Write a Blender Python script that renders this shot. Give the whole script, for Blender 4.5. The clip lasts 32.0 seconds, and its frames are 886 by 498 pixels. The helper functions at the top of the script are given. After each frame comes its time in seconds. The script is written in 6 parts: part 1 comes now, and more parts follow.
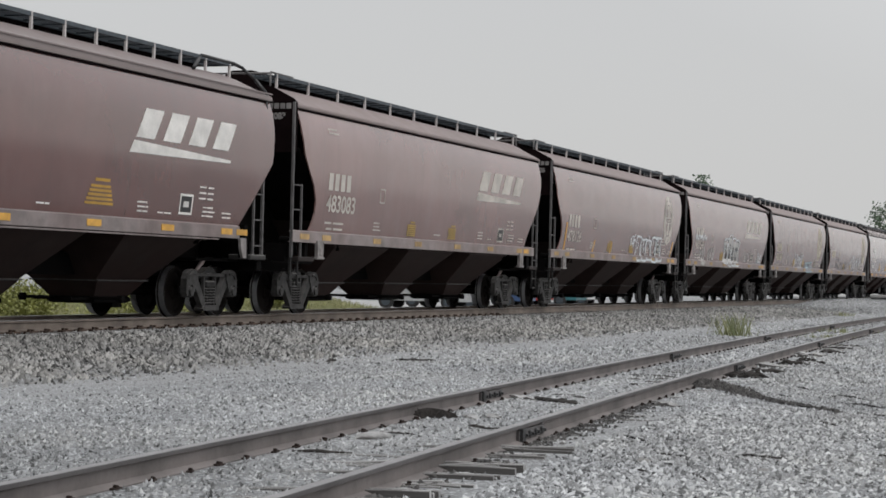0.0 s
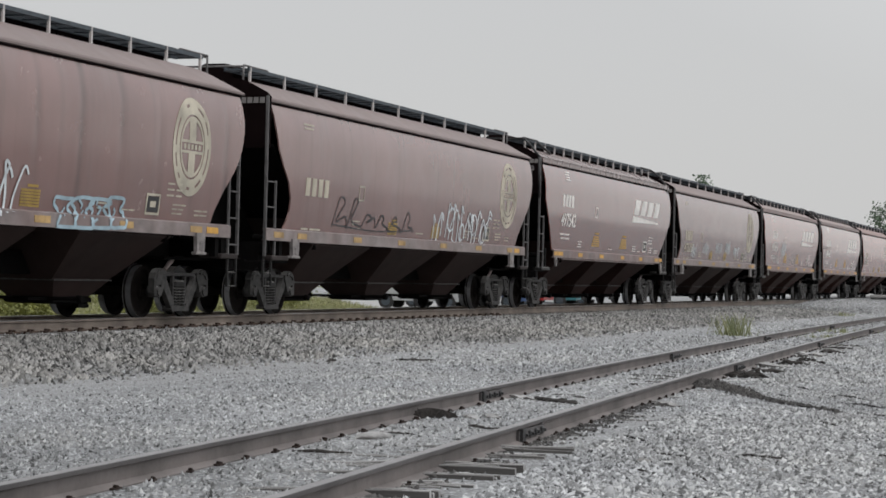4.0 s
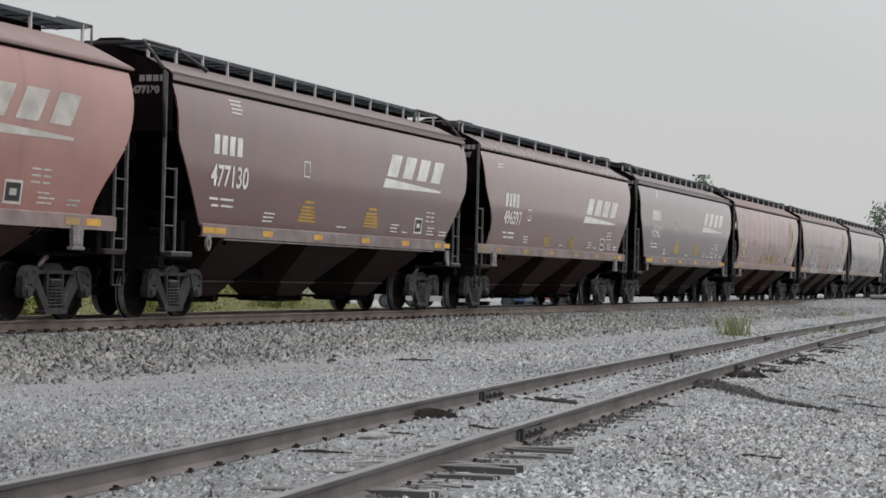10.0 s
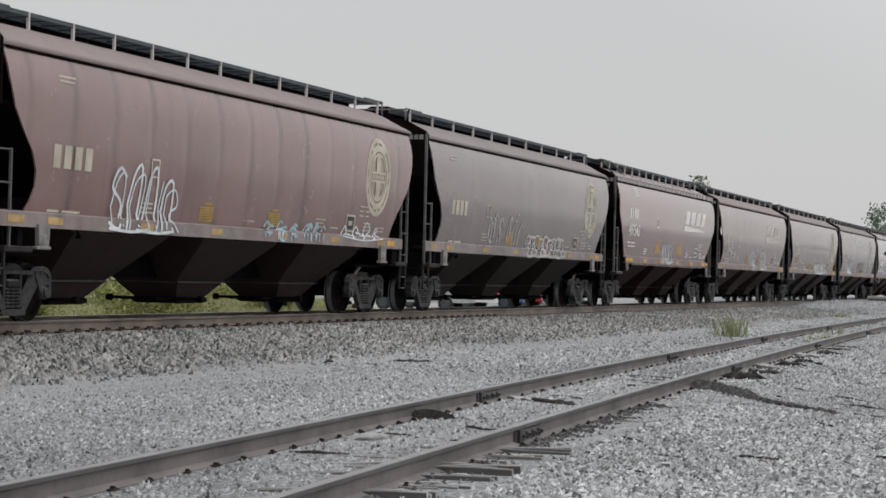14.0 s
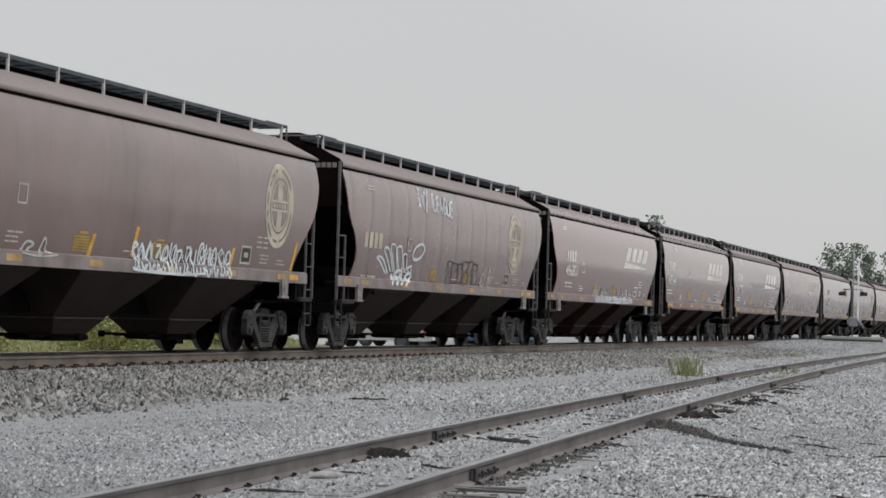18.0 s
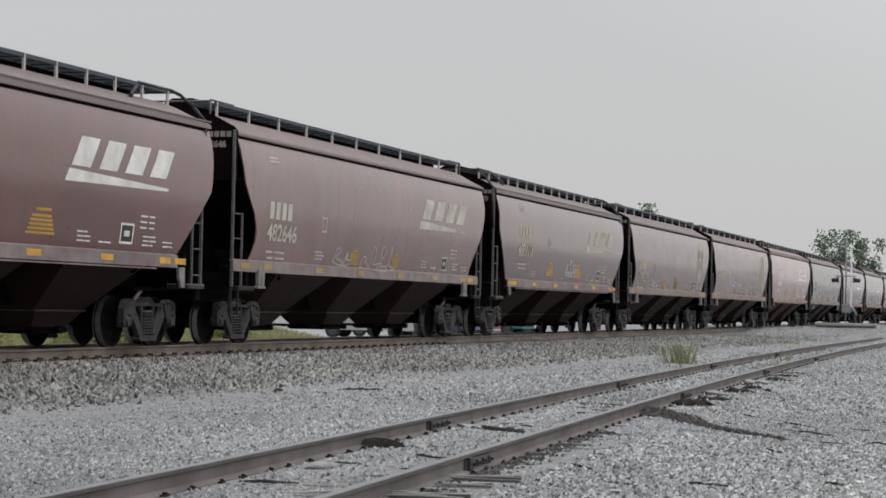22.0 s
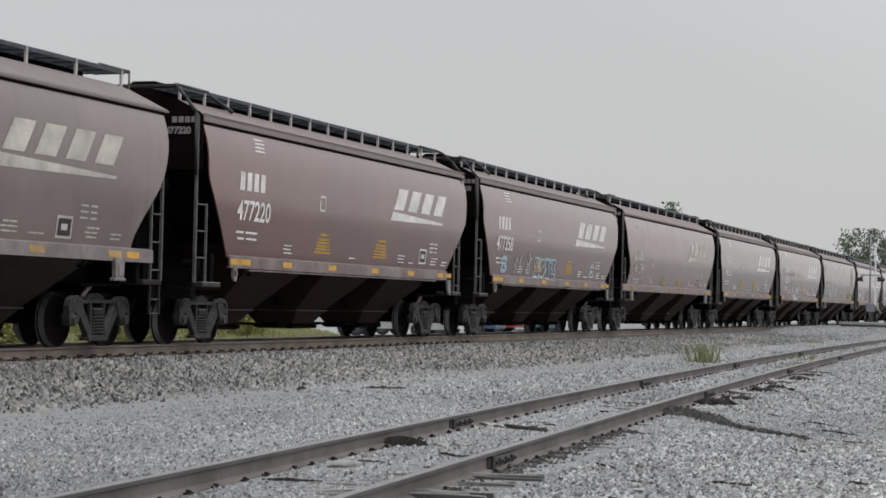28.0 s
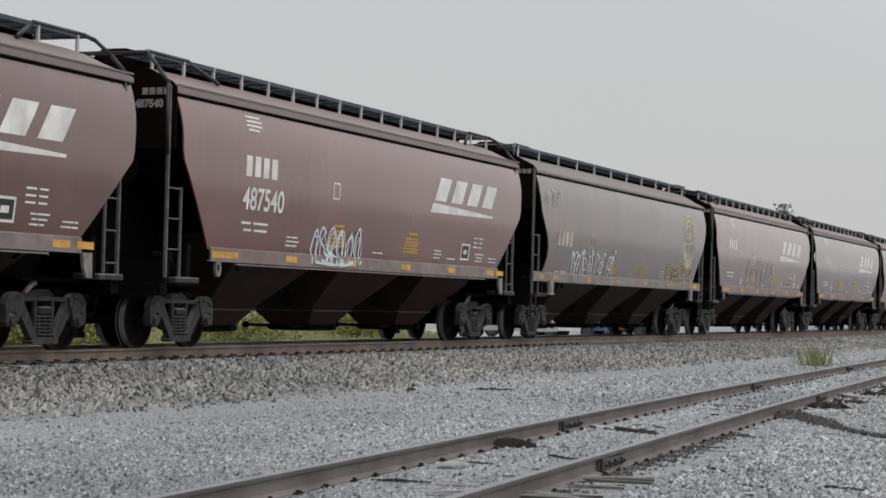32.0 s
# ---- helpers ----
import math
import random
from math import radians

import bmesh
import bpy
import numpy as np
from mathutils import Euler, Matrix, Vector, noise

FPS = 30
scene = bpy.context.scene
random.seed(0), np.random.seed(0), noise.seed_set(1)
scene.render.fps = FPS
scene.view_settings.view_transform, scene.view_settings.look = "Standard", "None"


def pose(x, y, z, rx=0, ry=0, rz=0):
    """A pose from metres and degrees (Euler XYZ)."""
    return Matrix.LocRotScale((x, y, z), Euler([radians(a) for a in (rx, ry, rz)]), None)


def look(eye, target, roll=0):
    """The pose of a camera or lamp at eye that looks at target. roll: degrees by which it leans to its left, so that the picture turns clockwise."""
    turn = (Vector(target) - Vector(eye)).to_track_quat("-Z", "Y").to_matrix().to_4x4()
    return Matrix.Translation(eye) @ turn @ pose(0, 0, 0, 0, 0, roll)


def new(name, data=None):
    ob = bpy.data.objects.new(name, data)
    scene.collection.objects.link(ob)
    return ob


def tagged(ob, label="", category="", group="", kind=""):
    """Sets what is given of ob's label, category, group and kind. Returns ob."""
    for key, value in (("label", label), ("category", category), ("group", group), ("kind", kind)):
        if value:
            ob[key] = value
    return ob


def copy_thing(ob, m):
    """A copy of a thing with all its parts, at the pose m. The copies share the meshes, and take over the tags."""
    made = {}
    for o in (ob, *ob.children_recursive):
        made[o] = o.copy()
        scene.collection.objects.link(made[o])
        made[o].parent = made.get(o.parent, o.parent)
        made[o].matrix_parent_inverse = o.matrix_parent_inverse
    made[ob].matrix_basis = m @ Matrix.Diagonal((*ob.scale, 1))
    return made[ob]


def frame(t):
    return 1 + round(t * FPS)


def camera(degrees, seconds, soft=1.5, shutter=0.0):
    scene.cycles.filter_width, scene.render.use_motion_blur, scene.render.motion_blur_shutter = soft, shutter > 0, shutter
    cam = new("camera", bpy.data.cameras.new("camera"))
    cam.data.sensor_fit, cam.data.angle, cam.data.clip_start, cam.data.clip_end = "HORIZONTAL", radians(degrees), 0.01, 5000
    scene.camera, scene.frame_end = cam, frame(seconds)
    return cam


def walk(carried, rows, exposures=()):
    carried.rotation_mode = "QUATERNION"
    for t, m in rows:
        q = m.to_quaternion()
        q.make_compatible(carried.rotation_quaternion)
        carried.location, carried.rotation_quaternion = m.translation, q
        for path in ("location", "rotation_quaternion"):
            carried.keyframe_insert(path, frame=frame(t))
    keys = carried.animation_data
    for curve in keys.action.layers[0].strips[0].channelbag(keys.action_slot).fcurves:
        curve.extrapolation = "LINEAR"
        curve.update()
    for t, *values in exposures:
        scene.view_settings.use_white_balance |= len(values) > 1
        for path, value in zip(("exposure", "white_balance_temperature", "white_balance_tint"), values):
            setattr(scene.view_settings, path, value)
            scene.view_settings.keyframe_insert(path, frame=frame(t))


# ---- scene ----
H_CAM = 0.867          # eye above the main line's rail tops
V = 18.867             # speed of the train, metres a second
YC = 16.99             # centre line of the main track


def aim(yaw, pitch, roll):
    """A camera pose at the tripod: yaw to the left of the track's direction."""
    a, p = radians(yaw), radians(pitch)
    eye = Vector((0, 0, H_CAM))
    return look(eye, eye + Vector((math.cos(a) * math.cos(p), math.sin(a) * math.cos(p), math.sin(p))), roll)


cam = camera(25.25, 32.0, soft=1.66)
walk(cam, [
    (0, aim(18.986, 0.753, 1.372)),
    (11.5, aim(18.986, 0.753, 1.372)),
    (12, aim(18.948, 0.739, 1.467)),
    (12.5, aim(18.931, 0.776, 1.392)),
    (13, aim(18.835, 0.793, 1.460)),
    (13.5, aim(18.903, 0.774, 1.399)),
    (15.5, aim(18.766, 0.912, 1.375)),
    (16, aim(18.285, 1.088, 1.326)),
    (16.5, aim(17.979, 1.410, 1.531)),
    (17, aim(17.764, 1.560, 1.587)),
    (17.5, aim(17.609, 1.741, 1.677)),
    (18, aim(17.675, 1.923, 1.642)),
    (18.5, aim(17.668, 2.063, 1.686)),
    (19, aim(17.775, 2.332, 1.615)),
    (19.5, aim(17.761, 2.384, 1.565)),
    (20, aim(17.646, 1.874, 1.472)),
    (20.5, aim(17.414, 1.856, 1.235)),
    (21, aim(17.466, 1.678, 1.201)),
    (21.5, aim(17.435, 1.627, 1.184)),
    (22, aim(17.464, 1.629, 1.198)),
    (22.5, aim(17.510, 1.603, 1.199)),
    (23, aim(17.507, 1.626, 1.173)),
    (23.5, aim(17.445, 1.596, 1.148)),
    (24, aim(17.453, 1.577, 1.190)),
    (24.5, aim(17.505, 1.596, 1.130)),
    (26.5, aim(18.104, 1.616, 1.282)),
    (27, aim(18.100, 1.599, 1.264)),
    (27.5, aim(18.137, 1.617, 1.225)),
    (28, aim(18.133, 1.572, 1.279)),
    (28.5, aim(18.431, 1.617, 1.282)),
    (29, aim(18.498, 1.634, 1.283)),
    (29.5, aim(19.049, 1.609, 1.345)),
    (30, aim(20.107, 1.585, 1.439)),
    (30.5, aim(20.486, 1.573, 1.469)),
    (31, aim(20.611, 1.542, 1.474)),
    (31.5, aim(21.136, 1.551, 1.470)),
    (32, aim(21.306, 1.545, 1.479)),
], [(0, 0.0), (18.5, 0.0), (20.5, -0.06), (32, -0.06)])

# ---- world and light: an even, high overcast ----
world = bpy.data.worlds.new("overcast")
scene.world = world
world.use_nodes = True
wn, wl = world.node_tree.nodes, world.node_tree.links
wn.clear()
sky = wn.new("ShaderNodeTexSky")
sky.sky_type, sky.sun_disc = "NISHITA", False
sky.sun_elevation, sky.sun_rotation = radians(63), radians(200)
sky.dust_density = 4.0
sky_dim = wn.new("ShaderNodeMix")
sky_dim.data_type = "RGBA"
sky_dim.inputs[0].default_value = 0.88
cloud_tc = wn.new("ShaderNodeTexCoord")
cloud = wn.new("ShaderNodeTexNoise")
cloud.inputs["Scale"].default_value, cloud.inputs["Detail"].default_value = 1.3, 3.0
cloud_ramp = wn.new("ShaderNodeMapRange")
cloud_ramp.inputs["To Min"].default_value, cloud_ramp.inputs["To Max"].default_value = 6.12, 6.62
wl.new(cloud_tc.outputs["Generated"], cloud.inputs["Vector"])
wl.new(cloud.outputs["Fac"], cloud_ramp.inputs["Value"])
wl.new(sky.outputs["Color"], sky_dim.inputs[6])
wl.new(cloud_ramp.outputs["Result"], sky_dim.inputs[7])
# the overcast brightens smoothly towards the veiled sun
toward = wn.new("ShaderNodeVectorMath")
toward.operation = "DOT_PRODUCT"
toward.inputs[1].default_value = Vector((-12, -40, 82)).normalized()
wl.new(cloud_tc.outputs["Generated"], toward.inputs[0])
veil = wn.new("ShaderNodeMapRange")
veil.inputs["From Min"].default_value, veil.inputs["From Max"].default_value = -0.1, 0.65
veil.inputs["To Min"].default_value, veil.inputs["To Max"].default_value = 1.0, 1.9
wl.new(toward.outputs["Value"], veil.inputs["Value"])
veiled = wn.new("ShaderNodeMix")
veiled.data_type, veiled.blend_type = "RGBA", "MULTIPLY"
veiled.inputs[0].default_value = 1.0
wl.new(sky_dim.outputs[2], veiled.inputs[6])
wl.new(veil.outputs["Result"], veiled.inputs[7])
bg = wn.new("ShaderNodeBackground")
bg.inputs["Strength"].default_value = 0.1
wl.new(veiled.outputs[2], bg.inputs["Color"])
wo = wn.new("ShaderNodeOutputWorld")
wl.new(bg.outputs["Background"], wo.inputs["Surface"])

sun_data = bpy.data.lights.new("sun", "SUN")
sun_data.energy, sun_data.angle, sun_data.color = 1.0, radians(32), (0.985, 1.0, 1.02)
sun = new("sun", sun_data)
sun.matrix_world = look((-12, -40, 82), (0, 0, 0))


# ---- materials ----
class Mat:
    """A node material in a few lines: colour with two scales of variation, roughness, metal, bump."""

    def __init__(self, name, rough=0.6, metal=0.0):
        self.m = bpy.data.materials.new(name)
        self.m.use_nodes = True
        self.n, self.l = self.m.node_tree.nodes, self.m.node_tree.links
        self.b = self.n["Principled BSDF"]
        self.b.inputs["Roughness"].default_value = rough
        self.b.inputs["Metallic"].default_value = metal
        self.tc = self.n.new("ShaderNodeTexCoord")

    def vec(self, scale=(1, 1, 1), space="Object", shift=False):
        mp = self.n.new("ShaderNodeMapping")
        mp.inputs["Scale"].default_value = scale
        self.l.new(self.tc.outputs[space], mp.inputs["Vector"])
        if shift:
            oi = self.n.new("ShaderNodeObjectInfo")
            mul = self.n.new("ShaderNodeMath")
            mul.operation, mul.inputs[1].default_value = "MULTIPLY", 137.0
            self.l.new(oi.outputs["Random"], mul.inputs[0])
            self.l.new(mul.outputs[0], mp.inputs["Location"])
        return mp.outputs["Vector"]

    def noise(self, scale, detail=4.0, stretch=(1, 1, 1), space="Object", shift=False, rough=0.55):
        t = self.n.new("ShaderNodeTexNoise")
        t.inputs["Scale"].default_value, t.inputs["Detail"].default_value = scale, detail
        t.inputs["Roughness"].default_value = rough
        self.l.new(self.vec(stretch, space, shift), t.inputs["Vector"])
        return t.outputs["Fac"]

    def ramp(self, fac, lo, hi, a=0.0, b=1.0):
        r = self.n.new("ShaderNodeMapRange")
        for key, value in (("From Min", lo), ("From Max", hi), ("To Min", a), ("To Max", b)):
            r.inputs[key].default_value = value
        self.l.new(fac, r.inputs["Value"])
        return r.outputs["Result"]

    def mix(self, fac, a, b, mode="MIX"):
        x = self.n.new("ShaderNodeMix")
        x.data_type, x.blend_type = "RGBA", mode
        for i, value in ((0, fac), (6, a), (7, b)):
            if isinstance(value, (int, float)):
                x.inputs[i].default_value = value
            elif isinstance(value, tuple):
                x.inputs[i].default_value = (*value, 1)
            else:
                self.l.new(value, x.inputs[i])
        return x.outputs[2]

    def colour(self, c):
        if isinstance(c, tuple):
            self.b.inputs["Base Color"].default_value = (*c, 1)
        else:
            self.l.new(c, self.b.inputs["Base Color"])
        return self

    def bump(self, h, strength=0.3, distance=0.01):
        x = self.n.new("ShaderNodeBump")
        x.inputs["Strength"].default_value, x.inputs["Distance"].default_value = strength, distance
        self.l.new(h, x.inputs["Height"])
        self.l.new(x.outputs["Normal"], self.b.inputs["Normal"])
        return self


def simple(name, base, rough=0.6, metal=0.0, var=0.25, scale=6.0, fine=40.0, bump=0.15, dist=0.004, shift=False, spec=0.5):
    """One base colour with stains at one scale and grain at another."""
    m = Mat(name, rough, metal)
    dark, light = tuple(c * (1 - var) for c in base), tuple(min(1, c * (1 + var)) for c in base)
    c = m.mix(m.ramp(m.noise(scale, 3, shift=shift), 0.3, 0.7), dark, light)
    grain = m.noise(fine, 3)
    c = m.mix(0.5, c, m.mix(grain, (0.6, 0.6, 0.6), (1.3, 1.3, 1.3)), "MULTIPLY")
    m.colour(c).bump(grain, bump, dist)
    m.b.inputs["Specular IOR Level"].default_value = spec
    return m.m


def car_paint(name, rough, roof=False, ribs=False):
    """Mineral-brown car paint: the object's colour, faded patches, vertical rain streaks and grime."""
    m = Mat(name, rough)
    oi = m.n.new("ShaderNodeObjectInfo")
    base = oi.outputs["Color"]
    patch = m.ramp(m.noise(0.55, 4, shift=True), 0.3, 0.7, 0.84, 1.16)
    c = m.mix(1.0, base, patch, "MULTIPLY")
    streak = m.ramp(m.noise(2.6, 4, (1.6, 0.3, 0.06), shift=True), 0.55, 0.82, 0.0, 0.34)
    c = m.mix(streak, c, (0.055, 0.045, 0.04))
    dust = m.ramp(m.noise(1.1, 5, (1, 1, 0.7), shift=True), 0.50, 0.85, 0.0, 0.25)
    faded = m.n.new("ShaderNodeMath")
    faded.operation = "MULTIPLY"
    m.l.new(dust, faded.inputs[0])
    m.l.new(oi.outputs["Alpha"], faded.inputs[1])
    c = m.mix(faded.outputs[0], c, (0.25, 0.21, 0.195))
    if ribs:
        # grime that runs down from the eaves along the rib dents
        xyz = m.n.new("ShaderNodeSeparateXYZ")
        m.l.new(m.tc.outputs["Object"], xyz.inputs[0])
        wob = m.n.new("ShaderNodeMath")
        wob.operation, wob.inputs[1].default_value = "MULTIPLY_ADD", 0.16
        m.l.new(m.noise(0.8, 3, shift=True), wob.inputs[0])
        back = m.n.new("ShaderNodeMath")
        back.operation, back.inputs[1].default_value = "SUBTRACT", 0.08
        m.l.new(xyz.outputs[0], back.inputs[0])
        m.l.new(back.outputs[0], wob.inputs[2])
        near = m.n.new("ShaderNodeMath")
        near.operation, near.inputs[1].default_value = "PINGPONG", RIB / 2
        m.l.new(wob.outputs[0], near.inputs[0])
        line = m.ramp(near.outputs[0], 0.02, 0.15, 1.0, 0.0)
        down = m.ramp(m.noise(0.9, 3, (2.0, 1, 0.5), shift=True), 0.35, 0.65, 0.1, 0.75)
        both = m.n.new("ShaderNodeMath")
        both.operation = "MULTIPLY"
        m.l.new(line, both.inputs[0])
        m.l.new(down, both.inputs[1])
        c = m.mix(both.outputs[0], c, (0.062, 0.041, 0.036))
    if roof:
        c = m.mix(0.66, c, (0.195, 0.175, 0.170))
    grain = m.noise(55, 3, shift=True)
    c = m.mix(0.22, c, m.mix(grain, (0.65, 0.65, 0.65), (1.3, 1.3, 1.3)), "MULTIPLY")
    m.colour(c)
    r = m.ramp(m.noise(2.2, 4, shift=True), 0.3, 0.7, rough - 0.03, rough + 0.08)
    # the colour's alpha tells how dull the paint has gone: 1 weathered, 0 freshly painted
    wear = oi.outputs["Alpha"]
    scaled = m.n.new("ShaderNodeMath")
    scaled.operation = "MULTIPLY"
    m.l.new(r, scaled.inputs[0])
    m.l.new(m.ramp(wear, 0.0, 1.0, 0.55, 1.15), scaled.inputs[1])
    m.l.new(scaled.outputs[0], m.b.inputs["Roughness"])
    m.b.inputs["Specular IOR Level"].default_value = 0.4
    m.l.new(m.ramp(wear, 0.0, 1.0, 0.08 if roof else 1.0, 0.0 if roof else 0.6), m.b.inputs["Coat Weight"])
    m.b.inputs["Coat Roughness"].default_value = 0.3 if roof else 0.15
    m.b.inputs["Coat IOR"].default_value = 1.5 if roof else 1.62
    buckle = m.noise(0.9, 2, (1.0, 0.4, 0.45), shift=True)
    m.bump(buckle, 0.26 if not roof else 0.1, 0.05)
    return m.m


RIB = 1.32             # spacing of the rib dents
PAINT_RIB = car_paint("ribbed_side_paint", 0.17, ribs=True)
PAINT = car_paint("car_side_paint", 0.14)
PAINT_ROOF = car_paint("car_roof_paint", 0.48, True)
PAINT_DIRTY = simple("underframe_paint", (0.035, 0.029, 0.028), 0.75, 0, 0.5, 1.7, 30, 0.2, shift=True, spec=0.15)
# near-black: the deep shade under the cars is put into the colour
SHADE_BLACK = simple("shaded_underframe", (0.0030, 0.0025, 0.0025), 0.88, 0, 0.4, 2.5, 30, 0.2, shift=True, spec=0.08)


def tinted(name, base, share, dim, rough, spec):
    """Dirt over the car's own colour, which dim scales down."""
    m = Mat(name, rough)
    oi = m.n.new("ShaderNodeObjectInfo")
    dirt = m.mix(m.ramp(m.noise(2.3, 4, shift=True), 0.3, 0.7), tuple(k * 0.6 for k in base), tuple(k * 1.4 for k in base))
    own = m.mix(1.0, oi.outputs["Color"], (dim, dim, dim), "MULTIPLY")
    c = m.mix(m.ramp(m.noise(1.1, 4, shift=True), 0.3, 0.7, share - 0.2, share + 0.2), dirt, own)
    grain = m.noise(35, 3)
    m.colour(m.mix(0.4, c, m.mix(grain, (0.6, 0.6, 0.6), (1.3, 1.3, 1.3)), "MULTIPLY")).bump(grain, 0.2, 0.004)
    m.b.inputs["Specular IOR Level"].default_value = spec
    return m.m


# body colour dimmed to 0.23, painting in the shade below the side sill
HOPPER_PAINT = tinted("hopper_shade_paint", (0.023, 0.0190, 0.0178), 0.55, 0.23, 0.66, 0.13)
SIDE_SILL = tinted("side_sill_paint", (0.205, 0.180, 0.175), 0.30, 0.9, 0.5, 0.5)
BRACKET = simple("bracket_paint", (0.185, 0.168, 0.163), 0.6, 0, 0.4, 6, 40, 0.2, shift=True)
SILL = simple("sill_paint", (0.25, 0.205, 0.197), 0.55, 0, 0.35, 2.5, 40, 0.2, shift=True)
# near-black brown: shade between cars and beneath the walkways is in this colour
END_DARK = simple("end_panel_shade", (0.0062, 0.0034, 0.0036), 0.85, 0, 0.4, 2, 30, 0.2, shift=True, spec=0.04)
POST_PAINT = simple("post_paint", (0.46, 0.43, 0.42), 0.6, 0, 0.25, 4, 40)
LADDER = simple("ladder_steel", (0.095, 0.090, 0.090), 0.6, 0.1, 0.3, 5, 60)
GALV = simple("galvanised_grating", (0.048, 0.060, 0.071), 0.6, 0.2, 0.25, 5, 60)


def dusty_cast(name, base, dust):
    """Oily cast steel with pale dust lying on its upward faces."""
    m = Mat(name, 0.7, 0.1)
    c = m.mix(m.ramp(m.noise(9, 4, shift=True), 0.3, 0.7), tuple(k * 0.45 for k in base), tuple(k * 1.5 for k in base))
    g = m.n.new("ShaderNodeNewGeometry")
    xyz = m.n.new("ShaderNodeSeparateXYZ")
    m.l.new(g.outputs["Normal"], xyz.inputs[0])
    up = m.ramp(xyz.outputs[2], 0.1, 0.75, 0.0, 0.8)
    lay = m.n.new("ShaderNodeMath")
    lay.operation = "MULTIPLY"
    m.l.new(up, lay.inputs[0])
    m.l.new(m.ramp(m.noise(5, 4, shift=True), 0.3, 0.6, 0.35, 1.0), lay.inputs[1])
    c = m.mix(lay.outputs[0], c, dust)
    grain = m.noise(45, 3)
    m.colour(m.mix(0.5, c, m.mix(grain, (0.6, 0.6, 0.6), (1.3, 1.3, 1.3)), "MULTIPLY")).bump(grain, 0.4, 0.006)
    m.b.inputs["Specular IOR Level"].default_value = 0.35
    return m.m


CAST = dusty_cast("cast_steel_dusty", (0.040, 0.038, 0.037), (0.23, 0.22, 0.212))
SPRING_STEEL = dusty_cast("spring_steel", (0.017, 0.016, 0.0155), (0.19, 0.18, 0.172))
WHEEL = simple("wheel_steel", (0.0075, 0.006, 0.0054), 0.7, 0.0, 0.5, 4, 50, 0.2, spec=0.04)
TREAD = simple("worn_tread_steel", (0.42, 0.42, 0.43), 0.4, 0.9, 0.2, 8, 60)
WHITE = simple("stencil_white", (0.68, 0.665, 0.635), 0.6, 0, 0.2, 2.5, 30, 0.05, shift=True)
CREAM = simple("stencil_cream_faded", (0.42, 0.385, 0.31), 0.7, 0, 0.3, 2.0, 25, 0.05, shift=True)
END_STENCIL = simple("end_stencil_dim", (0.20, 0.185, 0.18), 0.7, 0, 0.3, 3.0, 25, 0.05, shift=True)
FADED = simple("stencil_faded", (0.47, 0.44, 0.40), 0.7, 0, 0.3, 2.0, 25, 0.05, shift=True)
DUSTY_YELLOW = simple("reflector_dusty", (0.38, 0.25, 0.105), 0.7, 0, 0.35, 3, 30, 0.05, shift=True)
YELLOW = simple("reflector_yellow", (0.56, 0.30, 0.045), 0.5, 0, 0.25, 4, 30, 0.05, shift=True)
YSTENCIL_OLD = simple("stencil_yellow_faded", (0.31, 0.20, 0.035), 0.6, 0, 0.35, 3, 30, 0.05)
YSTENCIL = simple("stencil_yellow", (0.42, 0.24, 0.03), 0.6, 0, 0.3, 3, 30, 0.05)
BUSH_LEAF = simple("bush_leaf", (0.19, 0.20, 0.055), 0.6, 0, 0.5, 2.5, 18, 0.1)
SPRAY = simple("spray_white_blue", (0.56, 0.60, 0.62), 0.6, 0, 0.2, 3, 25, 0.05)
SPRAY_GREY = simple("spray_grey_faded", (0.41, 0.40, 0.385), 0.7, 0, 0.3, 3, 25, 0.05)
SPRAY_BLUE = simple("spray_light_blue", (0.30, 0.41, 0.47), 0.6, 0, 0.25, 3, 25, 0.05)
SPRAY_OLIVE = simple("spray_olive", (0.31, 0.26, 0.09), 0.6, 0, 0.25, 3, 25, 0.05)
SPRAY_BLACK = simple("spray_black", (0.02, 0.02, 0.022), 0.5, 0, 0.3, 3, 25, 0.05)
RAIL_SIDE = simple("rail_rust", (0.165, 0.136, 0.115), 0.8, 0.1, 0.3, 2.5, 30, 0.2)
RAIL_HEAD_OLD = simple("rail_head_side", (0.085, 0.079, 0.079), 0.6, 0.3, 0.3, 2.0, 40, 0.2)
RAIL_SIDE_OLD = simple("rail_old_rust", (0.132, 0.117, 0.112), 0.7, 0.1, 0.35, 2.0, 30, 0.25)
RAIL_TOP = simple("rail_polished", (0.38, 0.39, 0.41), 0.28, 0.9, 0.12, 3, 50, 0.05)
RAIL_TOP_OLD = simple("rail_dull_top", (0.20, 0.197, 0.20), 0.5, 0.3, 0.2, 3, 50, 0.1)
RUST = simple("spike_rust", (0.032, 0.023, 0.020), 0.9, 0.1, 0.4, 10, 60, spec=0.15)
PLATE_RUST = simple("tie_plate_rust", (0.066, 0.046, 0.037), 0.9, 0.1, 0.5, 8, 50, spec=0.15)


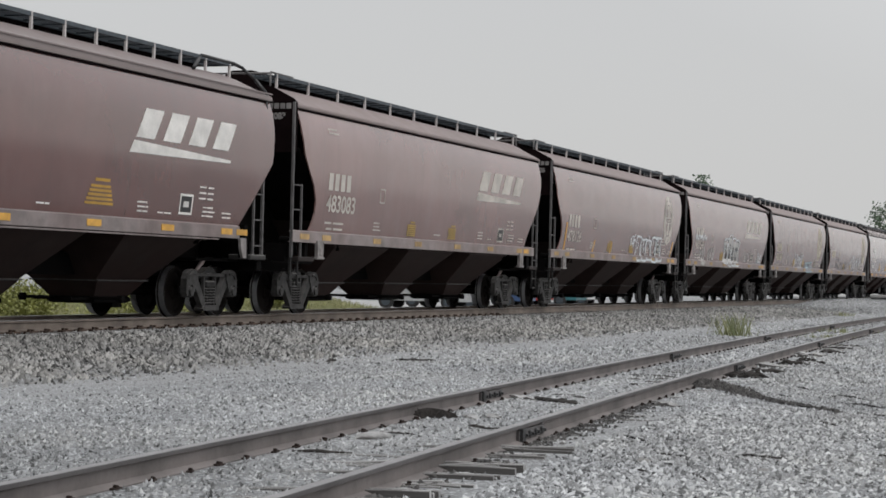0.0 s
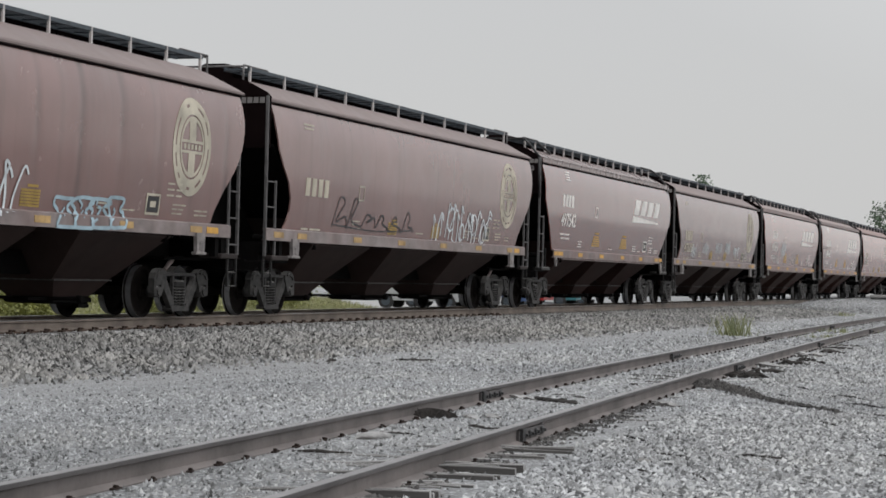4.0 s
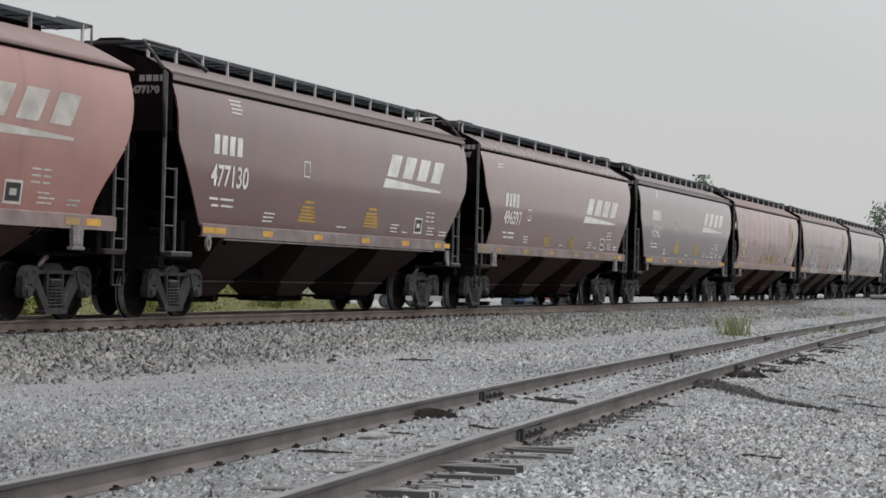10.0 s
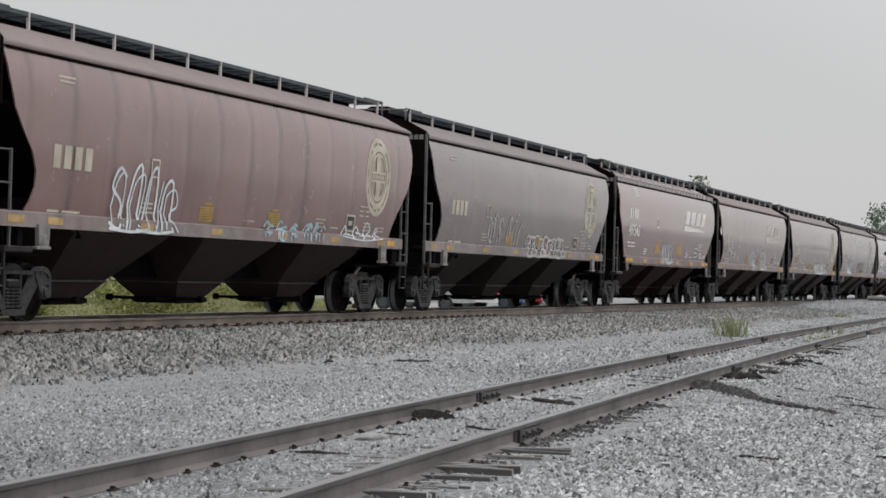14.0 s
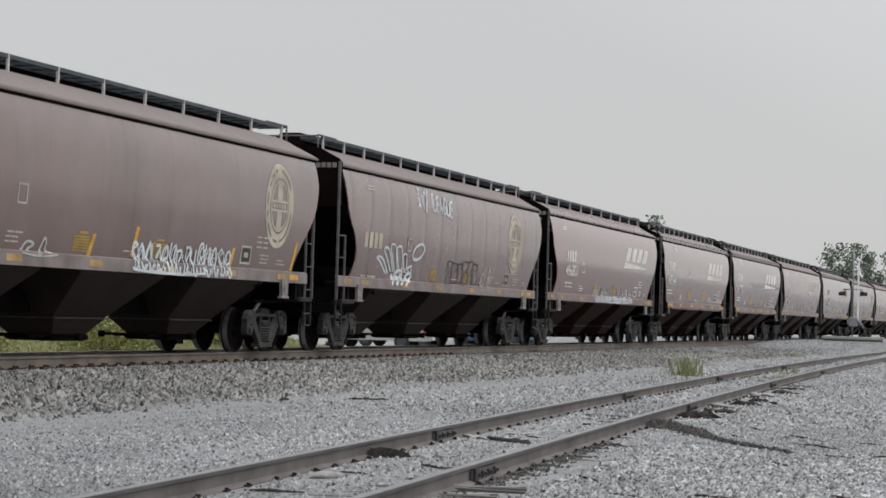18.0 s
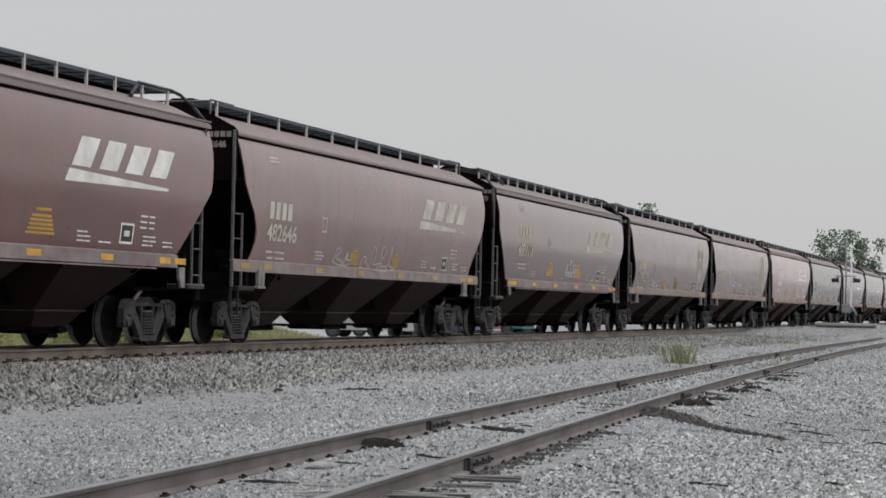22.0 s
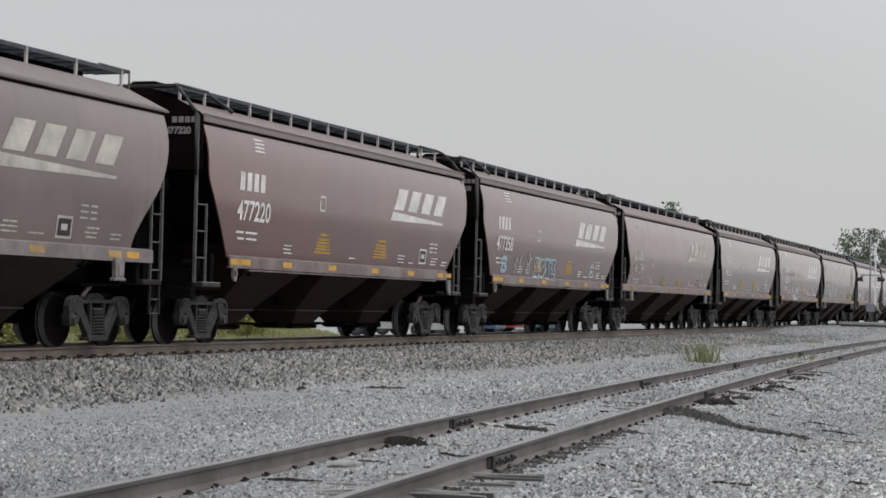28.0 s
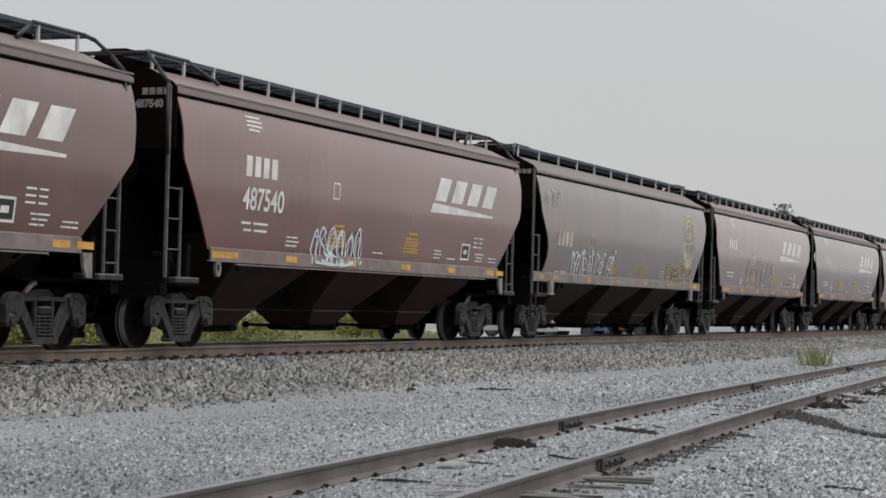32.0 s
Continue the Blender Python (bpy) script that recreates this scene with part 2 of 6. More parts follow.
def tie_wood(name, top, side):
    """Weathered grey tie tops and ends; the long sides darker, part creosote, part shade put into the colour."""
    m = Mat(name, 0.95)
    c = m.mix(m.ramp(m.noise(5, 4, (1.0, 0.3, 1.0), shift=True), 0.3, 0.7), tuple(k * 0.5 for k in top), tuple(k * 1.45 for k in top))
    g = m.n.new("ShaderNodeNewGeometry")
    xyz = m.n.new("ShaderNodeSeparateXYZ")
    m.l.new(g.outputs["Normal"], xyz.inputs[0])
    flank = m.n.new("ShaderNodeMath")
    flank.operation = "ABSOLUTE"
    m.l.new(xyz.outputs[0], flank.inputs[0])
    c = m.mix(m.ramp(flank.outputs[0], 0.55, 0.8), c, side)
    grain = m.noise(35, 4, (1.0, 0.12, 1.0), shift=True)
    m.colour(m.mix(0.6, c, m.mix(grain, (0.45, 0.45, 0.45), (1.4, 1.4, 1.4)), "MULTIPLY")).bump(grain, 0.8, 0.012)
    m.b.inputs["Specular IOR Level"].default_value = 0.1
    return m.m


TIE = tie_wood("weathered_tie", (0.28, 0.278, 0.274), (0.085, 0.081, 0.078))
TIE_DARK = simple("rotten_tie", (0.036, 0.033, 0.031), 0.95, 0, 0.5, 5, 30, 0.7, 0.02, shift=True, spec=0.1)
MUD = simple("oily_cinder", (0.030, 0.029, 0.029), 0.9, 0, 0.6, 9, 60, 1.0, 0.03, spec=0.15)
CONCRETE = simple("concrete", (0.29, 0.287, 0.28), 0.85, 0, 0.2, 1.2, 30, 0.3)
ASPHALT = simple("grey_lot", (0.30, 0.30, 0.295), 0.9, 0, 0.15, 0.3, 12, 0.2)
RUBBER = simple("black_rubber", (0.02, 0.02, 0.02), 0.8, 0, 0.3, 6, 40)
SIGNAL = simple("signal_grey_paint", (0.21, 0.22, 0.23), 0.5, 0.2, 0.15, 3, 40)
BLACK = simple("black_paint", (0.015, 0.015, 0.016), 0.5, 0, 0.3, 5, 40)
GLASS = simple("car_glass", (0.02, 0.024, 0.028), 0.08, 0, 0.1, 2, 10, 0.0)
RED = simple("red_lens", (0.35, 0.02, 0.02), 0.3, 0, 0.1, 4, 30)


def stone_mat(name, base, var):
    m = Mat(name, 0.9)
    g = m.n.new("ShaderNodeNewGeometry")
    dark, light = tuple(c * (1 - var) for c in base), tuple(c * (1 + var) for c in base)
    c = m.mix(g.outputs["Random Per Island"], dark, light)
    warm = m.ramp(m.noise(0.35, 4, space="Object"), 0.35, 0.65)
    c = m.mix(1.0, c, m.mix(warm, (0.94, 0.94, 0.95), (1.05, 1.03, 1.0)), "MULTIPLY")
    broad = m.ramp(m.noise(0.22, 5, (0.45, 1, 1)), 0.32, 0.68, 0.78, 1.16)
    c = m.mix(1.0, c, broad, "MULTIPLY")
    m.colour(c).bump(m.noise(60, 3), 0.4, 0.004)
    return m.m


def gravel_mat(name, base, size, var, bump, dist, packed=None, foot=None):
    """Crushed stone as a surface: cells of stone size with shade painted into their gaps, dust, and broad darker bands.
    """
    m = Mat(name, 0.92)
    v = m.n.new("ShaderNodeTexVoronoi")
    v.inputs["Scale"].default_value = size
    m.l.new(m.vec(), v.inputs["Vector"])
    sep = m.n.new("ShaderNodeSeparateColor")
    m.l.new(v.outputs["Color"], sep.inputs["Color"])
    dark, light = tuple(c * (1 - var) for c in base), tuple(c * (1 + var) for c in base)
    c = m.mix(sep.outputs[0], dark, light)
    # darken the gaps between cells like the shade between stones
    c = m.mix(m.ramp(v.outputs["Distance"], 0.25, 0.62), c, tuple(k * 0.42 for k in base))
    broad = m.ramp(m.noise(0.22, 5, (0.45, 1, 1)), 0.32, 0.68, 0.78, 1.16)
    c = m.mix(1.0, c, broad, "MULTIPLY")
    fine = m.ramp(m.noise(2.3, 5), 0.3, 0.7, 0.8, 1.2)
    c = m.mix(1.0, c, fine, "MULTIPLY")
    if packed:
        # a hard-packed dusty strip along the foot of the bank
        xyz = m.n.new("ShaderNodeSeparateXYZ")
        m.l.new(m.tc.outputs["Object"], xyz.inputs[0])
        add = m.n.new("ShaderNodeMath")
        add.operation = "MULTIPLY_ADD"
        m.l.new(m.noise(0.5, 5, (0.35, 1, 1)), add.inputs[0])
        add.inputs[1].default_value = 3.0
        m.l.new(xyz.outputs[1], add.inputs[2])
        dust = m.mix(m.noise(38, 4), tuple(k * 0.72 for k in packed), tuple(k * 1.2 for k in packed))
        c = m.mix(m.ramp(add.outputs[0], 10.9, 12.6, 0.0, 0.5), c, dust)
        patches = m.ramp(m.noise(0.6, 6, (0.4, 1.2, 1)), 0.50, 0.68, 0.0, 0.4)
        c = m.mix(patches, c, dust)
    if foot:
        # yard dust and chips worked into the foot of the bank
        xyz = m.n.new("ShaderNodeSeparateXYZ")
        m.l.new(m.tc.outputs["Object"], xyz.inputs[0])
        add = m.n.new("ShaderNodeMath")
        add.operation = "MULTIPLY_ADD"
        m.l.new(m.noise(0.7, 6, (0.3, 1, 1)), add.inputs[0])
        add.inputs[1].default_value = 2.2
        m.l.new(xyz.outputs[1], add.inputs[2])
        dust = m.mix(m.noise(38, 4), tuple(k * 0.72 for k in foot), tuple(k * 1.2 for k in foot))
        c = m.mix(m.ramp(add.outputs[0], 12.2, 13.5, 0.95, 0.0), c, dust)
    inv = m.ramp(v.outputs["Distance"], 0.0, 0.7, 1.0, 0.0)
    m.colour(c).bump(inv, bump, dist)
    return m.m


STONE_LIGHT = stone_mat("limestone_chips", (0.256, 0.264, 0.269), 0.86)
STONE_COARSE = stone_mat("coarse_limestone", (0.300, 0.309, 0.316), 0.88)
CINDER = stone_mat("black_cinders", (0.046, 0.044, 0.043), 0.75)
STONE_BALLAST = stone_mat("ballast_stone", (0.190, 0.189, 0.183), 0.97)
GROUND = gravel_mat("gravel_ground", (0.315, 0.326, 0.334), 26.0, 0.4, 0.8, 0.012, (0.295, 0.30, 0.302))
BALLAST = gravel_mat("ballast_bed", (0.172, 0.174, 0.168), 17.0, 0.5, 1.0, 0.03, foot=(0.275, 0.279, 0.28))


def leaf_mat(name, a, b):
    m = Mat(name, 0.6)
    g = m.n.new("ShaderNodeNewGeometry")
    c = m.mix(g.outputs["Random Per Island"], a, b)
    c = m.mix(0.4, c, m.mix(m.noise(0.7, 3), (0.5, 0.5, 0.5), (1.4, 1.4, 1.4)), "MULTIPLY")
    m.colour(c)
    m.b.inputs["Subsurface Weight"].default_value = 0.0
    return m.m


GRASS = leaf_mat("grass_blades", (0.155, 0.175, 0.072), (0.31, 0.295, 0.16))
WEED = leaf_mat("weed_blades", (0.11, 0.14, 0.055), (0.29, 0.29, 0.14))
# lighter and bluer leaf tones: the distance haze is mixed into the colour
LEAF = leaf_mat("tree_leaves", (0.055, 0.090, 0.055), (0.115, 0.16, 0.10))
FIELD = simple("grass_field", (0.225, 0.225, 0.12), 0.95, 0, 0.35, 0.25, 6, 0.5, 0.03)
BARK = simple("bark", (0.09, 0.075, 0.06), 0.9, 0, 0.3, 3, 30, 0.6, 0.02)


# ---- geometry helpers ----
class Geo:
    """Vertices and faces of one mesh, gathered piece by piece."""

    def __init__(self):
        self.v, self.f, self.s, self.strokes = [], [], [], 0

    def add(self, verts, faces, smooth=False):
        k = len(self.v)
        self.v += [tuple(p) for p in verts]
        self.f += [tuple(i + k for i in f) for f in faces]
        self.s += [smooth] * len(faces)
        return self

    def box(self, x0, x1, y0, y1, z0, z1, c=0.0):
        """A box, with chamfered edges where c is given."""
        if c <= 0:
            v = [(x, y, z) for x in (x0, x1) for y in (y0, y1) for z in (z0, z1)]
            return self.add(v, [(0, 1, 3, 2), (4, 6, 7, 5), (0, 4, 5, 1), (2, 3, 7, 6), (0, 2, 6, 4), (1, 5, 7, 3)])
        v, idx = [], {}
        for ix, x in enumerate((x0, x1)):
            for iy, y in enumerate((y0, y1)):
                for iz, z in enumerate((z0, z1)):
                    sx, sy, sz = (c, -c)[ix], (c, -c)[iy], (c, -c)[iz]
                    for ax, p in enumerate(((x, y + sy, z + sz), (x + sx, y, z + sz), (x + sx, y + sy, z))):
                        idx[ix, iy, iz, ax] = len(v)
                        v.append(p)
        f = []
        for a in (0, 1):
            f.append([idx[a, 0, 0, 0], idx[a, 1, 0, 0], idx[a, 1, 1, 0], idx[a, 0, 1, 0]][::(-1, 1)[a]])
            f.append([idx[0, a, 0, 1], idx[1, a, 0, 1], idx[1, a, 1, 1], idx[0, a, 1, 1]][::(1, -1)[a]])
            f.append([idx[0, 0, a, 2], idx[1, 0, a, 2], idx[1, 1, a, 2], idx[0, 1, a, 2]][::(-1, 1)[a]])
        for a in (0, 1):
            for b in (0, 1):
                f.append((idx[0, a, b, 1], idx[1, a, b, 1], idx[1, a, b, 2], idx[0, a, b, 2]))
                f.append((idx[a, 0, b, 0], idx[a, 1, b, 0], idx[a, 1, b, 2], idx[a, 0, b, 2]))
                f.append((idx[a, b, 0, 0], idx[a, b, 1, 0], idx[a, b, 1, 1], idx[a, b, 0, 1]))
                for d in (0, 1):
                    f.append((idx[a, b, d, 0], idx[a, b, d, 1], idx[a, b, d, 2]))
        return self.add(v, f)

    def tube(self, p0, p1, r, n=6, r1=None, smooth=True, caps=True):
        p0, p1 = Vector(p0), Vector(p1)
        r1 = r if r1 is None else r1
        d = (p1 - p0).normalized()
        u = d.orthogonal().normalized()
        w = d.cross(u)
        v = []
        for p, q in ((p0, r), (p1, r1)):
            for i in range(n):
                a = 2 * math.pi * i / n
                v.append(p + q * (math.cos(a) * u + math.sin(a) * w))
        self.add(v, [(i, (i + 1) % n, n + (i + 1) % n, n + i) for i in range(n)], smooth)
        if caps:
            k = len(self.v) - 2 * n
            self.f += [tuple(k + i for i in range(n))[::-1], tuple(k + n + i for i in range(n))]
            self.s += [False, False]
        return self

    def pipe(self, pts, r, n=6):
        for a, b in zip(pts, pts[1:]):
            self.tube(a, b, r, n)
        return self

    def prism(self, pts, y0, y1, plane="xz"):
        """A polygon of the plane, drawn out along the third axis."""
        put = {"xz": lambda a, b, t: (a, t, b), "yz": lambda a, b, t: (t, a, b), "xy": lambda a, b, t: (a, b, t)}[plane]
        n = len(pts)
        v = [put(a, b, t) for t in (y0, y1) for a, b in pts]
        f = [tuple(range(n)), tuple(range(2 * n - 1, n - 1, -1))]
        f += [(i, n + i, n + (i + 1) % n, (i + 1) % n) for i in range(n)]
        return self.add(v, f)

    def ring(self, pts_list, closed=True, smooth=True, caps=False):
        """Loft: joins rows of equally many points."""
        n = len(pts_list[0])
        v = [p for row in pts_list for p in row]
        m = n if closed else n - 1
        f = [(r * n + i, r * n + (i + 1) % n, (r + 1) * n + (i + 1) % n, (r + 1) * n + i)
             for r in range(len(pts_list) - 1) for i in range(m)]
        if caps:
            f += [tuple(range(n))[::-1], tuple((len(pts_list) - 1) * n + i for i in range(n))]
        return self.add(v, f, smooth)

    def lathe(self, prof, n=24, axis="y", smooth=False):
        """Turns (radius, along) pairs about the axis."""
        rows = []
        for r, t in prof:
            rows.append([(r * math.cos(2 * math.pi * i / n), t, r * math.sin(2 * math.pi * i / n)) for i in range(n)])
        return self.ring(rows, True, smooth)

    def mesh(self, name, mat, fix=True):
        me = bpy.data.meshes.new(name)
        me.from_pydata(self.v, [], self.f)
        me.polygons.foreach_set("use_smooth", self.s)
        if fix and len(self.f) < 6000:
            bm = bmesh.new()
            bm.from_mesh(me)
            bmesh.ops.recalc_face_normals(bm, faces=bm.faces)
            bm.to_mesh(me)
            bm.free()
        me.materials.append(mat)
        return me


def part(name, geo, material, parent, label="", at=None, fix=True):
    """Links one mesh under a thing or a part."""
    ob = new(name, geo.mesh(name, material, fix))
    ob.parent = parent
    if at is not None:
        ob.matrix_basis = at
    return tagged(ob, label)


def thing(name, label, category, group="", kind="", at=None):
    ob = new(name)
    ob.empty_display_size = 0.3
    if at is not None:
        ob.matrix_basis = at
    return tagged(ob, label, category, group, kind)


def solid(name, geo, material, label, category, group="", kind="", fix=True):
    return tagged(new(name, geo.mesh(name, material, fix)), label, category, group, kind)


def fast_mesh(name, verts, faces, mat, smooth=False):
    """A large mesh from arrays: verts (n, 3), faces (m, 3 or 4)."""
    me = bpy.data.meshes.new(name)
    k = faces.shape[1]
    me.vertices.add(len(verts))
    me.vertices.foreach_set("co", np.ascontiguousarray(verts, np.float32).ravel())
    me.loops.add(faces.size)
    me.loops.foreach_set("vertex_index", np.ascontiguousarray(faces, np.int32).ravel())
    me.polygons.add(len(faces))
    me.polygons.foreach_set("loop_start", np.arange(0, faces.size, k, dtype=np.int32))
    me.polygons.foreach_set("loop_total", np.full(len(faces), k, np.int32))
    me.update(calc_edges=True)
    me.materials.append(mat)
    return me


# ---- ground, ballast and tracks ----
GZ = -0.455            # the yard's gravel
RZ = -0.300            # the siding's rail tops


def siding_y(x):
    """The siding's far rail: it swings in, then runs beside the main line."""
    if x > 99.6:
        return 8.73
    return 5.63 + 0.0685 * (x - 9.2) - 0.000379 * (x - 9.2) ** 2


def siding_point(x, off, z):
    """A point off metres to the near side of the siding's far rail."""
    s = (siding_y(x + 0.1) - siding_y(x - 0.1)) / 0.2
    k = 1 / math.hypot(1, s)
    return (x + off * s * k, siding_y(x) - off * k, z)


def ground_z(x, y):
    rise = 0.0
    if 96 < x < 190:
        rise = 0.42 * min(1, (x - 96) / 14) * min(1, max(0, (y - 6) / 5)) * min(1, (190 - x) / 14)
    return GZ + rise


gx = [-3000, -900, -300, -100, -40, 0, 20, 40, 60, 80, 96, 103, 110, 120, 135, 150, 165, 176, 190, 230, 300, 450, 800, 1500, 3000]
gy = [-3000, -600, -150, -60, -20, 0, 6, 8, 11, 14, 21, 24, 28, 34, 45, 70, 110, 200, 500, 1200, 3000]
gv = [(x, y, ground_z(x, y) - (0.25 if y > 21 else 0)) for x in gx for y in gy]
gf = [(i * len(gy) + j, (i + 1) * len(gy) + j, (i + 1) * len(gy) + j + 1, i * len(gy) + j + 1)
      for i in range(len(gx) - 1) for j in range(len(gy) - 1)]
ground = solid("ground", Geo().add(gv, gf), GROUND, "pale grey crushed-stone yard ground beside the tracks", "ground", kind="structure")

bed = Geo()
bank = [(11.3, GZ - 0.02), (11.9, -0.40), (13.5, -0.33), (15.3, -0.235), (18.7, -0.235), (20.2, -0.42), (22.0, -0.75)]
xs = [-700, -200, -50] + [k * 2.0 for k in range(0, 56)] + [140, 200, 400, 900]
rows = []
for x in xs:
    wob = 0.35 * noise.noise(Vector((x * 0.16, 3.1, 0.0)))
    rows.append([(x, y + (wob if i < 2 else 0), z) for i, (y, z) in enumerate(bank)])
bed.ring(rows, closed=False, smooth=False)
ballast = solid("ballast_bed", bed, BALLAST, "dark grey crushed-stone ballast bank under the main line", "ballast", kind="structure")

def verge_end(y):
    """Where the grass verge gives way to the paved lot."""
    return 60 + 2.05 * (y - 21.4)


field = Geo()
frow = [[(min(x, verge_end(y)), y, z) for y, z in ((21.4, -0.66), (24, -0.62), (30, -0.6), (40, -0.62), (46, -0.63))] for x in (-400, -100, 0, 20, 40, 60, 80, 120)]
field.ring(frow, closed=False)
solid("grass_verge", field, FIELD, "rough yellow-green grass verge behind the main line", "grass", kind="structure")
lot = Geo().prism([(-300, 46.4), (110, 46.4), (verge_end(30) + 0.4, 30), (verge_end(21.8) + 0.4, 21.8), (420, 21.8), (420, 150), (-300, 150)], -0.9, -0.615, "xy")
solid("parking_lot", lot, ASPHALT, "pale grey paved lot beyond the grass verge", "pavement", kind="structure")


def rail_profile(s, h):
    """Half-inch-true rail section, s scaled to height h: (across, up) from the top centre."""
    k = h / 0.18
    p = [(0.036, -0.004), (0.033, 0), (-0.033, 0), (-0.036, -0.004), (-0.036, -0.034), (-0.010, -0.046), (-0.009, -0.14),
         (-0.075, -0.166), (-0.075, -0.18), (0.075, -0.18), (0.075, -0.166), (0.009, -0.14), (0.010, -0.046), (0.036, -0.034)]
    return [(a * s, b * k) for a, b in p]


def rail_part(name, pts, h, parent, side, top, label, head=None):
    """A rail swept through pts (x, y, z of the head's top)."""
    g = Geo()
    prof = rail_profile(1.0, h)
    rows = []
    for i, p in enumerate(pts):
        a, b = Vector(pts[max(0, i - 1)]), Vector(pts[min(len(pts) - 1, i + 1)])
        d = (b - a).normalized()
        n = Vector((-d.y, d.x, 0))
        rows.append([tuple(Vector(p) + n * u + Vector((0, 0, w))) for u, w in prof])
    g.ring(rows, True, False, True)
    ob = part(name, g, side, parent, label, fix=False)
    ob.data.materials.append(top)
    if head:
        ob.data.materials.append(head)
    n = len(prof)
    idx = np.zeros(len(ob.data.polygons), np.int32)
    for r in range(len(pts) - 1):
        idx[r * n + 1] = 1
        idx[r * n] = 1
        idx[r * n + 2] = 1
        if head:
            idx[r * n + 3] = idx[r * n + 13] = 2
    ob.data.polygons.foreach_set("material_index", idx)
    bm = bmesh.new()
    bm.from_mesh(ob.data)
    bmesh.ops.recalc_face_normals(bm, faces=bm.faces)
    bm.to_mesh(ob.data)
    bm.free()
    return ob


main_track = thing("main_track", "main-line railway track with polished rails on ballast", "railway track", kind="structure")
for y in (YC - 0.7525, YC + 0.7525):
    rail_part("rail", [(x, y, 0) for x in (-700, -100, 0, 50, 100, 200, 900)], 0.18, main_track, RAIL_SIDE, RAIL_TOP, "rust-brown rail with a polished head")
tie_geo = Geo().box(-0.115, 0.115, -1.3, 1.3, -0.18, 0, 0.012)
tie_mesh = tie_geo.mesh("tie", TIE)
clip_geo = Geo().box(-0.075, 0.075, -0.02, 0.03, -0.01, 0.008).box(-0.036, -0.012, -0.016, 0.018, 0.004, 0.034, 0.005).box(0.014, 0.034, -0.014, 0.018, 0.004, 0.026, 0.005)
clip_mesh = clip_geo.mesh("rail_spike", RUST)
plate_geo = Geo().box(-0.17, 0.17, -0.06, 0.04, -0.02, 0.016, 0.006).box(-0.075, -0.03, -0.03, 0.02, 0.01, 0.05, 0.008).box(0.035, 0.075, -0.035, 0.02, 0.01, 0.044, 0.008)
plate_mesh = plate_geo.mesh("tie_plate", PLATE_RUST)
rng = random.Random(5)
for i in range(200):
    x = 10 + i * 0.52
    ob = new("tie", tie_mesh)
    ob.parent = main_track
    ob.matrix_basis = pose(x, YC, -0.188 + rng.uniform(-0.012, 0.0), 0, 0, rng.uniform(-0.8, 0.8))
    if x < 52:
        ob = new("tie_plate", plate_mesh)
        ob.parent = main_track
        ob.matrix_basis = pose(x + rng.uniform(-0.03, 0.03), YC - 0.7525 - 0.098, -0.182, rng.uniform(-6, 6), 0, rng.uniform(-10, 10))

siding = thing("siding_track", "old siding track with dull rusty rails half buried in gravel", "railway track", kind="structure")
sx = [-26 + 2 * k for k in range(40)] + [58 + 6 * k for k in range(9)] + [130, 200, 400, 800]
for off in (0.0, 1.505):
    rail_part("rail", [siding_point(x, off, RZ) for x in sx], 0.158, siding, RAIL_SIDE_OLD, RAIL_TOP_OLD, "dull rusty jointed rail", RAIL_HEAD_OLD)


def old_tie(seed, ragged):
    """A weathered tie: split lanes along the grain, uneven broken ends."""
    r = random.Random(seed)
    g = Geo()
    lanes = [-0.115, -0.07, -0.03, 0.012, 0.055, 0.115]
    for a, b in zip(lanes, lanes[1:]):
        e0, e1 = -1.24 + r.uniform(-0.04, ragged), 1.24 - r.uniform(-0.04, ragged)
        drop = r.uniform(0, 0.02)
        rows = []
        for k in range(11):
            u = k / 10
            y = e0 + (e1 - e0) * u
            wear = 0.022 * max(0, abs(2 * u - 1) - 0.7) / 0.3 * r.uniform(0.3, 1.6)
            h = -drop - wear + r.uniform(-0.006, 0.006)
            gap = 0.0005 + 0.0025 * abs(2 * u - 1) ** 3 * r.uniform(0.0, 1.6)
            rows.append([(a + gap, y, -0.17), (a + gap, y, h - 0.006), (a + gap + 0.006, y, h), (b - gap - 0.006, y, h + r.uniform(-0.004, 0.004)), (b - gap, y, h - 0.007), (b - gap, y, -0.17)])
        g.ring(rows, True, False, True)
    return g.mesh("tie", TIE)


old_ties = [old_tie(300 + k, (0.06, 0.15, 0.10, 0.26)[k % 4]) for k in range(8)]
rng = random.Random(11)
for i in range(150):
    x = 4 + i * 0.54 + rng.uniform(-0.06, 0.06)
    c = siding_point(x, 0.7525, 0)
    ob = new("tie", old_ties[rng.randrange(8)])
    ob.parent = siding
    s = math.degrees(math.atan(0.0685 - 0.000758 * (x - 9.2)))
    ob.matrix_basis = pose(c[0], c[1] + rng.uniform(-0.14, 0.16), GZ + (0.012 if x < 14.8 else -0.010) + rng.uniform(-0.018, 0.010), (-2.0 if x < 14.8 else -1.2) + rng.uniform(-1.0, 0.5), rng.uniform(-4, 1), s + rng.uniform(-3, 3))
    for off in (0.0, 1.505):
        for side in (-1, 1):
            p = siding_point(x + rng.uniform(-0.06, 0.06), off - side * 0.092, 0)
            k = new("rail_spike", clip_mesh)
            k.parent = siding
            k.matrix_basis = pose(p[0], p[1], RZ - 0.158 + 0.012, rng.uniform(-8, 8), 0, s + (180 if side > 0 else 0) + rng.uniform(-14, 14)) @ Matrix.Diagonal((0.75, 0.75, 0.7, 1))
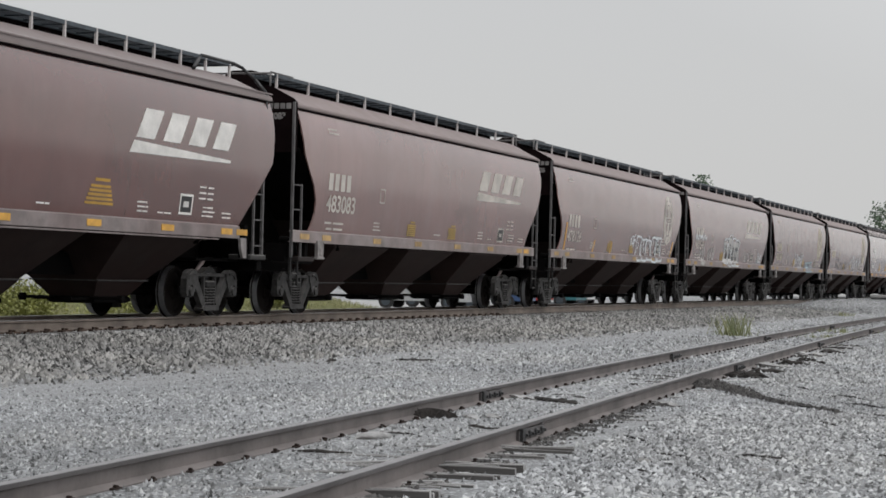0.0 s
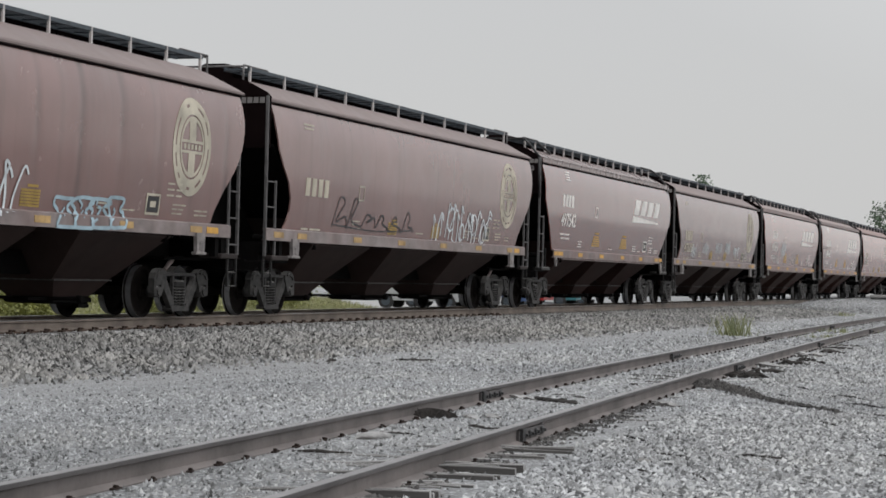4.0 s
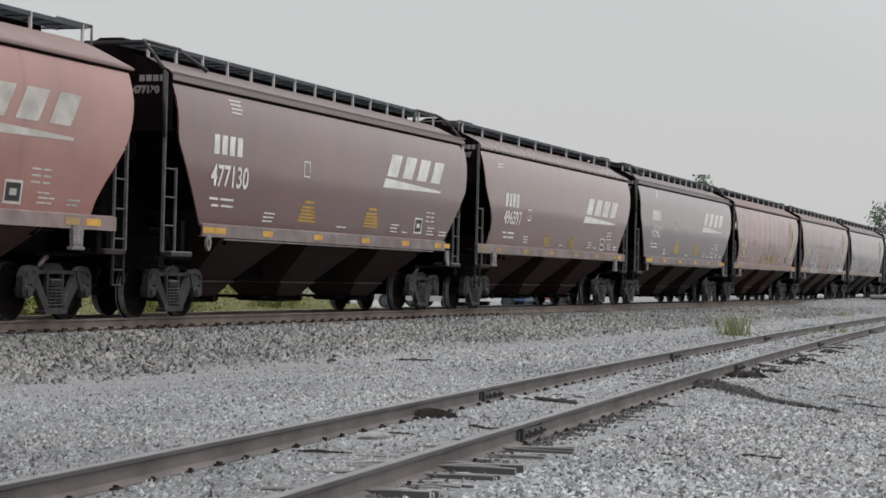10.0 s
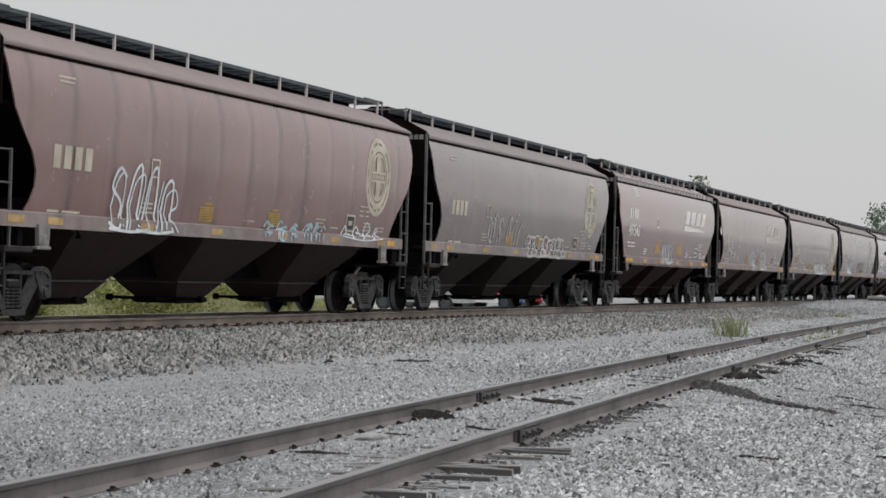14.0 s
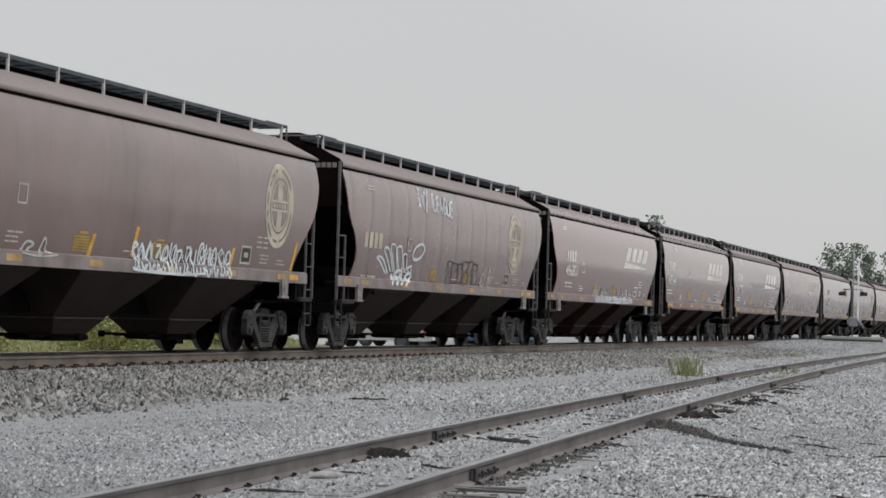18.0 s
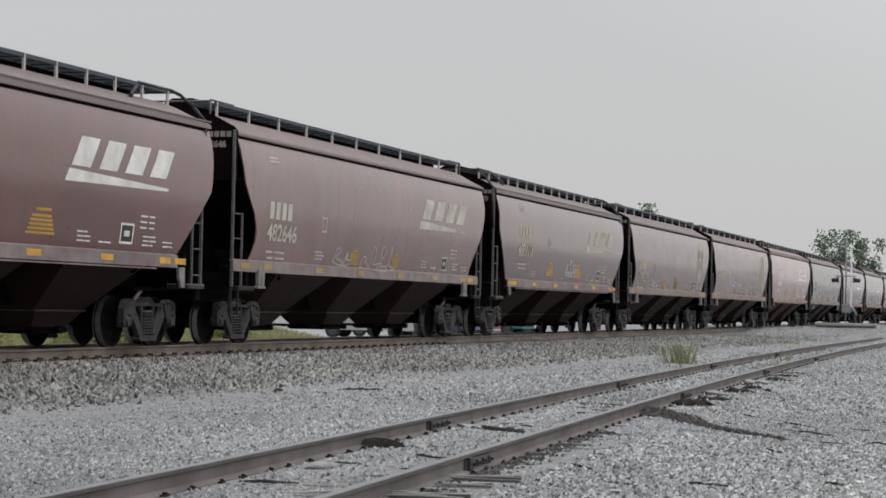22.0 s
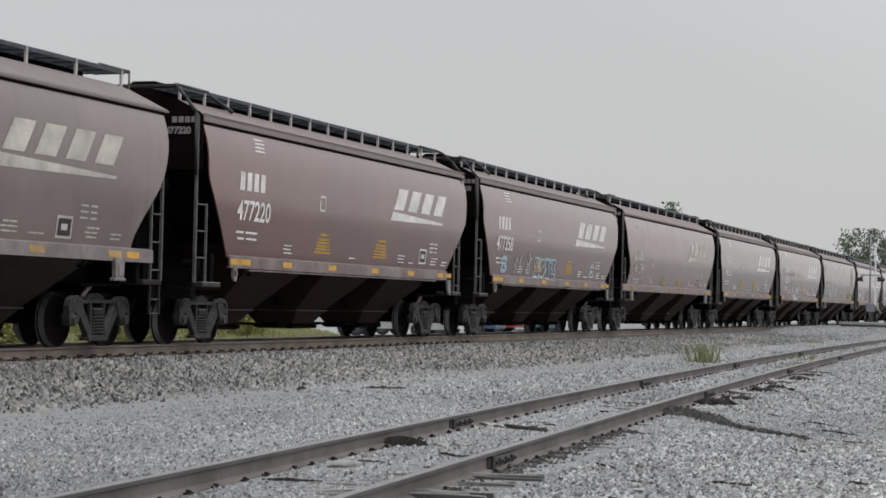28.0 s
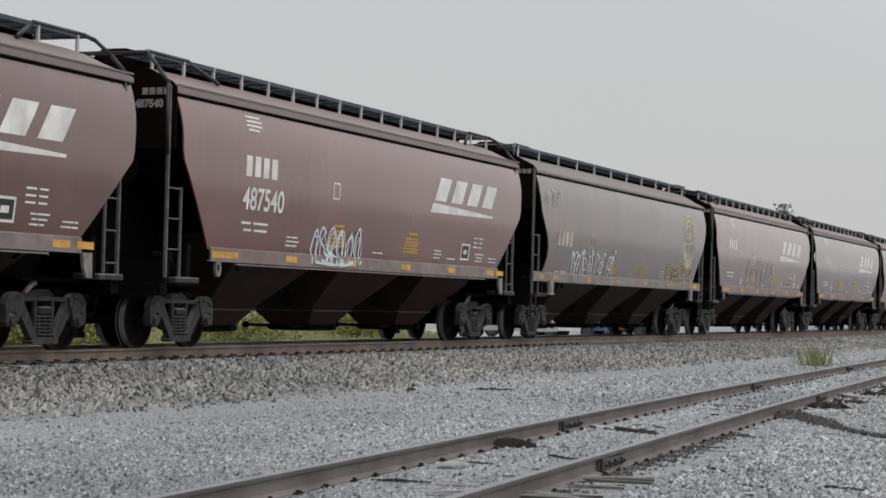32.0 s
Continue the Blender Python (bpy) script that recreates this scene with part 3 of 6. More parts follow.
# bolted joints of the siding
bar_geo = Geo()
bar_geo.prism([(-0.46, -0.125), (0.46, -0.125), (0.46, -0.045), (-0.46, -0.045)], -0.034, -0.010)
bar_mesh = bar_geo.mesh("joint_bar", RAIL_HEAD_OLD)
bolt_mesh = Geo().box(-0.034, 0.028, -0.062, -0.03, -0.116, -0.060, 0.012).box(-0.014, 0.014, -0.080, -0.06, -0.1, -0.074, 0.004).mesh("bolt", BLACK)
# black block stands in for the shadow at the joint's open end
gap_mesh = Geo().box(-0.085, 0.03, -0.060, 0.041, -0.155, -0.030).mesh("joint_gap", BLACK)
for off, jx in ((0.0, 19.64), (0.0, 31.88), (0.0, 58.4), (1.505, 14.95), (1.505, 28.45), (1.505, 41.0), (0.0, 44.2), (1.505, 54.0)):
    p = siding_point(jx + 0.35, off, RZ)
    s = math.degrees(math.atan(0.0685 - 0.000758 * (jx - 9.2)))
    b = new("joint_bar", bar_mesh)
    b.parent = siding
    b.matrix_basis = pose(p[0], p[1], p[2], 0, 0, s)
    for k in range(4):
        bolt = new("bolt", bolt_mesh)
        bolt.parent = b
        bolt.matrix_basis = pose(-0.33 + 0.22 * k, 0, 0)
    q = siding_point(jx, off, RZ)
    b = new("joint_gap", gap_mesh)
    b.parent = siding
    b.matrix_basis = pose(q[0], q[1], q[2], 0, 0, s)


def stones(name, mat, label, n, place, size, seed, flat=0.95):
    """n loose stones as one mesh: bent four-sided tops whose feet lie in the ground, turned and sized at random."""
    r = np.random.default_rng(seed)
    base = np.array([(1, 0, -0.6), (-1, 0, -0.6), (0, 1, -0.6), (0, -1, -0.6), (0, 0, 1)], float)
    tri = np.array([(0, 2, 4), (2, 1, 4), (1, 3, 4), (3, 0, 4)])
    pos, keep = place(r, n)
    pos = pos[keep]
    n = len(pos)
    v = base[None] * r.uniform(0.55, 1.25, (n, 5, 1)) + r.uniform(-0.25, 0.25, (n, 5, 3))
    v[:, 4, :2] += r.uniform(-0.7, 0.7, (n, 2))
    v[:, :, 2] *= flat
    a = r.uniform(0, 2 * np.pi, n)
    c, s = np.cos(a)[:, None], np.sin(a)[:, None]
    x, y = v[:, :, 0] * c - v[:, :, 1] * s, v[:, :, 0] * s + v[:, :, 1] * c
    tilt = r.uniform(-0.6, 0.6, (n, 1))
    v[:, :, 0], v[:, :, 1] = x, y * np.cos(tilt) - v[:, :, 2] * np.sin(tilt)
    v[:, :, 2] = y * np.sin(tilt) + v[:, :, 2] * np.cos(tilt)
    v *= (size[0] + (size[1] - size[0]) * r.uniform(0, 1, n) ** 2.2)[:, None, None]
    v += pos[:, None, :]
    f = (tri[None] + 5 * np.arange(n)[:, None, None]).reshape(-1, 3)
    ob = new(name, fast_mesh(name, v.reshape(-1, 3), f, mat))
    return tagged(ob, label, "gravel", kind="stuff")


def clear_of_rails(x, y):
    yf = np.where(x > 99.6, 8.73, 5.63 + 0.0685 * (x - 9.2) - 0.000379 * (x - 9.2) ** 2)
    off = yf - y
    free = (np.abs(off) > 0.10) & (np.abs(off - 1.508) > 0.10)
    # bare tie ends on the near side, thinner cover between the rails
    seed = np.abs(np.sin(x * 91.7 + y * 57.3) * 7919.0) % 1.0
    ends = (off > 1.58) & (off < 2.08)
    free &= ~ends | (seed < np.where(x < 14.8, 0.14, np.where(x < 23, 0.55, 0.45)))
    free &= ~((off > 0) & (off < 1.5)) | (seed < 0.76)
    free &= (y < 9.2) | (seed < np.clip(1.0 - (y - 9.0) / 1.6, 0.28, 1))
    cover = 0.72 + 0.3 * np.sin(x * 0.31 + 1.3 * np.sin(y * 0.9)) * np.sin(y * 1.7 + 0.4 * x)
    return free & ((seed * 7.3) % 1.0 < cover)


def bank_z(y):
    return np.interp(y, [11.3, 11.9, 13.5, 15.3, 18.7], [GZ, -0.40, -0.33, -0.235, -0.235])


def place_near(r, n):
    x = 7 + 27 * r.uniform(0, 1, n) ** 1.4
    y = r.uniform(1.2, 13.4, n)
    z = bank_z(y) + r.uniform(-0.012, 0.010, n)
    return np.stack([x, y, z], 1), clear_of_rails(x, y) & (r.uniform(0, 1, n) < np.clip((12.9 - y) / 1.8, 0, 1))


def place_far(r, n):
    x = 26 + 124 * r.uniform(0, 1, n) ** 1.25
    y = r.uniform(1.5, 13.2, n)
    rise = 0.42 * np.clip((x - 96) / 14, 0, 1) * np.clip((y - 6) / 5, 0, 1) + 0.02 * (x > 102)
    z = np.maximum(bank_z(y), GZ + rise) + r.uniform(-0.012, 0.010, n)
    return np.stack([x, y, z], 1), clear_of_rails(x, y) & (r.uniform(0, 1, n) < np.clip((12.7 - y) / 1.8, 0, 1))


def place_ballast(r, n):
    x = 14 + 76 * r.uniform(0, 1, n) ** 1.3
    y = r.uniform(10.9, 18.6, n)
    z = np.interp(y, [11.3, 11.9, 13.5, 15.3, 18.7], [GZ - 0.02, -0.40, -0.33, -0.235, -0.235]) + r.uniform(-0.01, 0.025, n)
    rail = (np.abs(y - (YC - 0.7525)) > 0.1) & (np.abs(y - (YC + 0.7525)) > 0.1)
    return np.stack([x, y, z], 1), rail & (r.uniform(0, 1, n) < np.clip((y - 11.1) / 1.3, 0.05, 1))


stones("gravel", STONE_LIGHT, "pale crushed-limestone gravel chips scattered over the yard", 230000, place_near, (0.008, 0.027), 21)
def place_coarse(r, n):
    x = r.uniform(8.5, 21, n)
    y = r.uniform(1.2, 4.6, n)
    yf = 5.63 + 0.0685 * (x - 9.2) - 0.000379 * (x - 9.2) ** 2
    return np.stack([x, y, np.full(n, GZ) + r.uniform(-0.012, 0.012, n)], 1), yf - y > 2.1


stones("gravel", STONE_COARSE, "coarse white limestone chips along the siding", 22000, place_coarse, (0.010, 0.040), 24, 0.55)
stones("gravel", STONE_LIGHT, "pale crushed-limestone gravel chips scattered over the yard", 140000, place_far, (0.016, 0.05), 22)


def place_approach(r, n):
    x = r.uniform(92, 150, n)
    y = r.uniform(10.5, 15.9, n)
    rise = 0.42 * np.clip((x - 96) / 14, 0, 1) * np.clip((y - 6) / 5, 0, 1)
    return np.stack([x, y, np.maximum(bank_z(y), GZ + rise) + r.uniform(0.0, 0.03, n)], 1), r.uniform(0, 1, n) < np.clip((x - 90) / 20, 0, 1)


stones("gravel", STONE_LIGHT, "pale crushed-limestone gravel on the crossing's approach", 30000, place_approach, (0.02, 0.055), 29)
stones("ballast_stones", STONE_BALLAST, "angular grey ballast stones banked against the main line", 120000, place_ballast, (0.022, 0.060), 23)


def place_tie_dirt(r, n):
    """Black dirt worked in between the ties along the near rail's foot."""
    x = r.uniform(9.5, 20.5, n)
    off = 1.505 + 0.10 + np.abs(r.normal(0, 0.11, n))
    s = 0.0685 - 0.000758 * (x - 9.2)
    y = 5.63 + 0.0685 * (x - 9.2) - 0.000379 * (x - 9.2) ** 2 - off
    return np.stack([x + off * s, y, GZ + r.uniform(0.0, 0.022, n)], 1), np.sin((x - 4) / 0.54 * 2 * np.pi) > -0.4


stones("cinders", CINDER, "black dirt between the tie ends along the siding rail", 2000, place_tie_dirt, (0.014, 0.036), 27, 0.5)


# ---- covered hopper cars ----
EAVE, SILL_TOP = 4.085, 1.66


def side_y(z):
    """Half width of the body at height z: the sides bulge."""
    return 1.622 - (0.060 if z < 3.4 else 0.41) * ((z - 3.4) / 1.2) ** 2


def end_edge(kind, z, right=False):
    """How far the side sheet's end stands back from the coupling line at height z."""
    if kind == "straight":
        if right:
            return float(np.interp(z, [1.66, 2.93, 4.15], [1.78, 0.48, 0.44]))
        return float(np.interp(z, [1.66, 3.10, 4.15], [2.12, 1.00, 0.92]))
    if right:
        return float(np.interp(z, [1.66, 1.9, 2.2, 2.5, 2.8, 3.1, 3.5, 4.15], [1.70, 1.62, 1.38, 1.08, 0.80, 0.64, 0.56, 0.56]))
    return float(np.interp(z, [1.66, 1.85, 2.05, 2.3, 2.6, 2.9, 3.2, 3.6, 4.15], [1.52, 1.68, 1.77, 1.76, 1.60, 1.30, 1.05, 0.90, 0.84]))


def side_sheet(kind, length, ribbed, sgn):
    """One side of the body as a bulged sheet with thickness."""
    g = Geo()
    zs = [1.66, 1.75, 1.85, 1.95, 2.05, 2.2, 2.3, 2.45, 2.6, 2.75, 2.9, 3.05, 3.2, 3.4, 3.6, 3.8, 3.95, EAVE]
    half, cols = length / 2, 220 if ribbed else 36
    skins = []
    for inner in (0.0, 0.03):
        rows = []
        for z in zs:
            e, er = half - end_edge(kind, z), half - end_edge(kind, z, True)
            row = []
            for i in range(cols + 1):
                x = -e + (e + er) * i / cols
                y = side_y(z) - inner
                if ribbed and not inner:
                    u = x / RIB
                    d = abs(u - round(u)) * RIB
                    y -= 0.011 * math.exp(-(d / 0.10) ** 2) * math.sin(math.pi * min(1, max(0, (z - 1.7) / 2.4)))
                row.append((x, sgn * y, z))
            rows.append(row)
        skins.append(rows)
    g.ring(skins[0], False, True)
    g.ring(skins[1], False, True)
    for edge in (lambda s: [r[0] for r in s], lambda s: [r[-1] for r in s], lambda s: s[0], lambda s: s[-1]):
        g.ring([edge(skins[0]), edge(skins[1])], False, False)
    return g


def roof_geo(kind, length):
    """Arched roof with an upright lip over the eaves; it drops a little at both ends."""
    g = Geo()
    half, lf = length / 2 - 0.44, -length / 2 + (0.80 if kind == "curved" else 0.88)
    if kind == "straight":
        prof = [(1.50, 0.015), (1.545, 0.02), (1.545, 0.06), (1.54, 0.135), (1.525, 0.155), (1.495, 0.172), (1.46, 0.190)]
    else:
        prof = [(1.50, 0.015), (1.54, 0.02), (1.545, 0.055), (1.535, 0.085), (1.515, 0.105), (1.485, 0.125), (1.45, 0.148)]
    prof = [(y, EAVE + z) for y, z in prof + [(1.03, 0.405), (0.97, 0.432), (0.6, 0.500), (0.3, 0.525), (0.0, 0.535)]]
    prof = [(-y, z) for y, z in prof] + [(y, z) for y, z in prof[-2::-1]]
    rows = []
    for x, drop in ((lf, 0), (lf + 1.0, 0), (0, 0), (half - 1.0, 0), (half - 0.45, 0.08), (half - 0.10, 0.20), (half, 0.34)):
        rows.append([(x, y, EAVE + (z - EAVE) * (1 - drop) if z > EAVE + 0.06 else z) for y, z in prof])
    g.ring(rows, False, False)
    for r in (rows[0], rows[-1]):
        g.add(r, [tuple(range(len(r)))])
    if kind == "straight":
        g.box(lf + 0.02, half - 0.02, -1.556, -1.53, EAVE + 0.14, EAVE + 0.165)
        g.box(lf + 0.02, half - 0.02, 1.53, 1.556, EAVE + 0.14, EAVE + 0.165)
    return g


def hopper_geo(x0, x1):
    """One bay's hopper: four sloping sheets down to the gate."""
    c, w = (x0 + x1) / 2, (x1 - x0) / 2
    g = Geo()
    g.ring([[(c + a * hx, b * hy, z) for a, b in ((-1, -1), (1, -1), (1, 1), (-1, 1))]
            for hx, hy, z in ((w, 1.46, 1.92), (w * 0.70, 1.45, 1.40), (w * 0.43, 0.62, 0.66), (w * 0.41, 0.62, 0.62), (0.60, 0.43, 0.36))], True, False, True)
    return g


def gate_geo(c):
    g = Geo()
    g.ring([[(c + sx_ * w, sy_ * d, z) for sx_, sy_ in ((-1, -1), (1, -1), (1, 1), (-1, 1))] for w, d, z in ((0.56, 0.40, 0.24), (0.64, 0.46, 0.27), (0.64, 0.46, 0.33), (0.58, 0.42, 0.38))], True, False, True)
    g.tube((c - 0.62, -0.95, 0.33), (c - 0.62, 0.95, 0.33), 0.03, 6)
    for y in (-0.95, 0.95):
        g.tube((c - 0.62, y - 0.05, 0.33), (c - 0.62, y + 0.05, 0.33), 0.065, 8)
    g.box(c - 1.25, c - 0.5, -0.36, -0.30, 0.30, 0.35).box(c - 1.25, c - 0.5, 0.30, 0.36, 0.30, 0.35)
    return g


def end_panel_geo(half, sgn, kind):
    """Upper end bulkhead and the slope sheet under it, with stiffeners."""
    g = Geo()
    xo = half - ((0.78 if kind == "curved" else 0.86) if sgn < 0 else 0.50)
    z0 = 3.22
    arch = [(-1.53, EAVE + 0.11), (-1.45, EAVE + 0.20), (-1.0, EAVE + 0.430), (-0.6, EAVE + 0.51), (0, EAVE + 0.545), (0.6, EAVE + 0.51), (1.0, EAVE + 0.430), (1.45, EAVE + 0.20), (1.53, EAVE + 0.11), (1.53, z0), (-1.53, z0)] if sgn < 0 else \
        [(-1.50, EAVE), (-1.2, EAVE + 0.25), (-0.6, EAVE + 0.39), (0, EAVE + 0.43), (0.6, EAVE + 0.39), (1.2, EAVE + 0.25), (1.50, EAVE), (1.50, z0), (-1.50, z0)]
    g.prism(arch, sgn * xo, sgn * (xo - 0.04), "yz")
    return g


def slope_geo(half, sgn):
    a, b = half - (0.97 if sgn < 0 else 0.54), half - 3.35
    g = Geo()
    top = [(sgn * a, y, 3.26) for y in (-1.52, 1.52)]
    low = [(sgn * b, y, 1.32) for y in (-1.46, 1.46)]
    up = [(x, y, z + 0.05) for x, y, z in top + low]
    g.add(top + low + up, [(0, 1, 3, 2), (4, 6, 7, 5), (0, 4, 5, 1), (2, 3, 7, 6), (0, 2, 6, 4), (1, 5, 7, 3)])
    return g


def deck_geo(half, sgn):
    """Shear plate over the truck with a deep web up to the slope sheet, added to block the sky behind, one welded
    piece.
    """
    a, b = half - 0.62, half - 3.5
    g = Geo()
    x = lambda v: sgn * v
    g.prism([(x(a), 1.03), (x(b), 1.03), (x(b), 1.34), (x(a - 0.45), 2.95), (x(a - 0.12), 2.95), (x(a - 0.12), 1.07), (x(a), 1.07)], -0.30, 0.30)
    c = half - 2.7
    g.box(min(x(a), x(c)), max(x(a), x(c)), -1.12, 1.12, 1.025, 1.075)
    g.box(min(x(a - 0.1), x(a - 0.3)), max(x(a - 0.1), x(a - 0.3)), -1.36, 1.36, 1.04, 1.42)
    return g


def ladder_geo(half, sgn, ys, kind):
    """End ladder: one long stile to the roof, a short one, and rungs between."""
    g = Geo()
    y = ys * 1.53
    back = 0.16 if kind == "straight" and sgn > 0 else 0.0
    xa, xb = sgn * (half - (0.58 if sgn > 0 else 0.62) - back), sgn * (half - (0.98 if sgn > 0 else 1.08) - back)
    low = 1.33 if sgn > 0 else 1.60
    rungs = [low + 0.487 * k for k in range(4 if sgn > 0 else 3)]
    g.box(min(xa, xa - sgn * 0.045), max(xa, xa - sgn * 0.045), y - 0.03, y + 0.03, 1.14, EAVE + 0.12 if sgn < 0 else 3.2, 0.008)
    g.box(min(xb, xb - sgn * 0.035), max(xb, xb - sgn * 0.035), y - 0.025, y + 0.025, 1.14, rungs[-1] + 0.03, 0.008)
    for z in rungs:
        g.tube((xa, y, z), (xb, y, z), 0.016, 5)
    return g


def platform_geo(half, sgn, ys):
    """End sill, walk plate and corner steps."""
    g = Geo()
    xa, xb = sgn * (half - (0.60 if sgn > 0 else 0.95)), sgn * (half - (1.30 if sgn > 0 else 1.75))
    lo, hi = min(xa, xb), max(xa, xb)
    g.box(lo, hi, min(ys * 1.1, ys * 1.56), max(ys * 1.1, ys * 1.56), 1.07, 1.165, 0.015)
    return g


def end_sill_geo(half, sgn):
    """End sill across the car with the bars of the walk plate."""
    g = Geo()
    xa, xb = sgn * (half - 0.52), sgn * (half - 1.42)
    lo, hi = min(xa, xb), max(xa, xb)
    xs_ = sgn * (half - 0.62)
    g.box(min(xs_, xs_ - sgn * 0.22), max(xs_, xs_ - sgn * 0.22), -1.48, 1.48, 0.86, 1.055, 0.015)
    for k in range(6):
        yy = -0.95 + 0.38 * k
        g.box(lo + 0.1, hi - 0.1, yy - 0.05, yy + 0.05, 1.08, 1.105)
    return g


def step_geo(half, sgn, ys):
    y = ys * 1.52
    xa, xb = sgn * (half - 0.62), sgn * (half - 0.98)
    g = Geo()
    for x in (xa, xb):
        g.box(x - 0.018, x + 0.018, y - 0.02, y + 0.02, 0.56, 1.12)
    for z in (0.57, 0.82):
        g.tube((xa, y, z), (xb, y, z), 0.016, 5)
    return g


def coupler_geo(half, sgn):
    g = Geo()
    x0, x1 = sgn * (half - 2.4), sgn * (half - 0.34)
    g.box(min(x0, x1), max(x0, x1), -0.17, 0.17, 0.66, 1.02, 0.02)
    x2 = sgn * (half - 0.02)
    g.box(min(x1, x2), max(x1, x2), -0.09, 0.09, 0.75, 0.93, 0.02)
    x3 = sgn * (half - 0.22)
    g.box(min(x3, sgn * (half + 0.03)), max(x3, sgn * (half + 0.03)), -0.15, 0.15, 0.69, 1.0, 0.04)
    # air hose and cut lever
    g.pipe([(sgn * (half - 0.5), -0.42, 0.82), (sgn * (half - 0.35), -0.42, 0.55), (sgn * (half - 0.12), -0.34, 0.42), (sgn * (half - 0.0), -0.30, 0.46)], 0.025, 6)
    g.pipe([(sgn * (half - 0.55), -1.45, 0.92), (sgn * (half - 0.5), -1.35, 0.86), (sgn * (half - 0.45), -0.4, 0.88)], 0.014, 5)
    return g


def bracket_geo(half, sgn, ys, kind):
    """Jacking pad under the side sill, or a towing ring on the newer cars."""
    g = Geo()
    y = ys * 1.56
    x = sgn * (half - 1.98)
    if kind == "straight" and sgn > 0:
        x = half - 1.70
        g.prism([(x - 0.13, 1.46), (x + 0.13, 1.46), (x + 0.15, 1.09), (x + 0.0, 1.09), (x - 0.09, 1.25)], y - 0.03, y + 0.02)
        g.box(x - 0.06, x + 0.12, min(y, y + ys * 0.025), max(y, y + ys * 0.025), 1.36, 1.42, 0.005)
    elif kind == "straight":
        x = -half + 2.36
        g.lathe([(0.055, -0.02), (0.11, -0.025), (0.11, 0.025), (0.055, 0.02), (0.055, -0.02)], 12)
        g.v = [(x + a * 0.9, y + b, 1.34 + c * 1.35) for a, b, c in g.v]
        g.box(x - 0.09, x + 0.09, y - 0.02, y + 0.02, 1.42, 1.52)
    else:
        x -= 0.28 if sgn > 0 else 0.0
        g.prism([(x - 0.17, 1.50), (x + 0.17, 1.50), (x + 0.14, 1.15), (x - 0.14, 1.15)], y - 0.05, y + 0.02)
        g.box(x - 0.06, x + 0.06, y - 0.065, y + 0.03, 1.2, 1.34, 0.01)
        g.box(x - 0.2, x + 0.2, y - 0.06, y + 0.04, 1.12, 1.17, 0.01)
    return g


def runway_geo(half, ys):
    """Grated walkway along the roof: edge angles, crossbars and slats."""
    g = Geo()
    z = 4.77
    e = half - 1.02
    for y in (0.42, 0.93):
        g.box(-e, e, ys * y - 0.018, ys * y + 0.018, z - 0.045, z + 0.025)
    for k in range(5):
        y = ys * (0.50 + 0.085 * k)
        g.box(-e + 0.02, e - 0.02, y - 0.022, y + 0.022, z - 0.012, z + 0.012)
    n = int(2 * e / 0.54)
    for i in range(n + 1):
        x = -e + 2 * e * i / n
        g.box(x - 0.02, x + 0.02, min(ys * 0.42, ys * 0.93), max(ys * 0.42, ys * 0.93), z - 0.035, z - 0.014)
    return g


def hatch_geo(half):
    """The long trough hatch between the walkways."""
    g = Geo()
    e = half - 1.45
    n = 4
    for i in range(n):
        a, b = -e + 2 * e * i / n + 0.03, -e + 2 * e * (i + 1) / n - 0.03
        g.ring([[(x, y, z) for y, z in ((-0.40, 4.52), (-0.38, 4.84), (-0.22, 4.925), (0.22, 4.925), (0.38, 4.84), (0.40, 4.52))] for x in (a, b)], True, False, True)
    return g


def handrail_geo(half, sgn, kind):
    g = Geo()
    z = 4.79
    xe = half - 1.02
    if kind == "straight":
        for y in (-0.93,):
            g.pipe([(sgn * (xe - 1.3), y, z), (sgn * (xe + 0.1), y, z), (sgn * (half - 0.78), y - 0.12, 4.72), (sgn * (half - 0.68), y - 0.35, 4.50), (sgn * (half - 0.64), -1.5, 4.24), (sgn * (half - 0.62), -1.53, 3.1)], 0.034, 6)
            g.pipe([(sgn * (xe - 1.3), y + 0.02, z - 0.02), (sgn * (xe - 2.0), y - 0.2, 4.48)], 0.04, 5)
        g.box(min(sgn * xe, sgn * (half - 0.8)), max(sgn * xe, sgn * (half - 0.8)), -0.95, 0.95, z - 0.04, z, 0.0)
    else:
        for y in (-0.93, 0.93):
            g.pipe([(sgn * (xe - 0.9), y, z + 0.02), (sgn * (half - 0.80), y, z + 0.02), (sgn * (half - 0.80), y, 4.38)], 0.02, 6)
        g.pipe([(sgn * (half - 0.80), -0.93, z), (sgn * (half - 0.80), 0.93, z)], 0.02, 6)
    return g


def sill_geo(half, ys, kind):
    """Side sill: a channel with a top lip under the side sheet."""
    e, er = half - (2.10 if kind == "straight" else 0.62), half - (1.84 if kind == "straight" else 0.98)
    g = Geo()
    y = ys * 1.575
    p = [(y, 1.45), (y, 1.665), (y - ys * 0.06, 1.69), (y - ys * 0.10, 1.66), (y - ys * 0.03, 1.63), (y - ys * 0.03, 1.48), (y - ys * 0.10, 1.45)]
    g.prism(p, -e, er, "yz")
    if kind == "straight":
        g.box(-e + 0.9, er - 0.9, y - 0.012 if ys < 0 else y - 0.03, y + 0.03 if ys < 0 else y + 0.012, 1.405, 1.43)
    return g


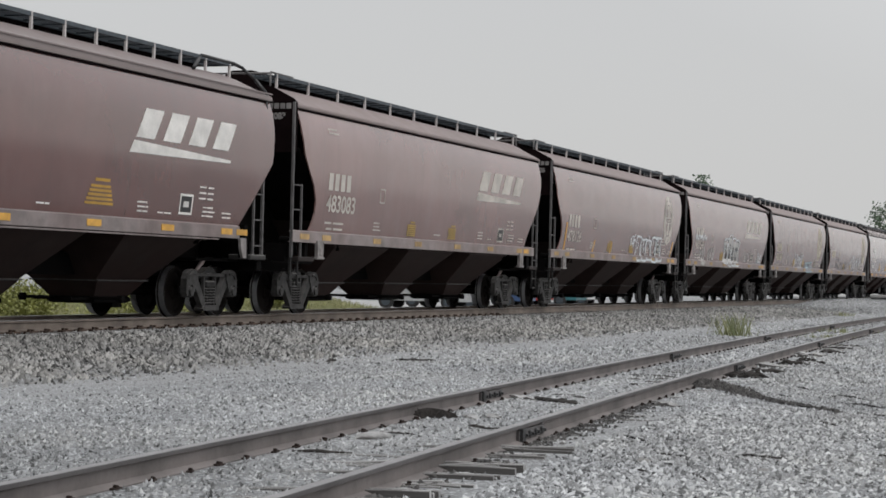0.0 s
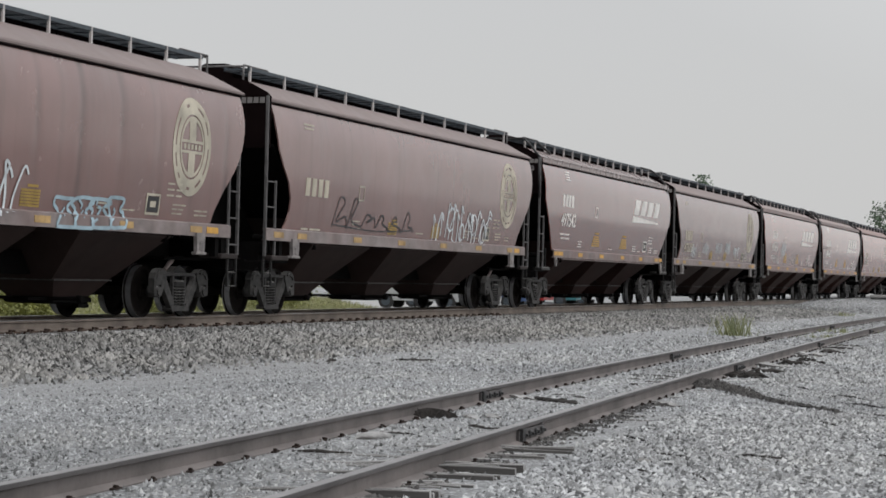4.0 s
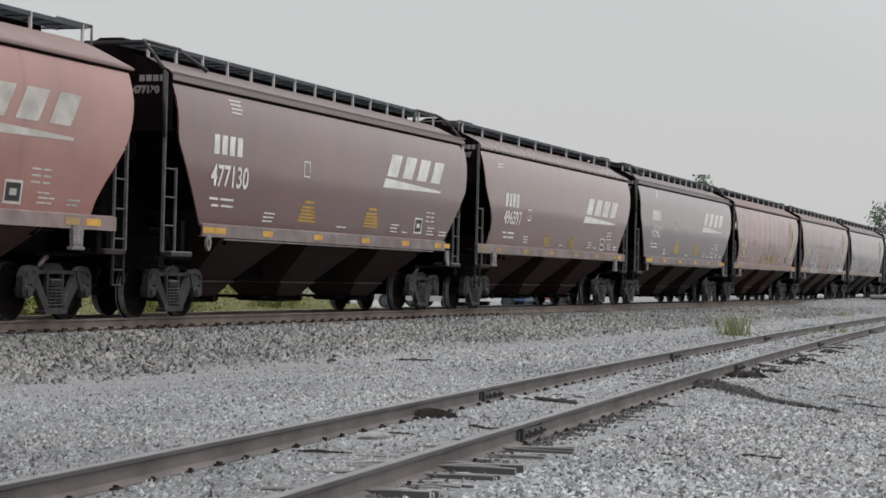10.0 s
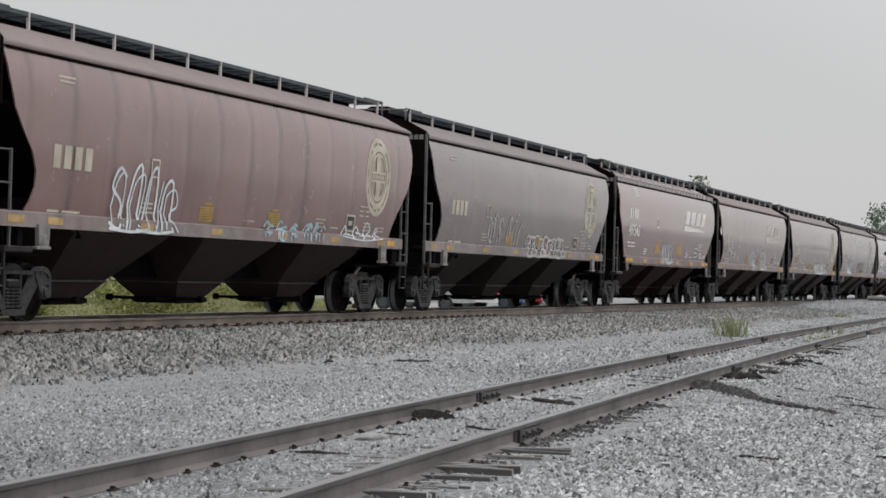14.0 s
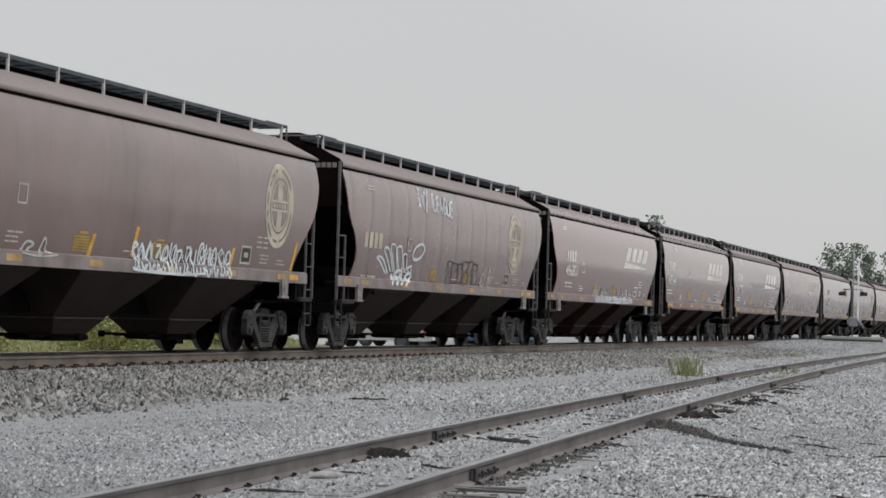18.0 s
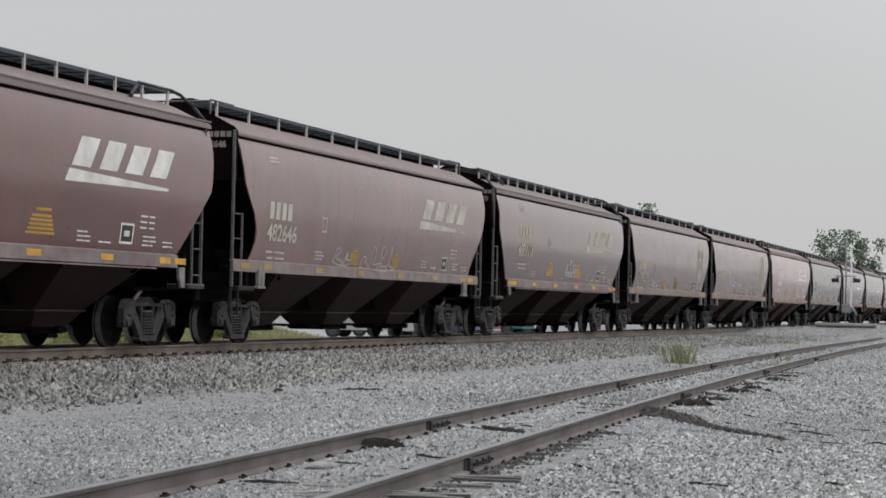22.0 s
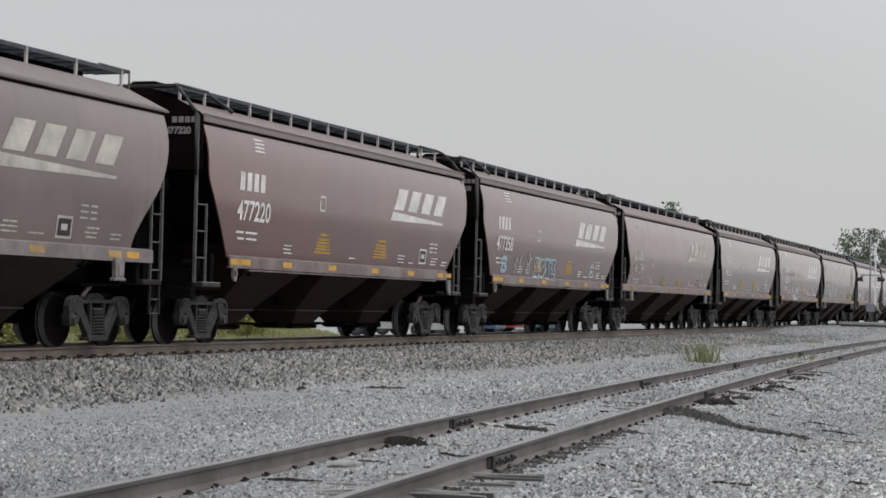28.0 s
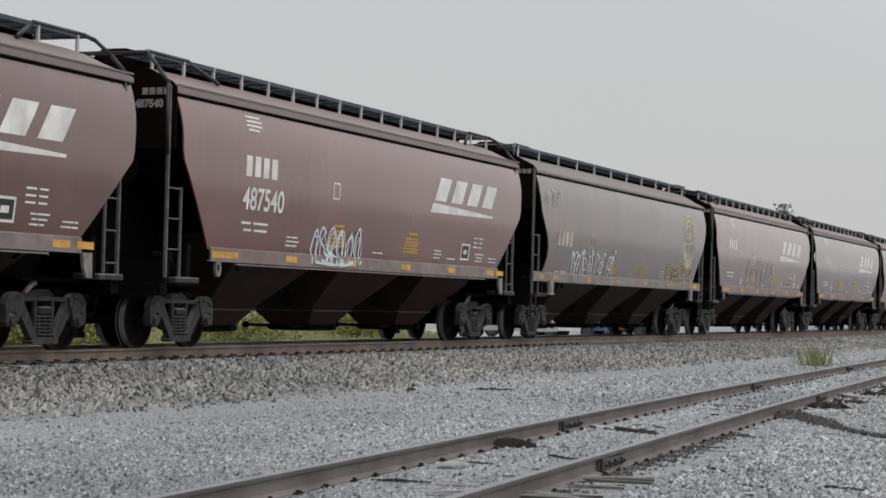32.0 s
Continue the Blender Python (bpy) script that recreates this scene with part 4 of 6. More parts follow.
def sideframe_geo(ys):
    """Cast truck side: straight top chord between rounded hooked ears, a V of struts, columns and spring seat."""
    g = Geo()
    y0, y1 = sorted((ys * 0.94, ys * 1.09))
    g.prism([(-0.76, 0.795), (0.76, 0.795), (0.72, 0.725), (0.30, 0.74), (-0.30, 0.74), (-0.72, 0.725)], y0, y1)
    ear = [(0.60, 0.79), (0.68, 0.845), (0.80, 0.868), (0.92, 0.85), (1.01, 0.79), (1.06, 0.69), (1.065, 0.44), (1.03, 0.375), (0.985, 0.39), (0.975, 0.58),
           (0.80, 0.58), (0.785, 0.47), (0.73, 0.45), (0.67, 0.58), (0.60, 0.69)]
    for s in (-1, 1):
        g.prism([(s * a, b) for a, b in ear], *sorted((ys * 1.005, ys * 1.125)))
        g.prism([(s * 0.74, 0.63), (s * 0.59, 0.745), (s * 0.215, 0.24), (s * 0.30, 0.12)], *sorted((ys * 1.0, ys * 1.10)))
        g.prism([(s * 0.265, 0.74), (s * 0.205, 0.74), (s * 0.205, 0.18), (s * 0.25, 0.18)], *sorted((ys * 1.02, ys * 1.075)))
        # cast rib round each ear
        g.prism([(s * 0.70, 0.80), (s * 0.80, 0.825), (s * 0.90, 0.81), (s * 0.97, 0.76), (s * 1.0, 0.68), (s * 0.95, 0.68), (s * 0.90, 0.75), (s * 0.80, 0.775), (s * 0.70, 0.76)], *sorted((ys * 1.02, ys * 1.15)))
    g.prism([(-0.32, 0.11), (0.32, 0.11), (0.35, 0.15), (0.29, 0.205), (-0.29, 0.205), (-0.35, 0.15)], y0 - 0.02, y1 + 0.02)
    return g


def bolster_geo(ys):
    """Bolster end in the side's window, and the side bearing on top."""
    g = Geo()
    y0, y1 = sorted((ys * 0.94, ys * 1.09))
    g.box(-0.185, 0.185, min(ys * 0.9, ys * 1.10), max(ys * 0.9, ys * 1.10), 0.53, 0.66, 0.025)
    g.prism([(-0.30, 0.80), (0.26, 0.80), (0.20, 0.86), (0.05, 0.91), (-0.12, 0.89)], y0 - 0.05 if ys > 0 else y0 + 0.02, y1 - 0.02 if ys > 0 else y1 + 0.05)
    return g


def spring_geo():
    """A coil spring, its turns as rounded rings."""
    g, n = Geo(), 9
    prof = [(0.0, 0.21)]
    for k in range(6):
        z = 0.22 + 0.052 * k
        prof += [(0.048, z), (0.074, z + 0.008), (0.074, z + 0.03), (0.048, z + 0.04)]
    prof.append((0.0, 0.54))
    g.ring([[(r * math.cos(2 * math.pi * i / n), r * math.sin(2 * math.pi * i / n), z) for i in range(n)] for r, z in prof], True, False)
    return g


def bearing_geo(ys, x):
    g = Geo()
    g.tube((x, ys * 0.92, 0.457), (x, ys * 1.13, 0.457), 0.105, 12)
    g.tube((x, ys * 1.13, 0.457), (x, ys * 1.16, 0.457), 0.08, 8)
    g.box(x - 0.085, x + 0.085, min(ys * 0.95, ys * 1.1), max(ys * 0.95, ys * 1.1), 0.5, 0.60, 0.02)
    return g


WHEEL_PROF = [(0.09, -0.07), (0.13, -0.07), (0.16, -0.03), (0.36, 0.0), (0.395, -0.055), (0.455, -0.055), (0.460, 0.045), (0.470, 0.058), (0.487, 0.068),
              (0.487, 0.085), (0.475, 0.092), (0.395, 0.09), (0.36, 0.03), (0.16, 0.03), (0.13, 0.07), (0.09, 0.07)]


def wheel_mesh(ys):
    """Plain plate wheel; the flange is on the inner side."""
    g = Geo().lathe([(r, -ys * t) for r, t in WHEEL_PROF], 28)
    me = g.mesh("wheel", WHEEL)
    me.materials.append(TREAD)
    idx = np.zeros(len(me.polygons), np.int32)
    idx[5 * 28:6 * 28] = 1
    idx[8 * 28:9 * 28] = 1
    me.polygons.foreach_set("material_index", idx)
    return me


AXLE_MESH = Geo().lathe([(0.0, -0.92), (0.065, -0.92), (0.085, -0.7), (0.085, 0.7), (0.065, 0.92), (0.0, 0.92)], 10, smooth=True).mesh("axle", WHEEL)
WHEEL_NEAR, WHEEL_FAR = wheel_mesh(-1), wheel_mesh(1)
REFLECT = Geo().box(-0.23, 0.23, -0.004, 0.004, -0.055, 0.055).mesh("reflector", YELLOW)
REFLECT_DUSTY = Geo().box(-0.23, 0.23, -0.004, 0.004, -0.055, 0.055).mesh("reflector", DUSTY_YELLOW)
POST = Geo().box(-0.026, 0.026, -0.02, 0.02, 0.0, 0.40).mesh("walkway_post", POST_PAINT)


SPRING = spring_geo().mesh("spring", SPRING_STEEL)


def link(name, mesh, parent, m, label=""):
    ob = new(name, mesh)
    ob.parent = parent
    ob.matrix_basis = m
    return tagged(ob, label)


PAINTED = ("side_sheet", "roof", "hopper", "side_sill")


def hopper_car(kind, length, ribbed):
    """A three-bay covered hopper with its running gear; its middle stands over the origin."""
    half = length / 2
    car = thing("hopper_car", "covered hopper", "hopper car", "freight train")
    for ys in (-1, 1):
        part("side_sheet", side_sheet(kind, length, ribbed, ys), PAINT_RIB if ribbed else PAINT, car)
        part("side_sill", sill_geo(half, ys, kind), SIDE_SILL, car, "dusty grey-brown side sill")
        part("walkway", runway_geo(half, ys), GALV, car, "galvanised roof walkway")
        n = int((length - 2.3) / (1.32 if ribbed else 1.02 if kind == "straight" else 1.52))
        for i in range(n + 1):
            x = -(half - 1.1) + (length - 2.2) * i / n
            link("walkway_post", POST, car, pose(x, ys * 0.93, 4.40))
    # dark strip drawn where the roof lip's shadow falls
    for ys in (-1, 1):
        shade_line = Geo().box(-half + 0.95, half - 0.5, min(ys * 1.47, ys * 1.512), max(ys * 1.47, ys * 1.512), EAVE - 0.024, EAVE + 0.010)
        part("eave_seam", shade_line, END_DARK, car, "black strip for the shadow line under the eaves")
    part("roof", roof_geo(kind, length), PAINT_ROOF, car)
    # hatch takes the same near-black, for the shade around its trough
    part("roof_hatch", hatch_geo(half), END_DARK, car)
    bay = (length - 4.9) / 3
    for i in range(3):
        a = -half + 2.45 + bay * i
        hp = part("hopper", hopper_geo(a + 0.02, a + bay - 0.02), HOPPER_PAINT, car, "sloping hopper bottom in shade-darkened body brown")
        fl, m_ = Geo(), a + bay / 2
        for ys in (-1, 1):
            fl.box(m_ - bay * 0.215, m_ + bay * 0.215, min(ys * 0.60, ys * 0.665), max(ys * 0.60, ys * 0.665), 0.625, 0.65)
        fl.box(m_ - bay * 0.215, m_ - bay * 0.205, -0.60, 0.60, 0.625, 0.65).box(m_ + bay * 0.205, m_ + bay * 0.215, -0.60, 0.60, 0.625, 0.65)
        part("flange", fl, CAST, hp, "dusty bolted flange")
        part("outlet_gate", gate_geo(a + bay / 2), SHADE_BLACK, hp)
    part("centre_sill", Geo().box(-half + 2.2, half - 2.2, -0.26, 0.26, 0.72, 1.10, 0.02), SHADE_BLACK, car)
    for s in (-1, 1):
        part("end_panel", end_panel_geo(half, s, kind), END_DARK, car, "near-black end bulkhead with shade in its colour")
        part("slope_sheet", slope_geo(half, s), SHADE_BLACK, car)
        part("shear_plate", deck_geo(half, s), SHADE_BLACK, car)
        part("end_sill", end_sill_geo(half, s), SHADE_BLACK, car)
        part("coupler", coupler_geo(half, s), SHADE_BLACK, car)
        part("handrail", handrail_geo(half, s, kind), BLACK if kind == "straight" else LADDER, car)
        for ys in (-1, 1):
            part("ladder", ladder_geo(half, s, ys, kind), LADDER, car)
            part("end_platform", platform_geo(half, s, ys), CAST if kind == "straight" else PAINT_DIRTY, car)
            part("bracket", bracket_geo(half, s, ys, kind), BRACKET, car)
            if kind == "curved":
                part("step", step_geo(half, s, ys), SPRING_STEEL, car)
            post = Geo().box(min(s * (half - 1.36), s * (half - 1.5)), max(s * (half - 1.36), s * (half - 1.5)), min(ys * 1.4, ys * 1.52), max(ys * 1.4, ys * 1.52), 1.1, 1.7)
            part("corner_post", post, SHADE_BLACK, car)
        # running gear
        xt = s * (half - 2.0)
        truck = part("truck", Geo().box(xt - 0.2, xt + 0.2, -1.0, 1.0, 0.44, 0.68, 0.03).box(xt - 0.35, xt + 0.35, -0.5, 0.5, 0.66, 0.76, 0.02), SHADE_BLACK, car, "cast-steel truck with coil springs")
        if s > 0:
            part("brake_lever", Geo().tube((xt - 0.40, -0.98, 0.84), (xt - 0.16, -1.0, 1.04), 0.035, 6, 0.05).tube((xt - 0.16, -1.0, 1.04), (xt + 0.02, -0.9, 0.97), 0.03, 6), SILL, truck, "pale worn brake lever")
        for ys in (-1, 1):
            g = sideframe_geo(ys)
            g.v = [(x + xt, y, z) for x, y, z in g.v]
            part("sideframe", g, CAST, truck)
            g = bolster_geo(ys)
            g.v = [(x + xt, y, z) for x, y, z in g.v]
            part("bolster_end", g, SPRING_STEEL, truck)
            for dx in (-0.15, 0.0, 0.15):
                link("spring", SPRING, truck, pose(xt + dx, ys * 1.04, 0))
            for wx in (-0.889, 0.889):
                part("bearing", bearing_geo(ys, xt + wx), CAST, truck)
        for wx in (-0.889, 0.889):
            ax = link("wheelset", AXLE_MESH, car, pose(0, 0, 0))
            ax.matrix_parent_inverse = pose(xt + wx, 0, 0.457)
            link("wheel", WHEEL_NEAR, ax, pose(0, -0.755, 0))
            link("wheel", WHEEL_FAR, ax, pose(0, 0.755, 0))
    # brake gear at one end
    part("brake_valve", Geo().box(-half + 0.74, -half + 0.94, -1.48, -1.22, 1.17, 1.42, 0.03).tube((-half + 0.84, -1.52, 1.47), (-half + 0.84, -1.2, 1.50), 0.07, 8).tube((-half + 0.98, -1.5, 1.2), (-half + 0.98, -1.4, 1.62), 0.035, 6), SHADE_BLACK, car)
    part("air_tank", Geo().tube((-half + 1.9, 0.5, 1.25), (-half + 2.8, 0.5, 1.25), 0.2, 10), SHADE_BLACK, car)
    part("brake_wheel", Geo().tube((-half + 0.86, -0.62, 2.9), (-half + 0.80, -0.62, 2.9), 0.27, 14).tube((-half + 0.95, -0.62, 2.9), (-half + 0.7, -0.62, 2.9), 0.03, 6), END_DARK, car)
    for x in ([2.34, 2.82] if kind == "straight" else [1.2, 2.35]) + [length * f for f in (0.285, 0.43, 0.585, 0.73)] + [length - 2.4, length - 1.75]:
        dusty = kind == "curved" and x < length - 2.0
        link("reflector", REFLECT_DUSTY if dusty else REFLECT, car, pose(x - half, -1.580, 1.565), "dust-covered reflector" if dusty else "yellow reflector")
    return car


def flat(name, quads, car, half, mat, label=""):
    """Painted shapes on the near side: quads of (x from the left coupling, z) corners, laid on the bulged sheet in narrow strips."""
    g = Geo()
    lift = 0.004 if name == "data_panel" else 0.007
    for q in quads:
        k = max(1, math.ceil((max(z for _, z in q) - min(z for _, z in q)) / 0.12)) if len(q) == 4 else 1
        mix = lambda a, b, t: (a[0] + (b[0] - a[0]) * t, a[1] + (b[1] - a[1]) * t)
        for i in range(k):
            p = [mix(q[0], q[3], i / k), mix(q[1], q[2], i / k), mix(q[1], q[2], (i + 1) / k), mix(q[0], q[3], (i + 1) / k)] if len(q) == 4 else q
            v = [(x - half, -(side_y(z) + lift), z) for x, z in p]
            w = [(x, y + 0.003, z) for x, y, z in v]
            n = len(p)
            g.add(v + w, [tuple(range(n)), tuple(range(2 * n - 1, n - 1, -1))] + [(a, n + a, n + (a + 1) % n, (a + 1) % n) for a in range(n)])
    return part(name, g, mat, car, label)


def rect(x0, x1, z0, z1, slant=0.0):
    k = slant * (z1 - z0)
    return [(x0, z0), (x1, z0), (x1 + k, z1), (x0 + k, z1)]


def block_marks(x0, x1, z0, z1, slant, car, half, mat, name, label):
    """Four plain slanted blocks in place of the owner's letters, solid and set apart."""
    w, k = (x1 - x0) / 4, slant * (z1 - z0)
    for i in range(4):
        a, b = x0 + w * i + 0.04 * w, x0 + w * (i + 1) - 0.28 * w
        flat(name, [[(a, z0), (b, z0), (b + k, z1), (a + k, z1)]], car, half, mat, label)


def digits(text, x0, x1, z0, z1, car, half, mat, name="car_number", y=None):
    """The running number in the built-in font, fitted to the space."""
    cu = bpy.data.curves.new("number", "FONT")
    cu.body = text
    cu.offset = 0.018
    cu.space_character = 1.0 if text.isdigit() else 1.22
    ob = bpy.data.objects.new("number", cu)
    me = bpy.data.meshes.new_from_object(ob)
    bpy.data.objects.remove(ob)
    co = np.empty(len(me.vertices) * 3)
    me.vertices.foreach_get("co", co)
    co = co.reshape(-1, 3)
    lo, hi = co.min(0), co.max(0)
    u = (co[:, 0] - lo[0]) / (hi[0] - lo[0])
    w = (co[:, 1] - lo[1]) / (hi[1] - lo[1])
    z = z0 + w * (z1 - z0)
    out = np.stack([x0 + u * (x1 - x0) - half, np.array([-(side_y(k) + (y or 0.009)) for k in z]), z], 1)
    me.vertices.foreach_set("co", out.ravel())
    me.update()
    me.materials.clear()
    me.materials.append(mat)
    ob = new(name, me)
    ob.parent = car
    return ob


SILL_FACE = 1.586


def ribbon(g, pts, w, half):
    """A brush stroke of width w along (x, z) points on the side."""
    n = len(pts)
    lft, rgt = [], []
    lift = 0.0007 * (g.strokes % 17)
    g.strokes += 1
    for i, (x, z) in enumerate(pts):
        a, b = pts[max(0, i - 1)], pts[min(n - 1, i + 1)]
        dx, dz = b[0] - a[0], b[1] - a[1]
        k = w / 2 / max(1e-6, math.hypot(dx, dz))
        for lst, s in ((lft, 1), (rgt, -1)):
            px, pz = x - s * dz * k, z + s * dx * k
            lst.append((px - half, -(SILL_FACE if pz < 1.668 else side_y(pz) + 0.009) - lift, pz))
    g.ring([lft, rgt], False, True)
    g.ring([[(x, y + 0.0004, z) for x, y, z in lft], [(x, y + 0.0004, z) for x, y, z in rgt]], False, True)


def scrawl(car, half, x0, x1, z0, z1, mat, seed, w=0.045, letters=None, label="", bold=False):
    """Sprayed strokes that fill a space: outlined blocks, fans of slashes or a looping tag, none of them readable."""
    r = random.Random(seed)
    g = Geo()
    hgt = z1 - z0
    n = letters or max(1, round((x1 - x0) / (0.62 * hgt)))
    cell = (x1 - x0) / n
    clip = lambda pts: [(x, min(4.1, max(1.47, z))) for x, z in pts]

    def bend(pts, steps=5):
        """A smooth stroke through a few points."""
        out = []
        for a, b, c, d in zip([pts[0]] + pts, pts, pts[1:], pts[2:] + [pts[-1]]):
            for k in range(steps):
                t = k / steps
                out.append(tuple(0.5 * (2 * q + (s_ - p) * t + (2 * p - 5 * q + 4 * s_ - u) * t * t + (3 * q - p - 3 * s_ + u) * t ** 3)
                                 for p, q, s_, u in zip(a, b, c, d)))
        return out + [pts[-1]]

    style = bold if isinstance(bold, str) else "block" if bold else ("tag" if w < 0.042 else "fan")
    if style == "block":
        for i in range(n):
            cx = x0 + cell * (i + 0.5)
            j = lambda k: r.uniform(-k, k)
            hw = cell * r.uniform(0.46, 0.56)
            top, low = z1 - hgt * r.uniform(0, 0.16), z0 + hgt * r.uniform(0, 0.12)
            lean = cell * r.uniform(-0.05, 0.22)
            kink = cell * r.uniform(0.1, 0.3)
            body = [(cx - hw + lean, top), (cx + lean + hw * j(0.4), top + hgt * r.uniform(-0.04, 0.08)), (cx + hw + lean, top - hgt * r.uniform(0, 0.1)),
                    (cx + hw - kink, low + hgt * r.uniform(0.5, 0.62)), (cx + hw * 0.9 + j(0.08), low + hgt * r.uniform(0.35, 0.45)), (cx + hw, low + hgt * 0.05),
                    (cx + hw * j(0.4), low), (cx - hw, low + hgt * r.uniform(0, 0.08)), (cx - hw + kink * 0.8, low + hgt * r.uniform(0.35, 0.5)), (cx - hw * 1.05, low + hgt * r.uniform(0.55, 0.7)), (cx - hw + lean, top)]
            ribbon(g, clip(bend(body, 4)), w, half)
            zc = low + hgt * r.uniform(0.25, 0.45)
            for q in range(r.choice((1, 2, 2))):
                sx, zq = cx + hw * r.uniform(-0.45, 0.35), zc + hgt * 0.28 * q
                ribbon(g, clip(bend([(sx, zq), (sx + hw * r.uniform(0.05, 0.35), zq + hgt * r.uniform(0.08, 0.22)), (sx + hw * j(0.5), zq + hgt * 0.24)], 2)), w * r.uniform(0.6, 1.0), half)
            if r.random() < 0.5:
                ribbon(g, clip([(cx + hw, low + hgt * 0.2), (cx + hw * 1.4, low + hgt * r.uniform(0.1, 0.4))]), w * 0.7, half)
    elif style == "plume":
        # long petals that fan out of one foot, and a loop beside them
        foot, m = (x0 + x1) / 2 - 0.05 * (x1 - x0), 6
        for k in range(m):
            f = k / (m - 1)
            tip = (x0 + (x1 - x0) * (0.02 + 0.68 * f), z1 - hgt * (0.08 + 0.5 * (f - 0.45) ** 2 * 3))
            root = (foot + (f - 0.5) * 0.5 * (x1 - x0), z0 + hgt * r.uniform(0.2, 0.32))
            wd = 0.045 * (x1 - x0) * r.uniform(0.8, 1.3)
            mid = ((tip[0] + root[0]) / 2, (tip[1] + root[1]) / 2 + hgt * 0.06)
            ribbon(g, clip(bend([root, (mid[0] - wd, mid[1]), (tip[0] - wd * 0.8, tip[1] - hgt * 0.03), (tip[0] + wd, tip[1]), (mid[0] + wd, mid[1]), (root[0] + wd, root[1])], 3)), w * 0.8, half)
        for cx, cz, rx, rz in ((x1 - 0.14 * (x1 - x0), z1 - 0.18 * hgt, 0.13, 0.2), (foot, z0 + 0.25 * hgt, 0.08, 0.1), (foot + 0.22 * (x1 - x0), z0 + 0.2 * hgt, 0.07, 0.1)):
            ribbon(g, clip([(cx + rx * (x1 - x0) * math.cos(a * 0.55) + 0.03 * a * 0.1, cz + rz * hgt * math.sin(a * 0.55 + 0.5)) for a in range(13)]), w, half)
        for k in range(4):
            cx = foot + (k - 1.5) * 0.1 * (x1 - x0)
            ribbon(g, clip([(cx, z0), (cx + 0.1, z0 + hgt * 0.1), (cx + 0.04, z0 + hgt * 0.24)]), w * 1.3, half)
    elif style == "spike":
        # crowded letter-like strokes, none of them a letter, over a scribbled foot
        kinds = (((0, 0), (0.08, 0.85), (0.5, 1.0), (0.62, 0.08)), ((0.1, 0.05), (0.02, 0.8), (0.5, 1.0), (0.72, 0.62), (0.36, 0.42), (0.78, 0.0)),
                 ((0.0, 0.9), (0.62, 0.86), (0.1, 0.1), (0.75, 0.05)), ((0.72, 0.85), (0.3, 1.0), (0.08, 0.7), (0.62, 0.4), (0.5, 0.03), (0.02, 0.1)),
                 ((0.0, 1.0), (0.06, 0.15), (0.48, 0.0), (0.66, 0.95)), ((0.4, 1.0), (0.02, 0.6), (0.3, 0.05), (0.74, 0.4), (0.4, 1.0)))
        m = max(3, round((x1 - x0) / (0.52 * hgt)))
        for k in range(m):
            wd, bx = (x1 - x0) / m, x0 + (x1 - x0) * k / m
            top, lean = hgt * r.uniform(0.72, 1.0), hgt * r.uniform(-0.05, 0.16)
            for copy, shift in ((0, 0.0), (1, 0.16)):
                pts = [(bx + wd * (1.05 * a + shift + r.uniform(-0.05, 0.05)) + lean * b, z0 + 0.03 + top * b * (1 - 0.12 * copy) + r.uniform(-0.02, 0.02)) for a, b in kinds[r.randrange(6)]]
                ribbon(g, clip(bend(pts, 4)), w * (1.0, 0.6)[copy], half)
        for k in range(2):
            xa = x0 + (x1 - x0) * r.uniform(0, 0.4)
            ribbon(g, clip(bend([(xa, z0 + 0.05), (xa + 0.3 * (x1 - x0), z0 + 0.01), (xa + 0.55 * (x1 - x0), z0 + 0.06)], 3)), w * 0.8, half)
    elif style == "fan":
        for i in range(n):
            cx = x0 + cell * (i + 0.5)
            for k in range(r.choice((2, 3, 3))):
                bx = cx + cell * (0.3 * k - 0.35)
                sw = cell * r.uniform(0.1, 0.5) * r.choice((-0.4, 1, 1))
                zt = z1 - hgt * r.uniform(0, 0.35)
                ribbon(g, clip(bend([(bx, z0 + hgt * r.uniform(0, 0.2)), (bx + sw * 0.2, z0 + hgt * 0.45), (bx + sw, zt), (bx + sw + cell * 0.2, zt - hgt * r.uniform(0.02, 0.2))], 4)), w * r.uniform(0.7, 1.2), half)
            if r.random() < 0.55:
                zc, rr_ = z0 + hgt * r.uniform(0.3, 0.65), r.uniform(0.2, 0.3)
                ribbon(g, clip([(cx + rr_ * cell * math.cos(a * 0.5), zc + rr_ * hgt * math.sin(a * 0.5)) for a in range(12)]), w * 0.8, half)
    else:
        pts = []
        for i in range(n):
            xa = x0 + cell * i
            tall = r.choice((0.55, 0.75, 1.0))
            pts += [(xa, z0 + hgt * r.uniform(0.0, 0.15)), (xa + cell * 0.35, z0 + hgt * tall), (xa + cell * r.uniform(0.45, 0.8), z0 + hgt * (tall - r.uniform(0.05, 0.3))),
                    (xa + cell * r.uniform(0.2, 0.5), z0 + hgt * r.uniform(0.2, 0.4)), (xa + cell * 0.85, z0 + hgt * r.uniform(0.1, 0.5))]
        ribbon(g, clip(bend(pts)), w, half)
        ribbon(g, clip(bend([(x0, z0 + hgt * 0.1), ((x0 + x1) / 2, z0 - hgt * 0.02), (x1, z0 + hgt * 0.12)])), w * 0.7, half)
    return tagged(part("graffiti", g, mat, car, label or "sprayed illegible graffiti strokes"), kind="stuff")


